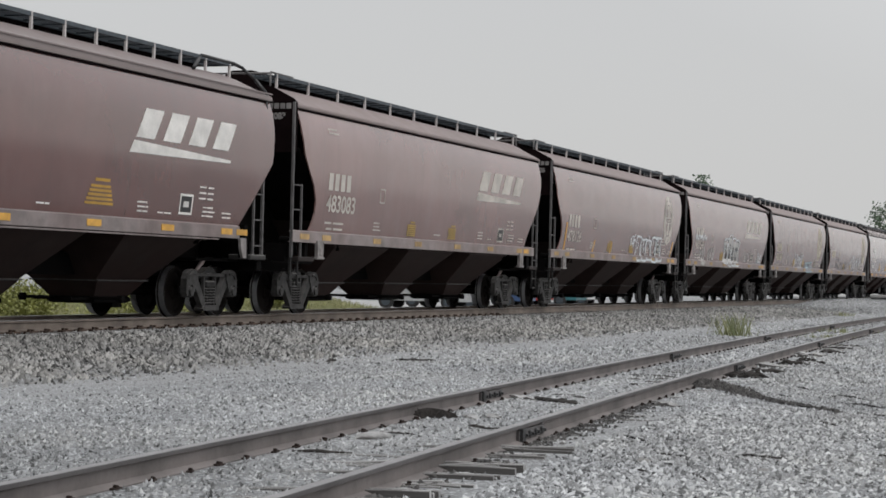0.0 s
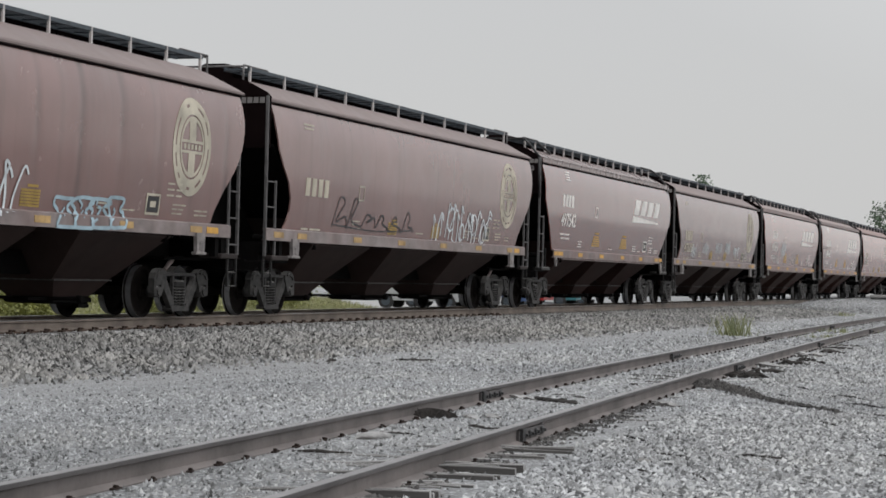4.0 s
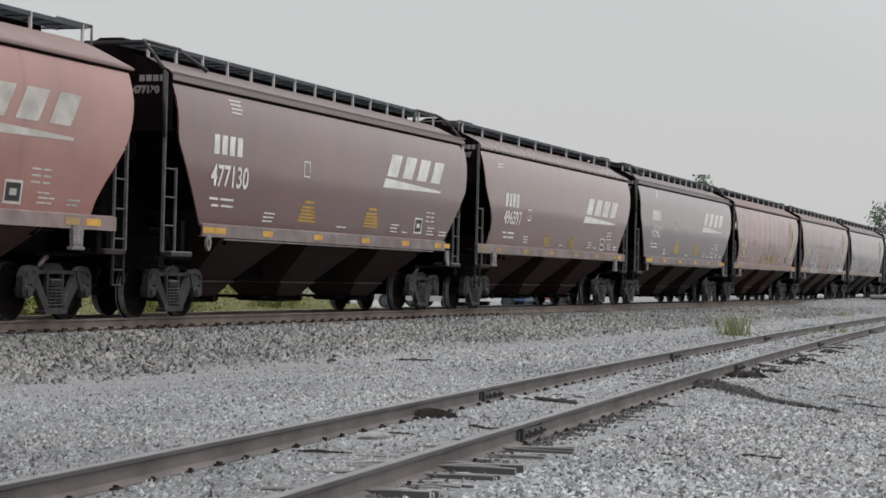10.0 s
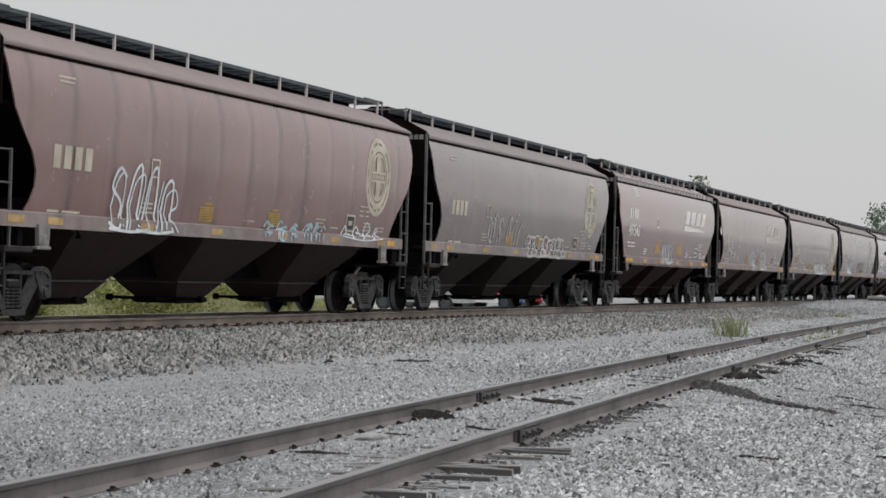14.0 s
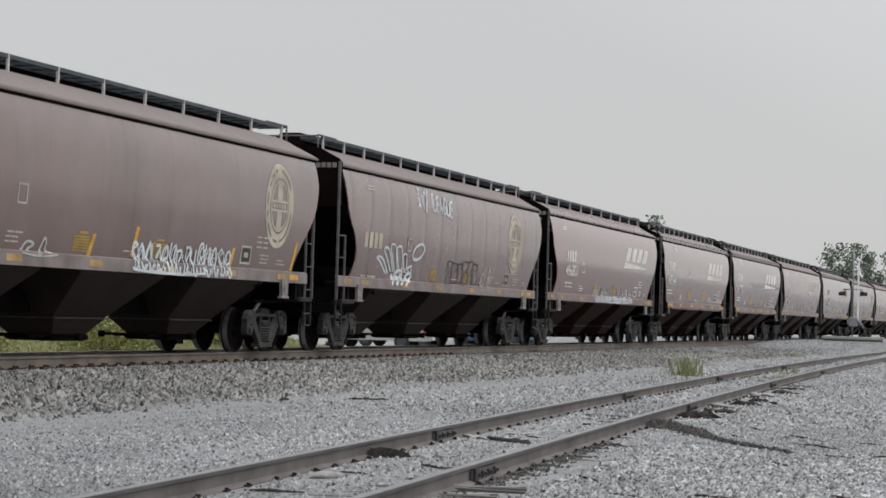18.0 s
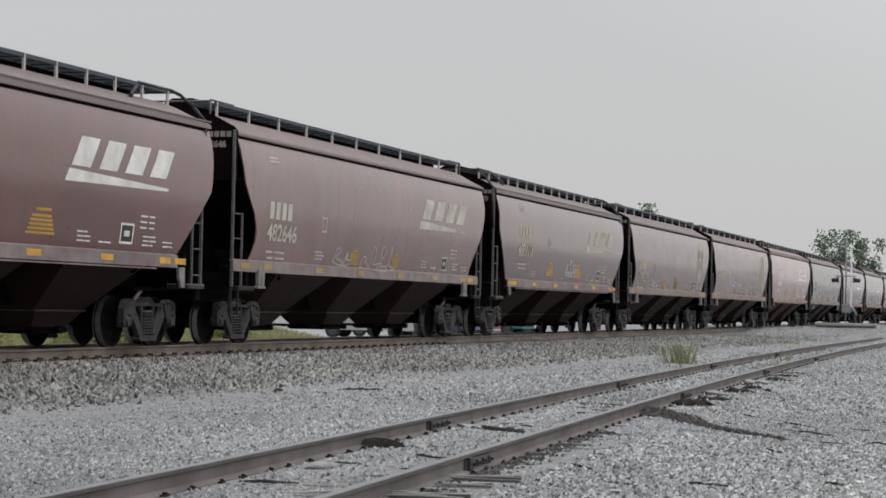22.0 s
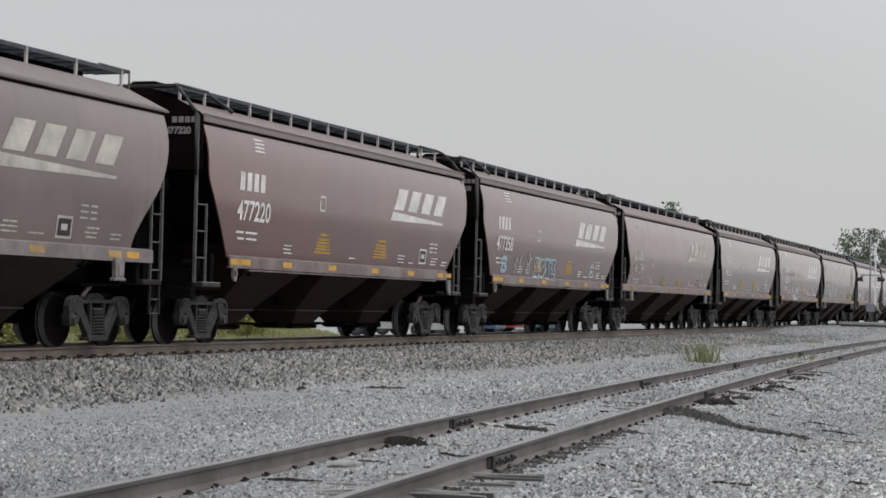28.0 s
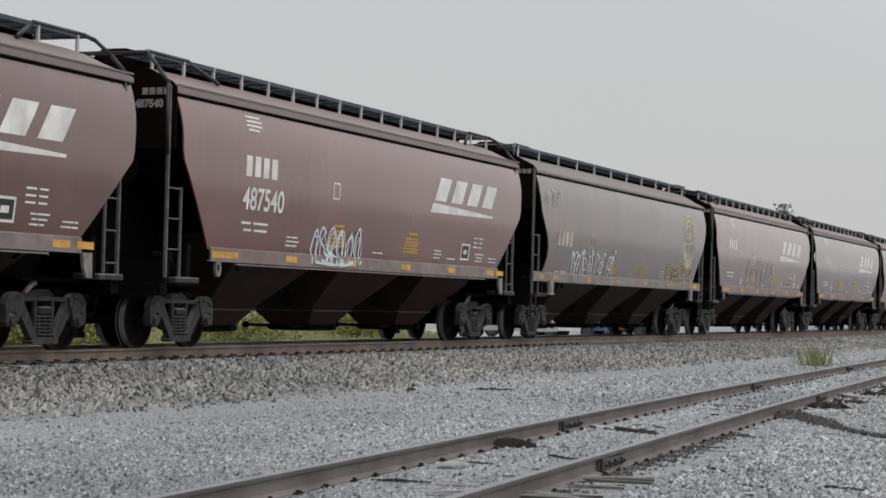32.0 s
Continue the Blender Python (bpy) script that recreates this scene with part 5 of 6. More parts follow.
SPRAYED = {"I": ("0,1 .6,1", ".3,1 .3,0", "0,0 .6,0"), "V": ("0,1 .35,0 .75,1.05",), "Y": ("0,1 .35,.5 .75,1.05", ".35,.5 .2,-.25"), "L": (".1,1.05 .05,0 .7,.05",),
           "E": (".7,1 .1,.95 .05,.02 .7,0", ".08,.5 .55,.52"), "A": ("0,0 .4,1.05 .75,-.05", ".15,.4 .65,.42"), "G": (".75,.9 .35,1.02 .02,.5 .35,0 .75,.15 .72,.48 .45,.45",),
           "U": (".02,1 .08,.15 .4,0 .7,.2 .72,1",)}


def sprayed_words(text, car, half, x0, x1, z0, z1, height, mat, w):
    """Hand-sprayed capitals that run downhill from (x0, z0) to (x1, z1)."""
    r = random.Random(7)
    g, n = Geo(), len(text)
    for i, ch in enumerate(text):
        px, pz, cell = x0 + (x1 - x0) * i / n, z0 + (z1 - z0) * i / n, (x1 - x0) / n
        k = height * r.uniform(0.8, 1.15)
        for stroke in SPRAYED.get(ch, ()):
            pts = [tuple(float(v) for v in p.split(",")) for p in stroke.split()]
            ribbon(g, [(px + a * cell * 1.05 + 0.12 * b * k, pz + b * k) for a, b in pts], w, half)
    return tagged(part("graffiti", g, mat, car, "white hand-sprayed capitals"), kind="stuff")


def text_bars(rows, car, half, mat, name="stencil_text"):
    """Small unreadable stencils as bars: rows of (x0, x1, z, height)."""
    return tagged(flat(name, [rect(a, b, z, z + h) for a, b, z, h in rows], car, half, mat), kind="stuff")


def frame_box(x0, x1, z0, z1, car, half, mat, t=0.035):
    return flat("data_frame", [rect(x0, x1, z0, z0 + t), rect(x0, x1, z1 - t, z1), rect(x0, x0 + t, z0 + t, z1 - t), rect(x1 - t, x1, z0 + t, z1 - t)], car, half, mat)


PURPLE, DEEP_RED, MID_RED = (0.124, 0.050, 0.043), (0.135, 0.034, 0.024), (0.275, 0.122, 0.100)
BROWN, RED_BROWN, DARK, GREY, ROSE = (0.186, 0.106, 0.096), (0.240, 0.098, 0.080), (0.116, 0.052, 0.046), (0.152, 0.113, 0.105), (0.32, 0.148, 0.124)
TEMPLATES = {}
TRAIN = []


def add_car(left, right, kind, number, paint, badge, ribbed=False, mark=WHITE, badge_mat=None, label="", wear=1.0, disc_back=2.72):
    """Couples a car into the train between two coupling lines (metres along the train) and letters it."""
    length = right - left
    key = (kind, round(length * 2.5) / 2.5, ribbed)
    if key not in TEMPLATES:
        TEMPLATES[key] = hopper_car(kind, key[1], ribbed)
        car = TEMPLATES[key]
    else:
        car = copy_thing(TEMPLATES[key], pose(0, 0, 0))
        for o in list(car.children):
            if o.name.split(".")[0] in ("car_number", "reporting_mark", "badge", "graffiti", "stencil_text", "data_frame", "data_panel", "paint_bar", "end_mark", "data_panel"):
                bpy.data.objects.remove(o)
    mid = (left + right) / 2
    half = key[1] / 2
    car["u"] = mid
    tagged(car, label)
    TRAIN.append((car, mid))
    for o in car.children:
        if o.name.split(".")[0] in PAINTED:
            o.color = (*paint, wear)
    s = length / 18.1
    rs = random.Random(number)
    badge_mat = badge_mat or mark
    len2 = 2 * half
    if badge == "wedge":
        a = len2 - (6.25 if kind == "straight" else 6.35)
        dz = -0.22 if number == "496597" else 0.0
        block_marks(a + 0.16, a + 4.0, 3.02 + dz, 3.52 + dz, 0.66, car, half, badge_mat, "badge", "slanted white block")
        flat("badge", [[(a, 2.76 + dz), (a + 3.85, 2.80 + dz), (a + 3.87, 2.85 + dz), (a + 0.14, 2.97 + dz)]], car, half, badge_mat, "tapering white wedge")
    elif badge == "disc":
        cx, cz = len2 - disc_back, 2.99
        q = []
        n = 36
        ring = lambda k, t: (cx + 0.74 * k * math.cos(t), cz + 0.86 * k * math.sin(t))
        # a broad pale band broken by bars of lettering, and a cross whose quarters stay dark
        for i in range(n):
            a, b = 2 * math.pi * i / n, 2 * math.pi * (i + 1) / n
            for k1, k0 in ((1.0, 0.88), (0.82, 0.66), (0.62, 0.55)):
                q.append([ring(k1, a), ring(k1, b), ring(k0, b), ring(k0, a)])
            if i % 9 == 0 or rs.random() < 0.35:
                q.append([ring(0.90, a), ring(0.90, b), ring(0.80, b), ring(0.80, a)])
        ex, ez = 0.74 * 0.56, 0.86 * 0.56
        for x0, x1, z0, z1 in ((-ex * 0.30, ex * 0.30, ez * 0.24, ez * 0.97), (-ex * 0.30, ex * 0.30, -ez * 0.97, -ez * 0.24), (-ex * 0.97, ex * 0.97, -ez * 0.24, -ez * 0.14), (-ex * 0.97, ex * 0.97, ez * 0.14, ez * 0.24)):
            q.append(rect(cx + x0, cx + x1, cz + z0, cz + z1))
        for k in range(5):
            x = cx + ex * (-0.78 + 0.34 * k)
            q.append(rect(x, x + ex * 0.2, cz - ez * 0.09, cz + ez * 0.09))
        flat("badge", q, car, half, badge_mat, "cream ring badge with a cross")
    if kind == "straight":
        mx, mz, nz = len2 - 14.82, (2.94, 3.29), (2.36, 2.76)
    elif badge == "disc":
        mx, mz, nz = 2.20 if ribbed else 2.42, (2.38, 2.74), (1.94, 2.28)
    else:
        mx, mz, nz = 2.34, (2.55, 2.90), (2.10, 2.46)
    if kind == "curved" and wear == 0.0:
        mx, mz, nz = 2.80, (2.72, 3.07), (2.25, 2.62)
    block_marks(mx, mx + 1.30, mz[0], mz[1], 0.0, car, half, mark, "reporting_mark", "plain lettering block")
    if number:
        digits(number, mx - 0.05, mx + 1.55, nz[0], nz[1], car, half, mark)
    # small stencils
    sm = mark
    rows = [(mx, mx + 0.35, nz[0] - 0.24, 0.04), (mx + 0.45, mx + 1.0, nz[0] - 0.24, 0.04), (mx + 0.1, mx + 0.4, nz[0] - 0.36, 0.04), (mx + 0.5, mx + 1.0, nz[0] - 0.36, 0.04)]
    top = (3.72, 3.95) if kind == "straight" else (3.70, 3.80)
    tx = 3.25 * s if kind == "straight" else 2.2 * s
    zz = top[0]
    while zz < top[1]:
        rows.append((tx + rs.uniform(0, 0.05), tx + 0.5 + rs.uniform(-0.05, 0.1), zz, 0.030))
        zz += 0.075
    for bx, nb in ((5.0 * s, 3), (12.2 * s, 3), (13.0 * s, 1), (14.75 * s, 3), (15.6 * s, 2), (8.9 * s, 1)):
        for k in range(nb):
            a = bx + rs.uniform(-0.03, 0.03)
            cut = rs.uniform(0.12, 0.3)
            rows.append((a, a + cut, 1.80 + 0.075 * k, 0.026))
            rows.append((a + cut + 0.03, a + 0.42 + rs.uniform(-0.08, 0.1), 1.80 + 0.075 * k, 0.026))
    text_bars(rows, car, half, sm)
    px, pz = 13.80 * s, 1.81 if kind == "straight" else 1.76
    frame_box(px, px + 0.50, pz, pz + 0.36, car, half, sm, 0.04)
    flat("data_panel", [rect(px + 0.05, px + 0.45, pz + 0.05, pz + 0.31)], car, half, BLACK, "black data panel")
    text_bars([(px + 0.15, px + 0.35, pz + 0.13, 0.10)], car, half, sm)
    text_bars([(px + dx, px + dx + w, z, 0.03) for z in (2.10, 2.20, 2.30) for dx, w in ((0.72, 0.26), (1.06, 0.22))], car, half, sm)
    frame_box(6.8 * s if kind == "straight" else 5.2 * s, (6.8 if kind == "straight" else 5.2) * s + 0.3, 2.40 + (0.34 if kind == "straight" else 0), 2.72 + (0.34 if kind == "straight" else 0), car, half, sm, 0.03)
    low = kind == "curved"
    for b in (7.12 * s, 9.95 * s) if low else (6.85 * s, 10.55 * s):
        bars = [(b - 0.02, b + 0.54, 1.74 + 0.046 * k, 0.034) for k in range(6)] + [(b + 0.16, b + 0.46, 2.035, 0.04)] if low else \
            [(b - 0.14 + 0.035 * k, b + 0.78 - 0.035 * k, 1.86 + 0.068 * k, 0.042) for k in range(5)] + [(b + 0.12, b + 0.60, 2.23, 0.05)]
        text_bars(bars, car, half, YSTENCIL_OLD if low else YSTENCIL)
    # faint marks on the end bulkhead that faces the eye
    g = Geo()
    front = -half + (0.78 if kind == "curved" else 0.86)
    for k in range(4):
        g.box(front - 0.012, front - 0.001, -1.40 + 0.13 * k, -1.30 + 0.13 * k, 4.08, 4.19)
    part("end_mark", g, END_STENCIL, car)
    if number:
        cu = bpy.data.curves.new("number", "FONT")
        cu.body = number
        cu.size, cu.offset = 0.17, 0.010
        ob = bpy.data.objects.new("number", cu)
        me = bpy.data.meshes.new_from_object(ob)
        bpy.data.objects.remove(ob)
        me.transform(Matrix.Translation((front - 0.006, -0.78, 3.88)) @ Euler((radians(90), 0, radians(-90))).to_matrix().to_4x4() @ Matrix.Translation((0, 0, 0)))
        me.materials.clear()
        me.materials.append(END_STENCIL)
        o = new("end_mark", me)
        o.parent = car
    return car, half


# ---- the train: coupling lines in metres along it ----
c, h = add_car(17.55, 35.05, 'straight', '', DARK, 'wedge', False, WHITE, label='dark brown covered hopper with white wedge badge', wear=0.45)
c, h = add_car(35.05, 53.58, 'curved', '483083', BROWN, 'wedge', False, FADED, label='weathered brown covered hopper with faded wedge badge', wear=1.0)
c, h = add_car(53.58, 72.12, 'curved', '478126', BROWN, 'disc', False, FADED, label='brown covered hopper with ring badge and white graffiti', wear=1.0)
flat('paint_bar', [rect(2.1, 2.22, 1.7, 2.5, 0.1)], c, h, YELLOW, 'slanted yellow paint bar')
flat('paint_bar', [rect(5.4, 5.52, 1.68, 2.05, 0.49)], c, h, YELLOW, 'slanted yellow paint bar')
flat('paint_bar', [rect(7.6, 7.72, 1.68, 2.05, 0.35)], c, h, YELLOW, 'slanted yellow paint bar')
flat('paint_bar', [rect(16.4, 16.52, 1.7, 2.25, 0.42)], c, h, YELLOW, 'slanted yellow paint bar')
scrawl(c, h, 11.05, 14.7, 1.47, 2.34, SPRAY, 31, 0.075, 5, 'white and pale blue outlined graffiti', True)
scrawl(c, h, 10.2, 10.85, 1.9, 2.35, SPRAY, 132, 0.06, 1)
c, h = add_car(72.12, 90.83, 'curved', '481546', BROWN, 'wedge', False, FADED, label='brown covered hopper crowded with bright graffiti', wear=1.0)
scrawl(c, h, 2.3, 4.3, 2.42, 2.66, SPRAY, 32, 0.06, 6)
scrawl(c, h, 3.2, 4.2, 1.5, 2.2, SPRAY_GREY, 33, 0.05, 2, bold='spike')
scrawl(c, h, 4.7, 6.0, 1.62, 2.28, SPRAY_GREY, 34, 0.05, 3)
scrawl(c, h, 8.0, 11.2, 1.5, 2.75, SPRAY, 35, 0.06, 4, 'white outlined block graffiti', True)
scrawl(c, h, 8.1, 11.0, 1.6, 2.55, SPRAY_GREY, 36, 0.22, 4, 'dull grey graffiti fill', True)
scrawl(c, h, 8.2, 10.9, 1.6, 2.4, SPRAY_BLACK, 136, 0.10, 4, 'black graffiti shading')
scrawl(c, h, 12.6, 14.3, 1.75, 2.25, SPRAY_GREY, 37, 0.03, 4)
scrawl(c, h, 15.8, 16.8, 1.65, 2.2, SPRAY, 38, 0.05, 2)
c, h = add_car(90.83, 109.4, 'curved', '478760', BROWN, 'disc', True, CREAM, label='red-brown ribbed covered hopper with cream ring badge', wear=1.0)
scrawl(c, h, 7.6, 10.1, 1.55, 2.4, SPRAY, 39, 0.05, 4)
scrawl(c, h, 11.2, 13.4, 1.46, 2.0, SPRAY_BLUE, 40, 0.06, 4, bold=True)
c, h = add_car(109.4, 128.02, 'curved', '', BROWN, 'disc', False, CREAM, label='dull brown covered hopper with ring badge and graffiti', wear=1.0)
scrawl(c, h, 10.2, 14.6, 1.6, 2.6, SPRAY, 41, 0.06, 5)
scrawl(c, h, 4.0, 9.0, 1.8, 2.4, SPRAY_BLACK, 42, 0.04, 6)
c, h = add_car(128.02, 145.46, 'straight', '497542', DEEP_RED, 'wedge', False, WHITE, label='clean dark brown covered hopper with white wedge badge', wear=0.0)
c, h = add_car(145.46, 163.9, 'curved', '478350', BROWN, 'disc', False, CREAM, label='red-brown covered hopper with a row of grey tags', wear=1.0)
scrawl(c, h, 3.7, 4.6, 1.75, 2.25, SPRAY, 43, 0.042, 3)
scrawl(c, h, 5.75, 6.8, 1.92, 2.36, SPRAY, 44, 0.042, 3)
scrawl(c, h, 8.3, 9.6, 1.96, 2.42, SPRAY, 45, 0.042, 4)
scrawl(c, h, 10.35, 11.4, 1.98, 2.5, SPRAY, 46, 0.042, 4)
scrawl(c, h, 12.15, 13.3, 1.9, 2.38, SPRAY, 47, 0.042, 3)
scrawl(c, h, 14.4, 15.35, 1.9, 2.3, SPRAY_GREY, 48, 0.035, 2)
c, h = add_car(163.9, 182.0, 'straight', '485843', MID_RED, 'wedge', False, WHITE, label='rusty red covered hopper with white tags', wear=0.45)
scrawl(c, h, 3.7, 5.1, 1.86, 2.4, SPRAY_GREY, 49, 0.04, 3)
scrawl(c, h, 5.8, 7.1, 2.0, 2.9, SPRAY, 50, 0.06, 3)
scrawl(c, h, 8.2, 11.0, 1.76, 2.5, SPRAY_GREY, 51, 0.035, 4)
c, h = add_car(182.0, 199.77, 'straight', '484642', MID_RED, 'wedge', False, WHITE, label='rusty red covered hopper with white wedge badge', wear=0.45)
c, h = add_car(199.77, 218.2, 'curved', '483941', ROSE, 'wedge', False, FADED, label='faded rose-red covered hopper with pale wedge badge', wear=1.0)
c, h = add_car(218.2, 235.55, 'straight', '477130', PURPLE, 'wedge', False, WHITE, label='purple-brown covered hopper with white wedge badge', wear=0.45)
c, h = add_car(235.55, 252.73, 'curved', '496597', DEEP_RED, 'wedge', False, WHITE, label='glossy red-brown covered hopper with white wedge badge', wear=0.0)
c, h = add_car(252.73, 270.29, 'straight', '495427', (0.114, 0.062, 0.058), 'wedge', False, WHITE, label='grey-brown covered hopper with white wedge badge', wear=0.45)
c, h = add_car(270.29, 288.41, 'curved', '478827', RED_BROWN, 'disc', True, CREAM, label='rose-brown ribbed covered hopper with cream ring badge', wear=1.0)
scrawl(c, h, 7.8, 12.4, 1.8, 2.6, SPRAY_OLIVE, 52, 0.04, 7)
c, h = add_car(288.41, 307.33, 'curved', '', BROWN, 'disc', True, CREAM, label='dull brown ribbed covered hopper with white tag', wear=1.0)
scrawl(c, h, 4.0, 6.5, 1.46, 2.6, SPRAY, 53, 0.06, 4, bold='spike')
scrawl(c, h, 10.1, 13.2, 1.46, 1.9, SPRAY_BLUE, 54, 0.06, 5)
scrawl(c, h, 14.2, 16.6, 1.6, 2.1, SPRAY, 55, 0.04, 4)
c, h = add_car(307.33, 325.58, 'curved', '', GREY, 'disc', False, CREAM, label='grey-brown covered hopper with ring badge and scrawls', wear=1.0)
scrawl(c, h, 5.4, 8.6, 1.7, 2.6, SPRAY_GREY, 56, 0.05, 4)
scrawl(c, h, 9.0, 12.9, 1.46, 2.05, SPRAY_GREY, 57, 0.07, 9, bold=True)
c, h = add_car(325.58, 342.94, 'straight', '497543', DEEP_RED, 'wedge', False, WHITE, label='streaked red-brown covered hopper with white wedge badge', wear=0.0)
scrawl(c, h, 7.5, 9.3, 1.5, 2.25, SPRAY, 58, 0.05, 4, bold='spike')
scrawl(c, h, 11.4, 12.3, 1.78, 2.4, SPRAY_GREY, 59, 0.04, 1)
c, h = add_car(342.94, 360.93, 'curved', '480402', BROWN, 'wedge', False, FADED, label='brown covered hopper with faded wedge and tags', wear=1.0)
scrawl(c, h, 3.4, 4.5, 1.75, 2.25, SPRAY, 60, 0.05, 2)
scrawl(c, h, 7.9, 9.7, 1.47, 2.4, SPRAY, 61, 0.06, 3, bold='plume')
scrawl(c, h, 10.55, 12.1, 1.5, 2.3, SPRAY, 62, 0.05, 3, bold='spike')
c, h = add_car(361.2, 379.52, 'curved', '473359', (0.162, 0.109, 0.100), 'disc', False, CREAM, label='dull brown covered hopper with thin yellow bars', wear=1.0)
flat('paint_bar', [rect(2.25, 2.37, 1.7, 2.4, 0.11)], c, h, YELLOW, 'slanted yellow paint bar')
flat('paint_bar', [rect(7.68, 7.80, 1.66, 2.05, 0.38)], c, h, YELLOW, 'slanted yellow paint bar')
flat('paint_bar', [rect(9.25, 9.37, 1.72, 2.25, 0.25)], c, h, YELLOW, 'slanted yellow paint bar')
flat('paint_bar', [rect(13.45, 13.57, 1.66, 2.05, 0.26)], c, h, YELLOW, 'slanted yellow paint bar')
flat('paint_bar', [rect(16.55, 16.67, 1.7, 2.3, 0.3)], c, h, YELLOW, 'slanted yellow paint bar')
scrawl(c, h, 5.5, 6.6, 1.62, 1.9, SPRAY_GREY, 63, 0.04, 2)
scrawl(c, h, 9.25, 13.5, 1.46, 2.05, SPRAY, 64, 0.055, 9, 'white sprayed graffiti band', 'spike')
c, h = add_car(379.81, 398.22, 'curved', '', (0.166, 0.108, 0.099), 'disc', True, CREAM, label='brown covered hopper lettered IVY LEAGUE in white spray', wear=1.0, disc_back=3.5)
sprayed_words('IVY LEAGUE', c, h, 5.95, 8.8, 3.56, 3.38, 0.44, SPRAY, 0.085)
scrawl(c, h, 3.2, 6.6, 1.56, 2.6, SPRAY, 65, 0.07, 3, bold='plume')
scrawl(c, h, 8.6, 11.4, 1.66, 2.30, SPRAY_BLACK, 66, 0.034, 6, 'black outlined graffiti', True)
scrawl(c, h, 11.6, 12.9, 1.48, 2.2, SPRAY_GREY, 67, 0.05, 2)
c, h = add_car(398.22, 415.66, 'curved', '496801', DEEP_RED, 'wedge', False, WHITE, label='glossy red-brown covered hopper with white graffiti band', wear=0.0)
scrawl(c, h, 6.8, 9.9, 1.5, 2.0, SPRAY_GREY, 68, 0.05, 9)
scrawl(c, h, 10.5, 12.5, 1.5, 2.0, SPRAY_GREY, 69, 0.05, 5)
scrawl(c, h, 7.0, 12.9, 1.46, 1.72, SPRAY, 70, 0.035, 24, 'white sprayed band along the sill', 'spike')
c, h = add_car(415.66, 432.65, 'straight', '497544', DEEP_RED, 'wedge', False, WHITE, label='streaked dark red covered hopper with white wedge badge', wear=0.0)
c, h = add_car(432.65, 449.82, 'straight', '477703', PURPLE, 'wedge', False, WHITE, label='purple-brown covered hopper with white wedge badge', wear=0.45)
c, h = add_car(449.82, 468.37, 'curved', '482646', BROWN, 'wedge', False, FADED, label='dull brown covered hopper with faded wedge badge', wear=1.0)
scrawl(c, h, 6.2, 7.5, 1.72, 2.2, SPRAY_GREY, 71, 0.03, 2)
scrawl(c, h, 8.0, 10.5, 1.65, 2.2, SPRAY_GREY, 72, 0.03, 4)
c, h = add_car(468.37, 486.2, 'straight', '488170', DARK, 'wedge', False, CREAM, label='brown covered hopper with cream lettering', wear=0.45)
scrawl(c, h, 9.1, 10.5, 1.9, 2.38, SPRAY, 73, 0.03, 3)
c, h = add_car(486.5, 504.7, 'curved', '479251', (0.155, 0.092, 0.085), 'disc', False, CREAM, label='dull brown covered hopper with half-worn ring badge', wear=1.0)
scrawl(c, h, 4.6, 6.6, 1.8, 2.3, SPRAY_GREY, 74, 0.028, 3)
scrawl(c, h, 9.5, 10.5, 1.72, 2.26, SPRAY_OLIVE, 75, 0.05, 2)
c, h = add_car(504.7, 523.42, 'curved', '', BROWN, 'disc', False, CREAM, label='brown covered hopper with ring badge and small tags', wear=1.0)
scrawl(c, h, 5.6, 9.1, 2.1, 2.5, SPRAY, 76, 0.03, 9)
scrawl(c, h, 9.7, 11.4, 1.8, 2.5, SPRAY_GREY, 77, 0.04, 3)
scrawl(c, h, 12.4, 16.4, 1.7, 2.5, SPRAY_GREY, 78, 0.04, 6)
c, h = add_car(523.42, 541.78, 'straight', '486595', ROSE, 'wedge', False, WHITE, label='rusty red covered hopper with white wedge badge', wear=0.45)
c, h = add_car(541.78, 560.26, 'curved', '480322', GREY, 'wedge', False, FADED, label='grey-brown covered hopper with faded wedge badge', wear=1.0)
c, h = add_car(560.26, 577.65, 'straight', '477220', PURPLE, 'wedge', False, WHITE, label='purple-brown covered hopper with white wedge badge', wear=0.45)
c, h = add_car(577.65, 594.85, 'straight', '477358', PURPLE, 'wedge', False, WHITE, label='purple-brown covered hopper with pale blue graffiti', wear=0.45)
scrawl(c, h, 3.0, 3.45, 1.8, 2.18, SPRAY_BLUE, 79, 0.12, 1, 'pale blue sprayed patch', True)
scrawl(c, h, 4.2, 6.0, 1.72, 2.35, SPRAY_GREY, 80, 0.045, 3)
scrawl(c, h, 6.35, 8.65, 1.66, 2.3, SPRAY_BLUE, 81, 0.07, 4, 'pale blue graffiti', True)
scrawl(c, h, 12.9, 13.7, 1.78, 2.3, SPRAY_BLUE, 82, 0.07, 1)
c, h = add_car(594.85, 613.36, 'curved', '481594', BROWN, 'wedge', False, FADED, label='dull purple-brown covered hopper with faded wedge badge', wear=1.0)
c, h = add_car(613.36, 630.61, 'straight', '495820', DARK, 'wedge', False, WHITE, label='dark brown covered hopper with white wedge badge', wear=0.45)
c, h = add_car(630.61, 648.7, 'straight', '487540', (0.160, 0.068, 0.058), 'wedge', False, WHITE, label='red-brown covered hopper with white wedge badge', wear=0.45)
scrawl(c, h, 6.0, 8.35, 1.5, 2.2, SPRAY, 83, 0.05, 5, bold='spike')
c, h = add_car(648.7, 667.19, 'curved', '', GREY, 'disc', False, CREAM, label='grey-brown covered hopper with worn ring badge and tags', wear=1.0)
scrawl(c, h, 3.7, 7.5, 1.6, 2.4, SPRAY, 84, 0.05, 5)
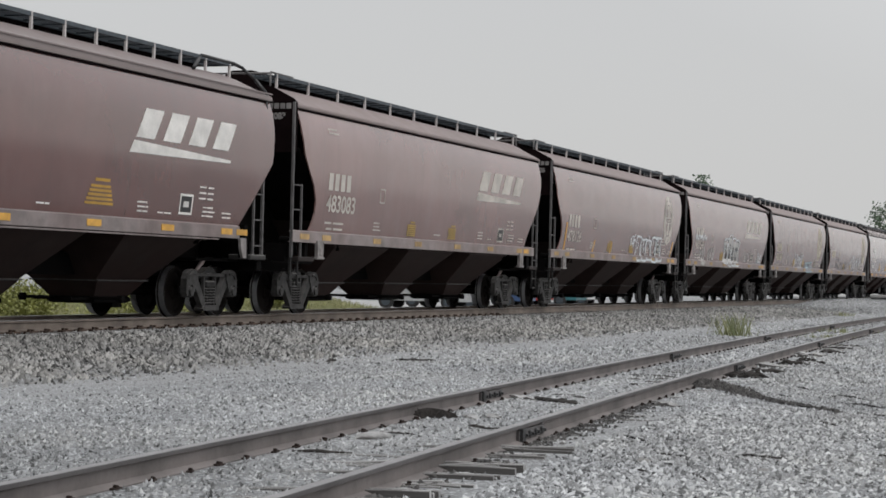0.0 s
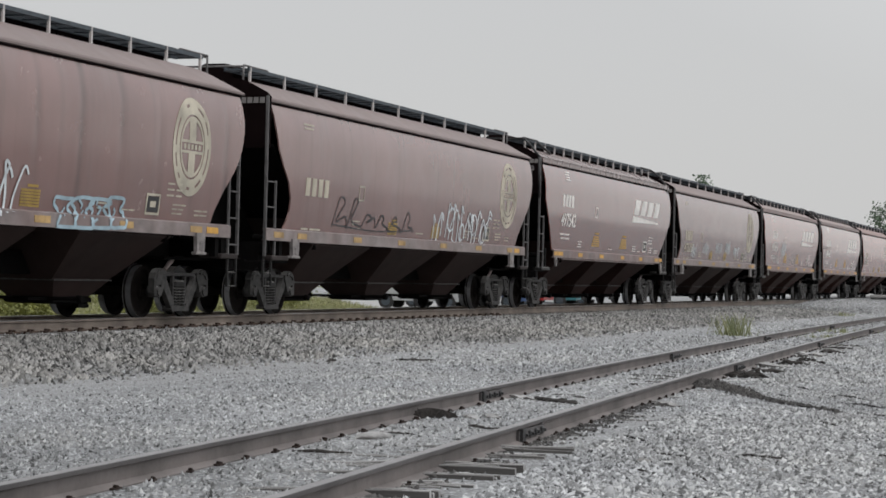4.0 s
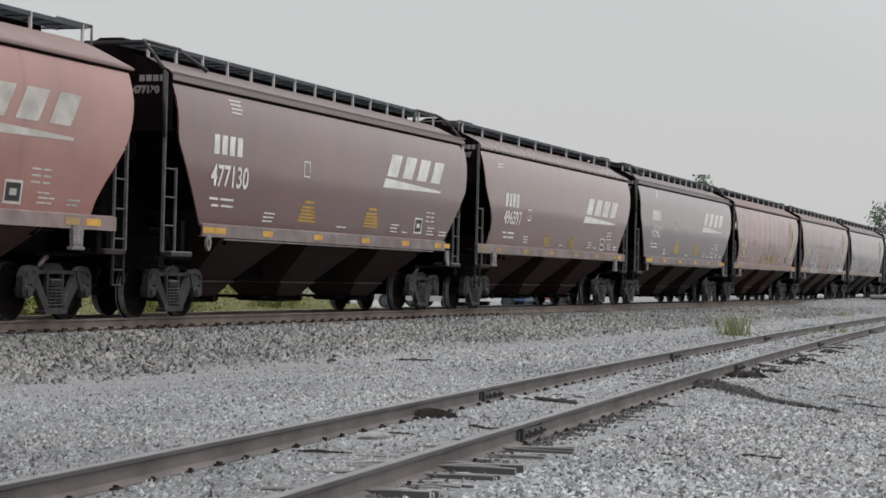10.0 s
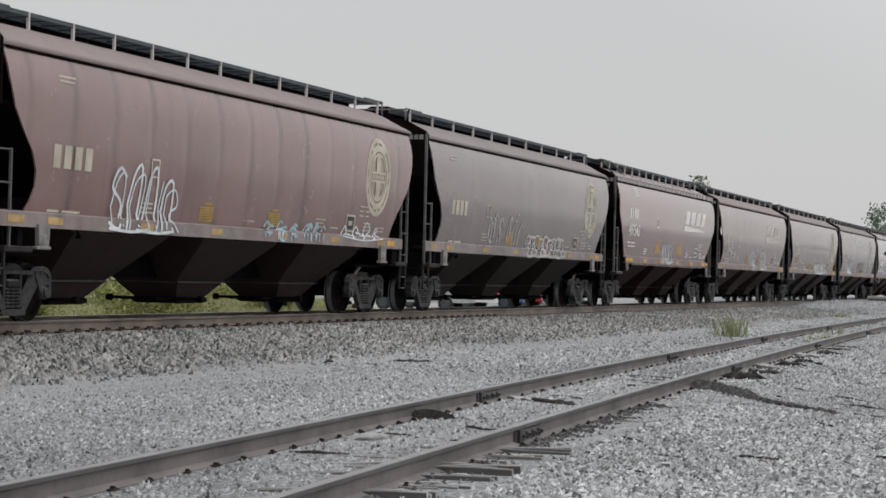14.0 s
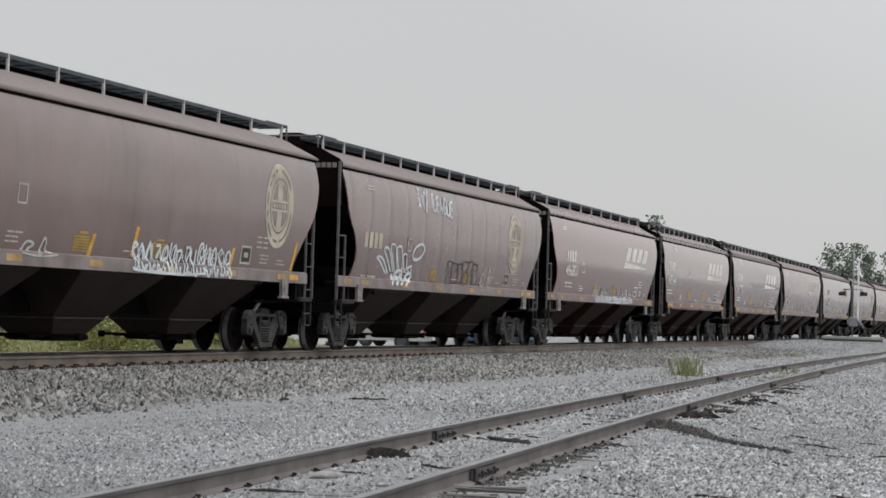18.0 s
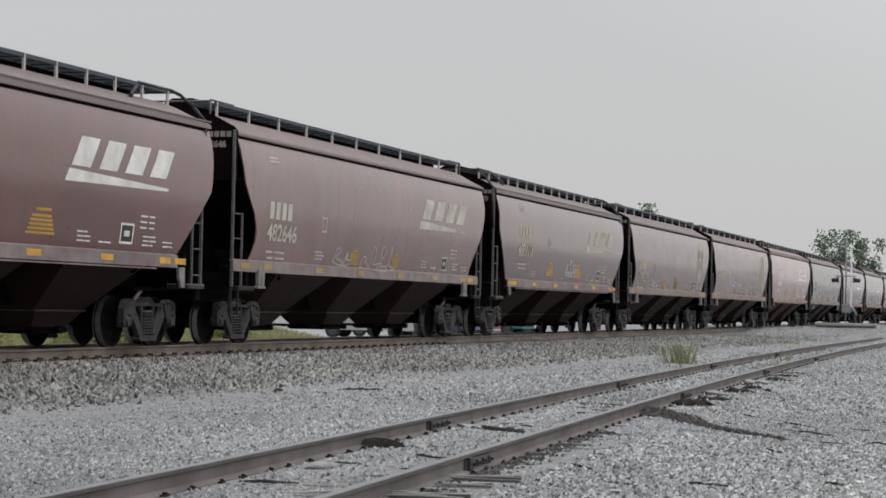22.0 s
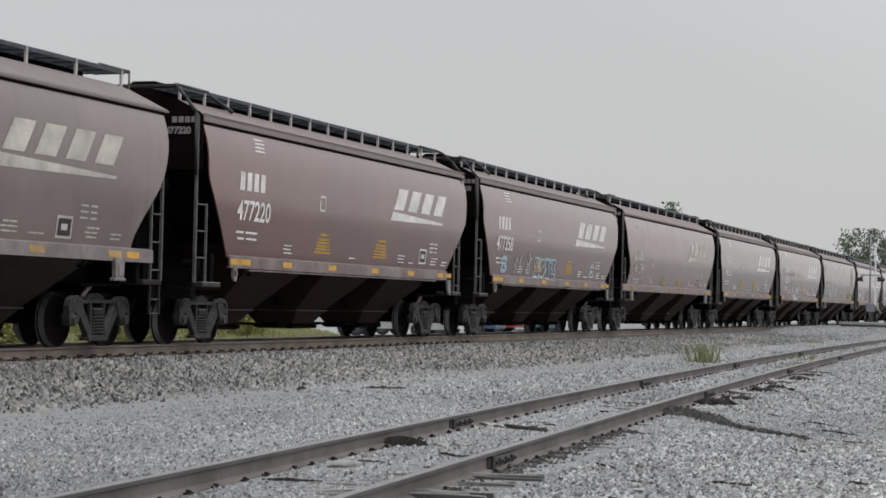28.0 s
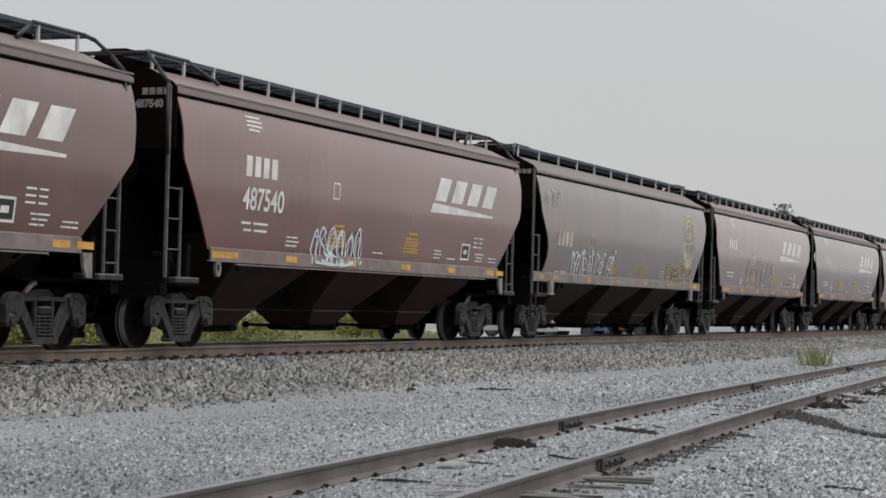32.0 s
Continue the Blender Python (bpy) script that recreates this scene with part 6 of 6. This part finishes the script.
scrawl(c, h, 13.2, 16.2, 1.6, 2.2, SPRAY_OLIVE, 85, 0.06, 4, bold=True)
scrawl(c, h, 1.2, 2.4, 3.3, 3.8, SPRAY_GREY, 86, 0.06, 2)
c, h = add_car(667.19, 684.7, 'straight', '', BROWN, 'wedge', False, WHITE, label='brown covered hopper with white graffiti scrawl', wear=0.45)
scrawl(c, h, 5.6, 10.6, 1.66, 2.7, SPRAY_GREY, 87, 0.06, 6)
c, h = add_car(684.7, 702.7, 'straight', '', DARK, 'wedge', False, WHITE, label='dark brown covered hopper with white wedge badge', wear=0.45)
c, h = add_car(702.7, 720.7, 'curved', '', BROWN, 'wedge', False, FADED, label='brown covered hopper with faded wedge badge', wear=1.0)
c, h = add_car(720.7, 738.7, 'straight', '', RED_BROWN, 'wedge', False, WHITE, label='red-brown covered hopper with white wedge badge', wear=0.45)
c, h = add_car(738.7, 756.7, 'curved', '', BROWN, 'disc', False, CREAM, label='brown covered hopper with cream ring badge', wear=1.0)


# ---- behind the train: trees, parked cars, crossing ----
def tree(x, y, height, spread, seed, z=-0.7):
    r = random.Random(seed)
    t = thing("tree", "dark green broadleaf tree with a ragged crown", "tree", "trees beyond the track", at=pose(x, y, z))
    g = Geo()
    base = height * 0.32
    g.tube((0, 0, -0.1), (0.1, 0, base), 0.024 * height, 9, 0.016 * height)
    tips = []
    for k in range(9):
        a = k * 2.4 + r.uniform(-0.4, 0.4)
        ln = spread * r.uniform(0.35, 0.95)
        st = base * r.uniform(0.75, 1.0)
        tip = (ln * math.cos(a), ln * math.sin(a), height * r.uniform(0.55, 0.95))
        mid = (tip[0] * 0.45, tip[1] * 0.45, st + (tip[2] - st) * 0.6)
        g.tube((0.08, 0, st), mid, 0.010 * height, 6, 0.006 * height).tube(mid, tip, 0.006 * height, 5, 0.002 * height)
        tips += [tip, mid]
    part("trunk", g, BARK, t)
    n = 2900
    rr = np.random.default_rng(seed)
    cl = np.array(tips + [(0, 0, height * 0.93)])
    c = cl[rr.integers(0, len(cl), n)]
    p = c + rr.normal(0, 1, (n, 3)) * np.array([spread * 0.14, spread * 0.14, height * 0.05])
    p[:, 2] = np.clip(p[:, 2], base * 0.9, height)
    u, w = rr.normal(0, 1, (n, 3)), rr.normal(0, 1, (n, 3))
    u /= np.linalg.norm(u, axis=1)[:, None]
    w = np.cross(u, w)
    w /= np.linalg.norm(w, axis=1)[:, None]
    s = rr.uniform(0.07, 0.16, (n, 1)) * height / 9
    v = np.stack([p - u * s, p + w * s * 0.7, p + u * s, p - w * s * 0.7], 1).reshape(-1, 3)
    f = np.arange(4 * n).reshape(n, 4)
    ob = new("crown", fast_mesh("crown", v, f, LEAF))
    ob.parent = t
    return t


for i, (x, y, hh, sp) in enumerate(((229, 25.2, 11.1, 3.1), (231, 22.2, 10.2, 2.7), (158, 32.3, 10.1, 2.2))):
    tree(x, y, hh, sp, 100 + i)


def tuft(name, x, y, z, n, height, spread, mat, label, seed, kind="stuff"):
    """A clump of upright blades as one mesh."""
    r = np.random.default_rng(seed)
    b = np.stack([r.normal(0, spread * 0.4, n), r.normal(0, spread * 0.4, n), np.zeros(n)], 1)
    lean = np.stack([r.normal(0, 0.35, n), r.normal(0, 0.35, n), np.ones(n)], 1) * (height * r.uniform(0.35, 1.0, n))[:, None]
    side = np.stack([r.normal(0, 1, n), r.normal(0, 1, n), np.zeros(n)], 1)
    side /= np.linalg.norm(side, axis=1)[:, None]
    w = 0.0075 * r.uniform(0.6, 1.6, n)[:, None]
    mid = b + lean * 0.55 + np.stack([lean[:, 0] * 0.0, lean[:, 1] * 0.0, lean[:, 2] * 0.05], 1)
    v = np.stack([b - side * w, b + side * w, mid + side * w, b + lean, mid - side * w], 1).reshape(-1, 3)
    f = np.concatenate([np.stack([5 * np.arange(n) + k for k in q], 1) for q in ((0, 1, 2), (0, 2, 4), (4, 2, 3))])
    ob = new(name, fast_mesh(name, v, f, mat))
    ob.matrix_basis = pose(x, y, z)
    return tagged(ob, label, "weeds", kind=kind)


tuft("weed_clump", 48.5, 9.06, GZ - 0.01, 170, 0.66, 0.56, WEED, "yellow-green clump of tall weeds in the gravel", 3)
tuft("weed_clump", 84.0, 11.0, GZ - 0.01, 60, 0.22, 0.5, WEED, "small clump of dry weeds in the gravel", 4)
tuft("weed_clump", 55.0, 7.2, GZ - 0.01, 120, 0.18, 1.2, WEED, "low weeds between the siding's rails", 6)
tuft("weed_clump", 49.0, 6.9, GZ - 0.01, 90, 0.15, 0.9, WEED, "low weeds between the siding's rails", 7)


def verge(seed, n):
    r = np.random.default_rng(seed)
    x = r.uniform(24, 100, n)
    y = r.uniform(21.6, 44, n)
    keep = x < verge_end(y)
    x, y = x[keep], y[keep]
    n = len(x)
    z = np.full(n, -0.66)
    hgt = r.uniform(0.08, 0.30, n)
    side = np.stack([r.normal(0, 1, n), r.normal(0, 1, n), np.zeros(n)], 1)
    side /= np.linalg.norm(side, axis=1)[:, None]
    b = np.stack([x, y, z], 1)
    tip = b + np.stack([r.normal(0, 0.08, n), r.normal(0, 0.08, n), hgt], 1)
    w = 0.035
    v = np.stack([b - side * w, b + side * w, tip], 1).reshape(-1, 3)
    ob = new("grass", fast_mesh("grass", v, np.arange(3 * n).reshape(n, 3), GRASS))
    tagged(ob, "rough yellow-green grass behind the main line", "grass", kind="stuff")


verge(8, 60000)


def bush(x, y, z, w, hgt, seed):
    t = thing("bush", "yellow-green bush in the grass verge", "bush", "bushes in the verge", at=pose(x, y, z))
    r = np.random.default_rng(seed)
    n = 6000
    p = r.normal(0, 1, (n, 3)) * np.array([w * 0.3, w * 0.3, hgt * 0.22]) + np.array([0, 0, hgt * 0.46])
    p[:, 2] = np.clip(p[:, 2], 0.02, hgt)
    u = r.normal(0, 1, (n, 3))
    u /= np.linalg.norm(u, axis=1)[:, None]
    k = np.cross(u, r.normal(0, 1, (n, 3)))
    k /= np.linalg.norm(k, axis=1)[:, None]
    s = r.uniform(0.028, 0.065, (n, 1))
    v = np.stack([p - u * s, p + k * s * 0.6, p + u * s, p - k * s * 0.6], 1).reshape(-1, 3)
    ob = new("foliage", fast_mesh("foliage", v, np.arange(4 * n).reshape(n, 4), BUSH_LEAF))
    ob.parent = t
    g = Geo()
    for i in range(5):
        a = i * 1.3
        g.tube((0, 0, -0.05), (0.3 * w * math.cos(a), 0.3 * w * math.sin(a), hgt * 0.7), 0.02, 5, 0.008)
    part("stem", g, BARK, t)


for i, (x, y, w, hh) in enumerate(((48.9, 25.1, 2.7, 1.5), (70, 38, 3.0, 1.4), (88, 41, 3.0, 1.2), (40.2, 26.3, 2.2, 1.15), (68.6, 30.2, 1.9, 1.45), (45.2, 27.2, 1.6, 1.15))):
    bush(x, y, -0.66, w, hh, 40 + i)


def parked_car(x, y, rz, body_mat, label, tall=False):
    t = thing("parked_car", label, "car", "parked cars", at=pose(x, y, -0.6, 0, 0, rz))
    hb, hr = (0.95, 1.75) if tall else (0.86, 1.45)
    low = [(-2.2, 0.35), (2.2, 0.35), (2.28, 0.6), (2.1, 0.78), (1.1, hb), (-1.9, hb), (-2.25, 0.8)]
    g = Geo()
    g.ring([[(px, yy, pz) for px, pz in low] for yy in (-0.88, -0.82, 0.82, 0.88)], True, False, True)
    part("body", g, body_mat, t)
    cab = [(1.05, hb), (0.35, hr - 0.06), (0.1, hr), (-1.3, hr), (-1.9, hb)]
    part("cabin", Geo().ring([[(px, yy * (1 - 0.12 * (pz > hb)), pz) for px, pz in cab] for yy in (-0.80, 0.80)], True, False, True), GLASS, t, "dark glazed cabin")
    part("roof", Geo().box(-1.35, 0.2, -0.68, 0.68, hr - 0.02, hr + 0.03, 0.02), body_mat, t)
    for wx in (-1.35, 1.38):
        for wy in (-0.84, 0.84):
            w = part("wheel", Geo().tube((wx, wy - 0.1, 0.32), (wx, wy + 0.1, 0.32), 0.32, 16), RUBBER, t)
            part("hubcap", Geo().tube((wx, wy - 0.115 if wy < 0 else wy + 0.09, 0.32), (wx, wy - 0.09 if wy < 0 else wy + 0.115, 0.32), 0.2, 10), GALV, w)
    for yy in (-0.6, 0.6):
        part("headlight", Geo().box(2.16, 2.27, yy - 0.18, yy + 0.18, 0.6, 0.72, 0.02), GALV, t)
        part("taillight", Geo().box(-2.27, -2.17, yy - 0.16, yy + 0.16, 0.68, 0.84, 0.02), RED, t)


WHITE_CAR = simple("white_car_paint", (0.72, 0.73, 0.74), 0.25, 0, 0.05, 2, 20, 0.0)
BLUE_CAR = simple("blue_car_paint", (0.06, 0.10, 0.20), 0.25, 0, 0.1, 2, 20, 0.0)
SILVER_CAR = simple("silver_car_paint", (0.45, 0.46, 0.47), 0.3, 0.5, 0.05, 2, 20, 0.0)
RED_CAR = simple("red_car_paint", (0.30, 0.03, 0.03), 0.25, 0, 0.1, 2, 20, 0.0)
TEAL_CAR = simple("teal_car_paint", (0.05, 0.16, 0.18), 0.25, 0, 0.1, 2, 20, 0.0)
for x, y, rz, m, lb, tl in ((79.5, 28.2, 94, SILVER_CAR, "silver parked saloon on the lot", False), (84.0, 28.6, 88, WHITE_CAR, "white parked hatchback on the lot", True),
                            (88.2, 28.2, 91, BLUE_CAR, "dark blue parked saloon on the lot", False), (93.4, 28.8, 90, RED_CAR, "red parked saloon on the lot", False),
                            (98.2, 28.4, 87, TEAL_CAR, "teal parked saloon on the lot", False), (102.8, 28.6, 92, WHITE_CAR, "white parked van-like car on the lot", True),
                            (110, 48.6, 8, WHITE_CAR, "white parked hatchback on the lot", True), (128, 50, 0, SILVER_CAR, "silver parked saloon on the lot", False)):
    parked_car(x, y, rz, m, lb, tl)

# level crossing and its signal
road = Geo()
rr = []
for y in (-60, 4, 6, 8, 11, 14, 15.9):
    rr.append([(x, y, ground_z(x, y) + 0.018) for x in (103, 110, 120)])
road.ring(rr, False, False)
solid("road", road, GROUND, "gravel-covered road over the level crossing", "road", kind="structure")
pad = thing("crossing_panel", "dark timber crossing panels between the rails", "crossing panel", kind="structure")
for k in range(3):
    part("panel", Geo().box(109.6 + 2.5 * k, 112.05 + 2.5 * k, YC - 0.66, YC + 0.66, -0.19, -0.02, 0.015), TIE_DARK, pad)
    part("panel", Geo().box(109.6 + 2.5 * k, 112.05 + 2.5 * k, YC - 1.45, YC - 0.85, -0.19, -0.02, 0.015), TIE_DARK, pad)

sg = thing("crossing_signal", "grey level-crossing signal mast with a raised gate arm", "crossing signal", at=pose(122.3, 12.7, -0.04))
part("mast", Geo().tube((0, 0, 0), (0, 0, 5.7), 0.048, 10).tube((0, 0, 0), (0, 0, 0.25), 0.16, 10), SIGNAL, sg)
part("gate_box", Geo().box(-0.2, 0.2, -0.3, 0.22, 0.95, 1.5, 0.04).tube((0, -0.32, 1.2), (0, -0.5, 1.2), 0.17, 10), SIGNAL, sg)
part("counterweight", Geo().prism([(-0.52, 1.2), (-0.44, 1.3), (-0.60, 0.85), (-0.72, 0.9)], -0.05, 0.05, 'yz'), SIGNAL, sg)
part("gate_arm", Geo().box(-0.03, 0.03, -0.36, -0.26, 1.2, 4.9, 0.01), WHITE_CAR, sg, "white gate arm standing upright")
part("light_bar", Geo().tube((0, -0.6, 3.2), (0, 0.6, 3.2), 0.04, 6), SIGNAL, sg)
for s in (-1, 1):
    lamp = part("lamp_plate", Geo().tube((0, s * 0.44, 2.95), (0, s * 0.48, 2.95), 0.19, 14), BLACK, sg, "black round lamp backing")
    part("hood", Geo().tube((0, s * 0.48, 2.97), (0, s * 0.86, 2.92), 0.15, 10, 0.11), BLACK, lamp)
    part("lens", Geo().tube((0, s * 0.86, 2.92), (0, s * 0.865, 2.92), 0.09, 10), RED, lamp)
kerb = Geo().box(121.2, 121.8, 10.75, 14.4, -0.30, 0.02, 0.03).box(121.1, 121.9, 10.75, 14.4, 0.12, 0.30, 0.03).box(121.4, 121.6, 10.8, 14.35, 0.0, 0.14)
solid("concrete_barrier", kerb, CONCRETE, "long low concrete kerb at the foot of the crossing signal", "kerb")

# ---- debris on the yard ----
def lump(name, x, y, z, lx, ly, lz, rz, mat, label, category, seed, planks=0):
    """A broken, rounded piece: a noisy swept block, or splintered boards."""
    r = random.Random(seed)
    g = Geo()
    if planks:
        for k in range(planks):
            long = lx * (r.uniform(0.55, 1.0) if planks > 1 else 1.0)
            off, turn = r.uniform(-0.5, 0.5) * (lx - long), r.uniform(-0.12, 0.12)
            yy = (k / max(1, planks - 1) - 0.5) * ly
            h = lz * r.uniform(0.45, 1.0)
            rows = []
            for i in range(9):
                u = i / 8 - 0.5
                wv = ly / planks * (0.6 - 0.35 * abs(2 * u) ** 3) * r.uniform(0.55, 1.15)
                hh = h * (1 - 0.6 * abs(2 * u) ** 4) * r.uniform(0.55, 1.15)
                xx, yc = off + u * long, yy + turn * u * long
                rows.append([(xx, yc - wv, 0), (xx + r.uniform(-0.02, 0.02), yc - wv * 0.8, hh), (xx, yc + wv * 0.8, hh * r.uniform(0.5, 1)), (xx, yc + wv, 0)])
            g.ring(rows, True, False, True)
    else:
        rows = []
        for i in range(13):
            u = i / 12 - 0.5
            k = (1 - abs(2 * u) ** 3) ** 0.5 if abs(u) < 0.5 else 0.05
            k = max(0.06, k)
            row = []
            for j in range(7):
                t = j / 6
                a = math.pi * t
                n = 0.75 + 0.5 * noise.noise(Vector((u * lx * 3 + seed, t * 4, seed * 1.7)))
                row.append((u * lx, -math.cos(a) * ly / 2 * k * (0.8 + 0.3 * n), math.sin(a) * lz * k * n - 0.01))
            rows.append(row)
        g.ring(rows, True, True, True)
    ob = solid(name, g, mat, label, category)
    ob.matrix_basis = pose(x, y, z, 0, 0, rz)
    return ob


lump("broken_tie", 17.31, 6.1, GZ, 0.62, 0.26, 0.10, -52, TIE_DARK, "splintered dark rotten tie end in the gravel", "broken tie", 3, 5)
lump("broken_tie", 14.83, 5.65, GZ, 0.36, 0.18, 0.09, -35, TIE, "weathered grey lump of old tie in the gravel", "broken tie", 4)
lump("wood_scrap", 28.6, 10.3, GZ, 0.7, 0.12, 0.05, -60, TIE_DARK, "dark strip of wood lying on the gravel", "wood scrap", 6, 1)
lump("wood_scrap", 26.9, 11.0, GZ + 0.02, 0.35, 0.1, 0.05, 10, TIE_DARK, "small dark wood chip on the ballast edge", "wood scrap", 7, 1)


def ridge(pts, widths, height, seed, label="low black oily cinder ridge in the gravel"):
    """A ragged ridge of cinders heaped along pts, thinning out at its ends."""
    r = random.Random(seed)
    g = Geo()
    rows, n = [], 9
    path = []
    for (a, b), (wa, wb) in zip(zip(pts, pts[1:]), zip(widths, widths[1:])):
        for k in range(8):
            u = k / 8
            path.append((a[0] + (b[0] - a[0]) * u, a[1] + (b[1] - a[1]) * u, wa + (wb - wa) * u))
    path.append((*pts[-1], widths[-1]))
    for i, (x, y, w) in enumerate(path):
        q0, q1 = path[max(0, i - 1)], path[min(len(path) - 1, i + 1)]
        d = Vector((q1[0] - q0[0], q1[1] - q0[1], 0)).normalized()
        side = Vector((-d.y, d.x, 0))
        j = 0.25 * w * noise.noise(Vector((x * 2.1, y * 2.1, seed)))
        row = []
        for k in range(n):
            a = math.pi * k / (n - 1)
            rag = 1 + 0.45 * noise.noise(Vector((x * 5, y * 5, k * 0.9 + seed)))
            zz = math.sin(a) * height * (w / widths[0]) ** 0.8 * (0.7 + 0.9 * abs(noise.noise(Vector((x * 7, y * 7, k * 1.3 + seed)))))
            row.append(tuple(Vector((x, y, GZ - 0.008 + zz)) + side * (-math.cos(a) * w / 2 * rag + j)))
        rows.append(row)
    g.ring(rows, False, False)
    return solid("cinder_ridge", g, MUD, label, "cinder ridge")


RIDGE = [(24.65, 4.98), (24.35, 4.70), (23.9, 4.45), (23.0, 4.10), (21.9, 3.62), (21.3, 3.22), (20.5, 2.72)]
ridge(RIDGE, [0.36, 0.33, 0.22, 0.11, 0.055, 0.03, 0.018], 0.08, 3.3)


def place_cinders(r, n):
    """Cinders heaped along the ridge, thinning with the distance from the rail."""
    p = np.array(RIDGE)
    u = r.uniform(0, 1, n) ** 2.3 * (len(p) - 1.001)
    k = u.astype(int)
    c = p[k] + (p[k + 1] - p[k]) * (u - k)[:, None]
    w = np.interp(u, [0, 2, 4, 6], [0.13, 0.09, 0.022, 0.008])
    off = r.normal(0, 1, n)
    c = c + np.stack([-0.55 * off * w, 0.83 * off * w], 1)
    z = GZ + 0.02 + 0.085 * np.exp(-off ** 2) * w / 0.15 * r.uniform(0.3, 1.0, n)
    return np.concatenate([c, z[:, None]], 1), np.ones(n, bool)


stones("cinders", CINDER, "loose black cinders heaped into a low ridge", 2600, place_cinders, (0.009, 0.032), 31)
for i, (a, b, w) in enumerate((((24.76, 4.42), (23.0, 3.9), 0.10), ((25.4, 3.92), (24.7, 3.57), 0.10), ((23.4, 3.9), (23.1, 3.6), 0.14), ((24.13, 3.3), (22.74, 2.56), 0.12), ((16.36, 3.98), (15.77, 3.6), 0.05), ((22.4, 3.0), (21.6, 2.3), 0.07))):
    w *= 0.25
    ridge([a, ((a[0] + b[0]) / 2, (a[1] + b[1]) / 2 + 0.03), b], [w * 0.5, w, w * 0.3], 0.016, 10.0 + i, "thin streak of black cinders on the gravel")
for i, (x, y, lx, ly, lz, rz, m) in enumerate(((27.9, 5.05, 0.7, 0.24, 0.08, 75, TIE_DARK), (31.0, 5.25, 0.8, 0.24, 0.08, 80, TIE), (36.2, 5.45, 1.0, 0.3, 0.09, 78, TIE),
                                               (33.0, 4.78, 0.22, 0.14, 0.1, 10, TIE_DARK), (26.6, 6.1, 0.8, 0.14, 0.05, 60, TIE_DARK), (28.0, 6.95, 0.5, 0.16, 0.07, 30, TIE_DARK),
                                               (20.3, 5.75, 0.8, 0.12, 0.05, 62, TIE_DARK), (20.6, 6.2, 0.6, 0.10, 0.04, 55, TIE), (17.6, 5.65, 0.5, 0.2, 0.04, 40, TIE), (20.4, 4.55, 0.4, 0.10, 0.04, 70, TIE))):
    lump("wood_scrap", x, y, GZ, lx, ly, lz, rz, m, "splintered piece of rotten tie in the gravel", "wood scrap", 80 + i, 2 if ly > 0.15 else 1)
rs_ = random.Random(91)
for i in range(11):
    x = 27.6 + 1.55 * i + rs_.uniform(-0.4, 0.4)
    lump("wood_scrap", x, siding_y(x) - 1.505 - rs_.uniform(0.25, 0.55), GZ - 0.01, rs_.uniform(0.4, 0.8), rs_.uniform(0.14, 0.26), rs_.uniform(0.06, 0.10), rs_.uniform(66, 92), (TIE_DARK, TIE)[i % 3 == 2],
         "broken rotten tie end beside the siding rail", "wood scrap", 140 + i, rs_.choice((1, 2, 3)))
for i in range(14):
    x = rs_.uniform(12, 31)
    lump("wood_splinter", x, siding_y(x) - rs_.uniform(0.25, 1.2), GZ + 0.004, rs_.uniform(0.15, 0.45), rs_.uniform(0.02, 0.045), 0.026, rs_.uniform(40, 100), (TIE_DARK, TIE)[i % 2],
         "thin splinter of old tie between the siding rails", "wood splinter", 170 + i, 1)
for i in range(10):
    lump("wood_splinter", rs_.uniform(12.5, 24), rs_.uniform(1.6, 3.4), GZ + 0.004, rs_.uniform(0.2, 0.5), rs_.uniform(0.02, 0.035), 0.022, rs_.uniform(20, 70), TIE_DARK,
         "thin dark twig on the open gravel", "twig", 190 + i, 1)
rk = random.Random(77)
for i in range(9):
    lump("loose_rock", rk.uniform(9.5, 15), rk.uniform(1.9, 3.3), GZ - 0.01, rk.uniform(0.10, 0.2), rk.uniform(0.08, 0.14), rk.uniform(0.05, 0.08), rk.uniform(0, 180), (STONE_BALLAST, STONE_COARSE)[i % 2], "loose grey rock on the gravel", "rock", 120 + i)


# ---- motion ----
def motions():
    for car, mid in TRAIN:
        walk(car, [(t, pose(mid - V * t, YC, 0)) for t in (0, 8, 16, 24, 32)])
    # the wheels roll: one turn of keys serves every wheelset of the train
    sets = [o for car, _ in TRAIN for o in car.children if o.name.split(".")[0] == "wheelset"]
    walk(sets[0], [(k / 30, pose(0, 0, 0, 0, -math.degrees(V * k / 30 / 0.457))) for k in range(961)])
    for o in sets[1:]:
        o.rotation_mode = "QUATERNION"
        data = o.animation_data_create()
        data.action = sets[0].animation_data.action
        data.action_slot = sets[0].animation_data.action_slot


motions()
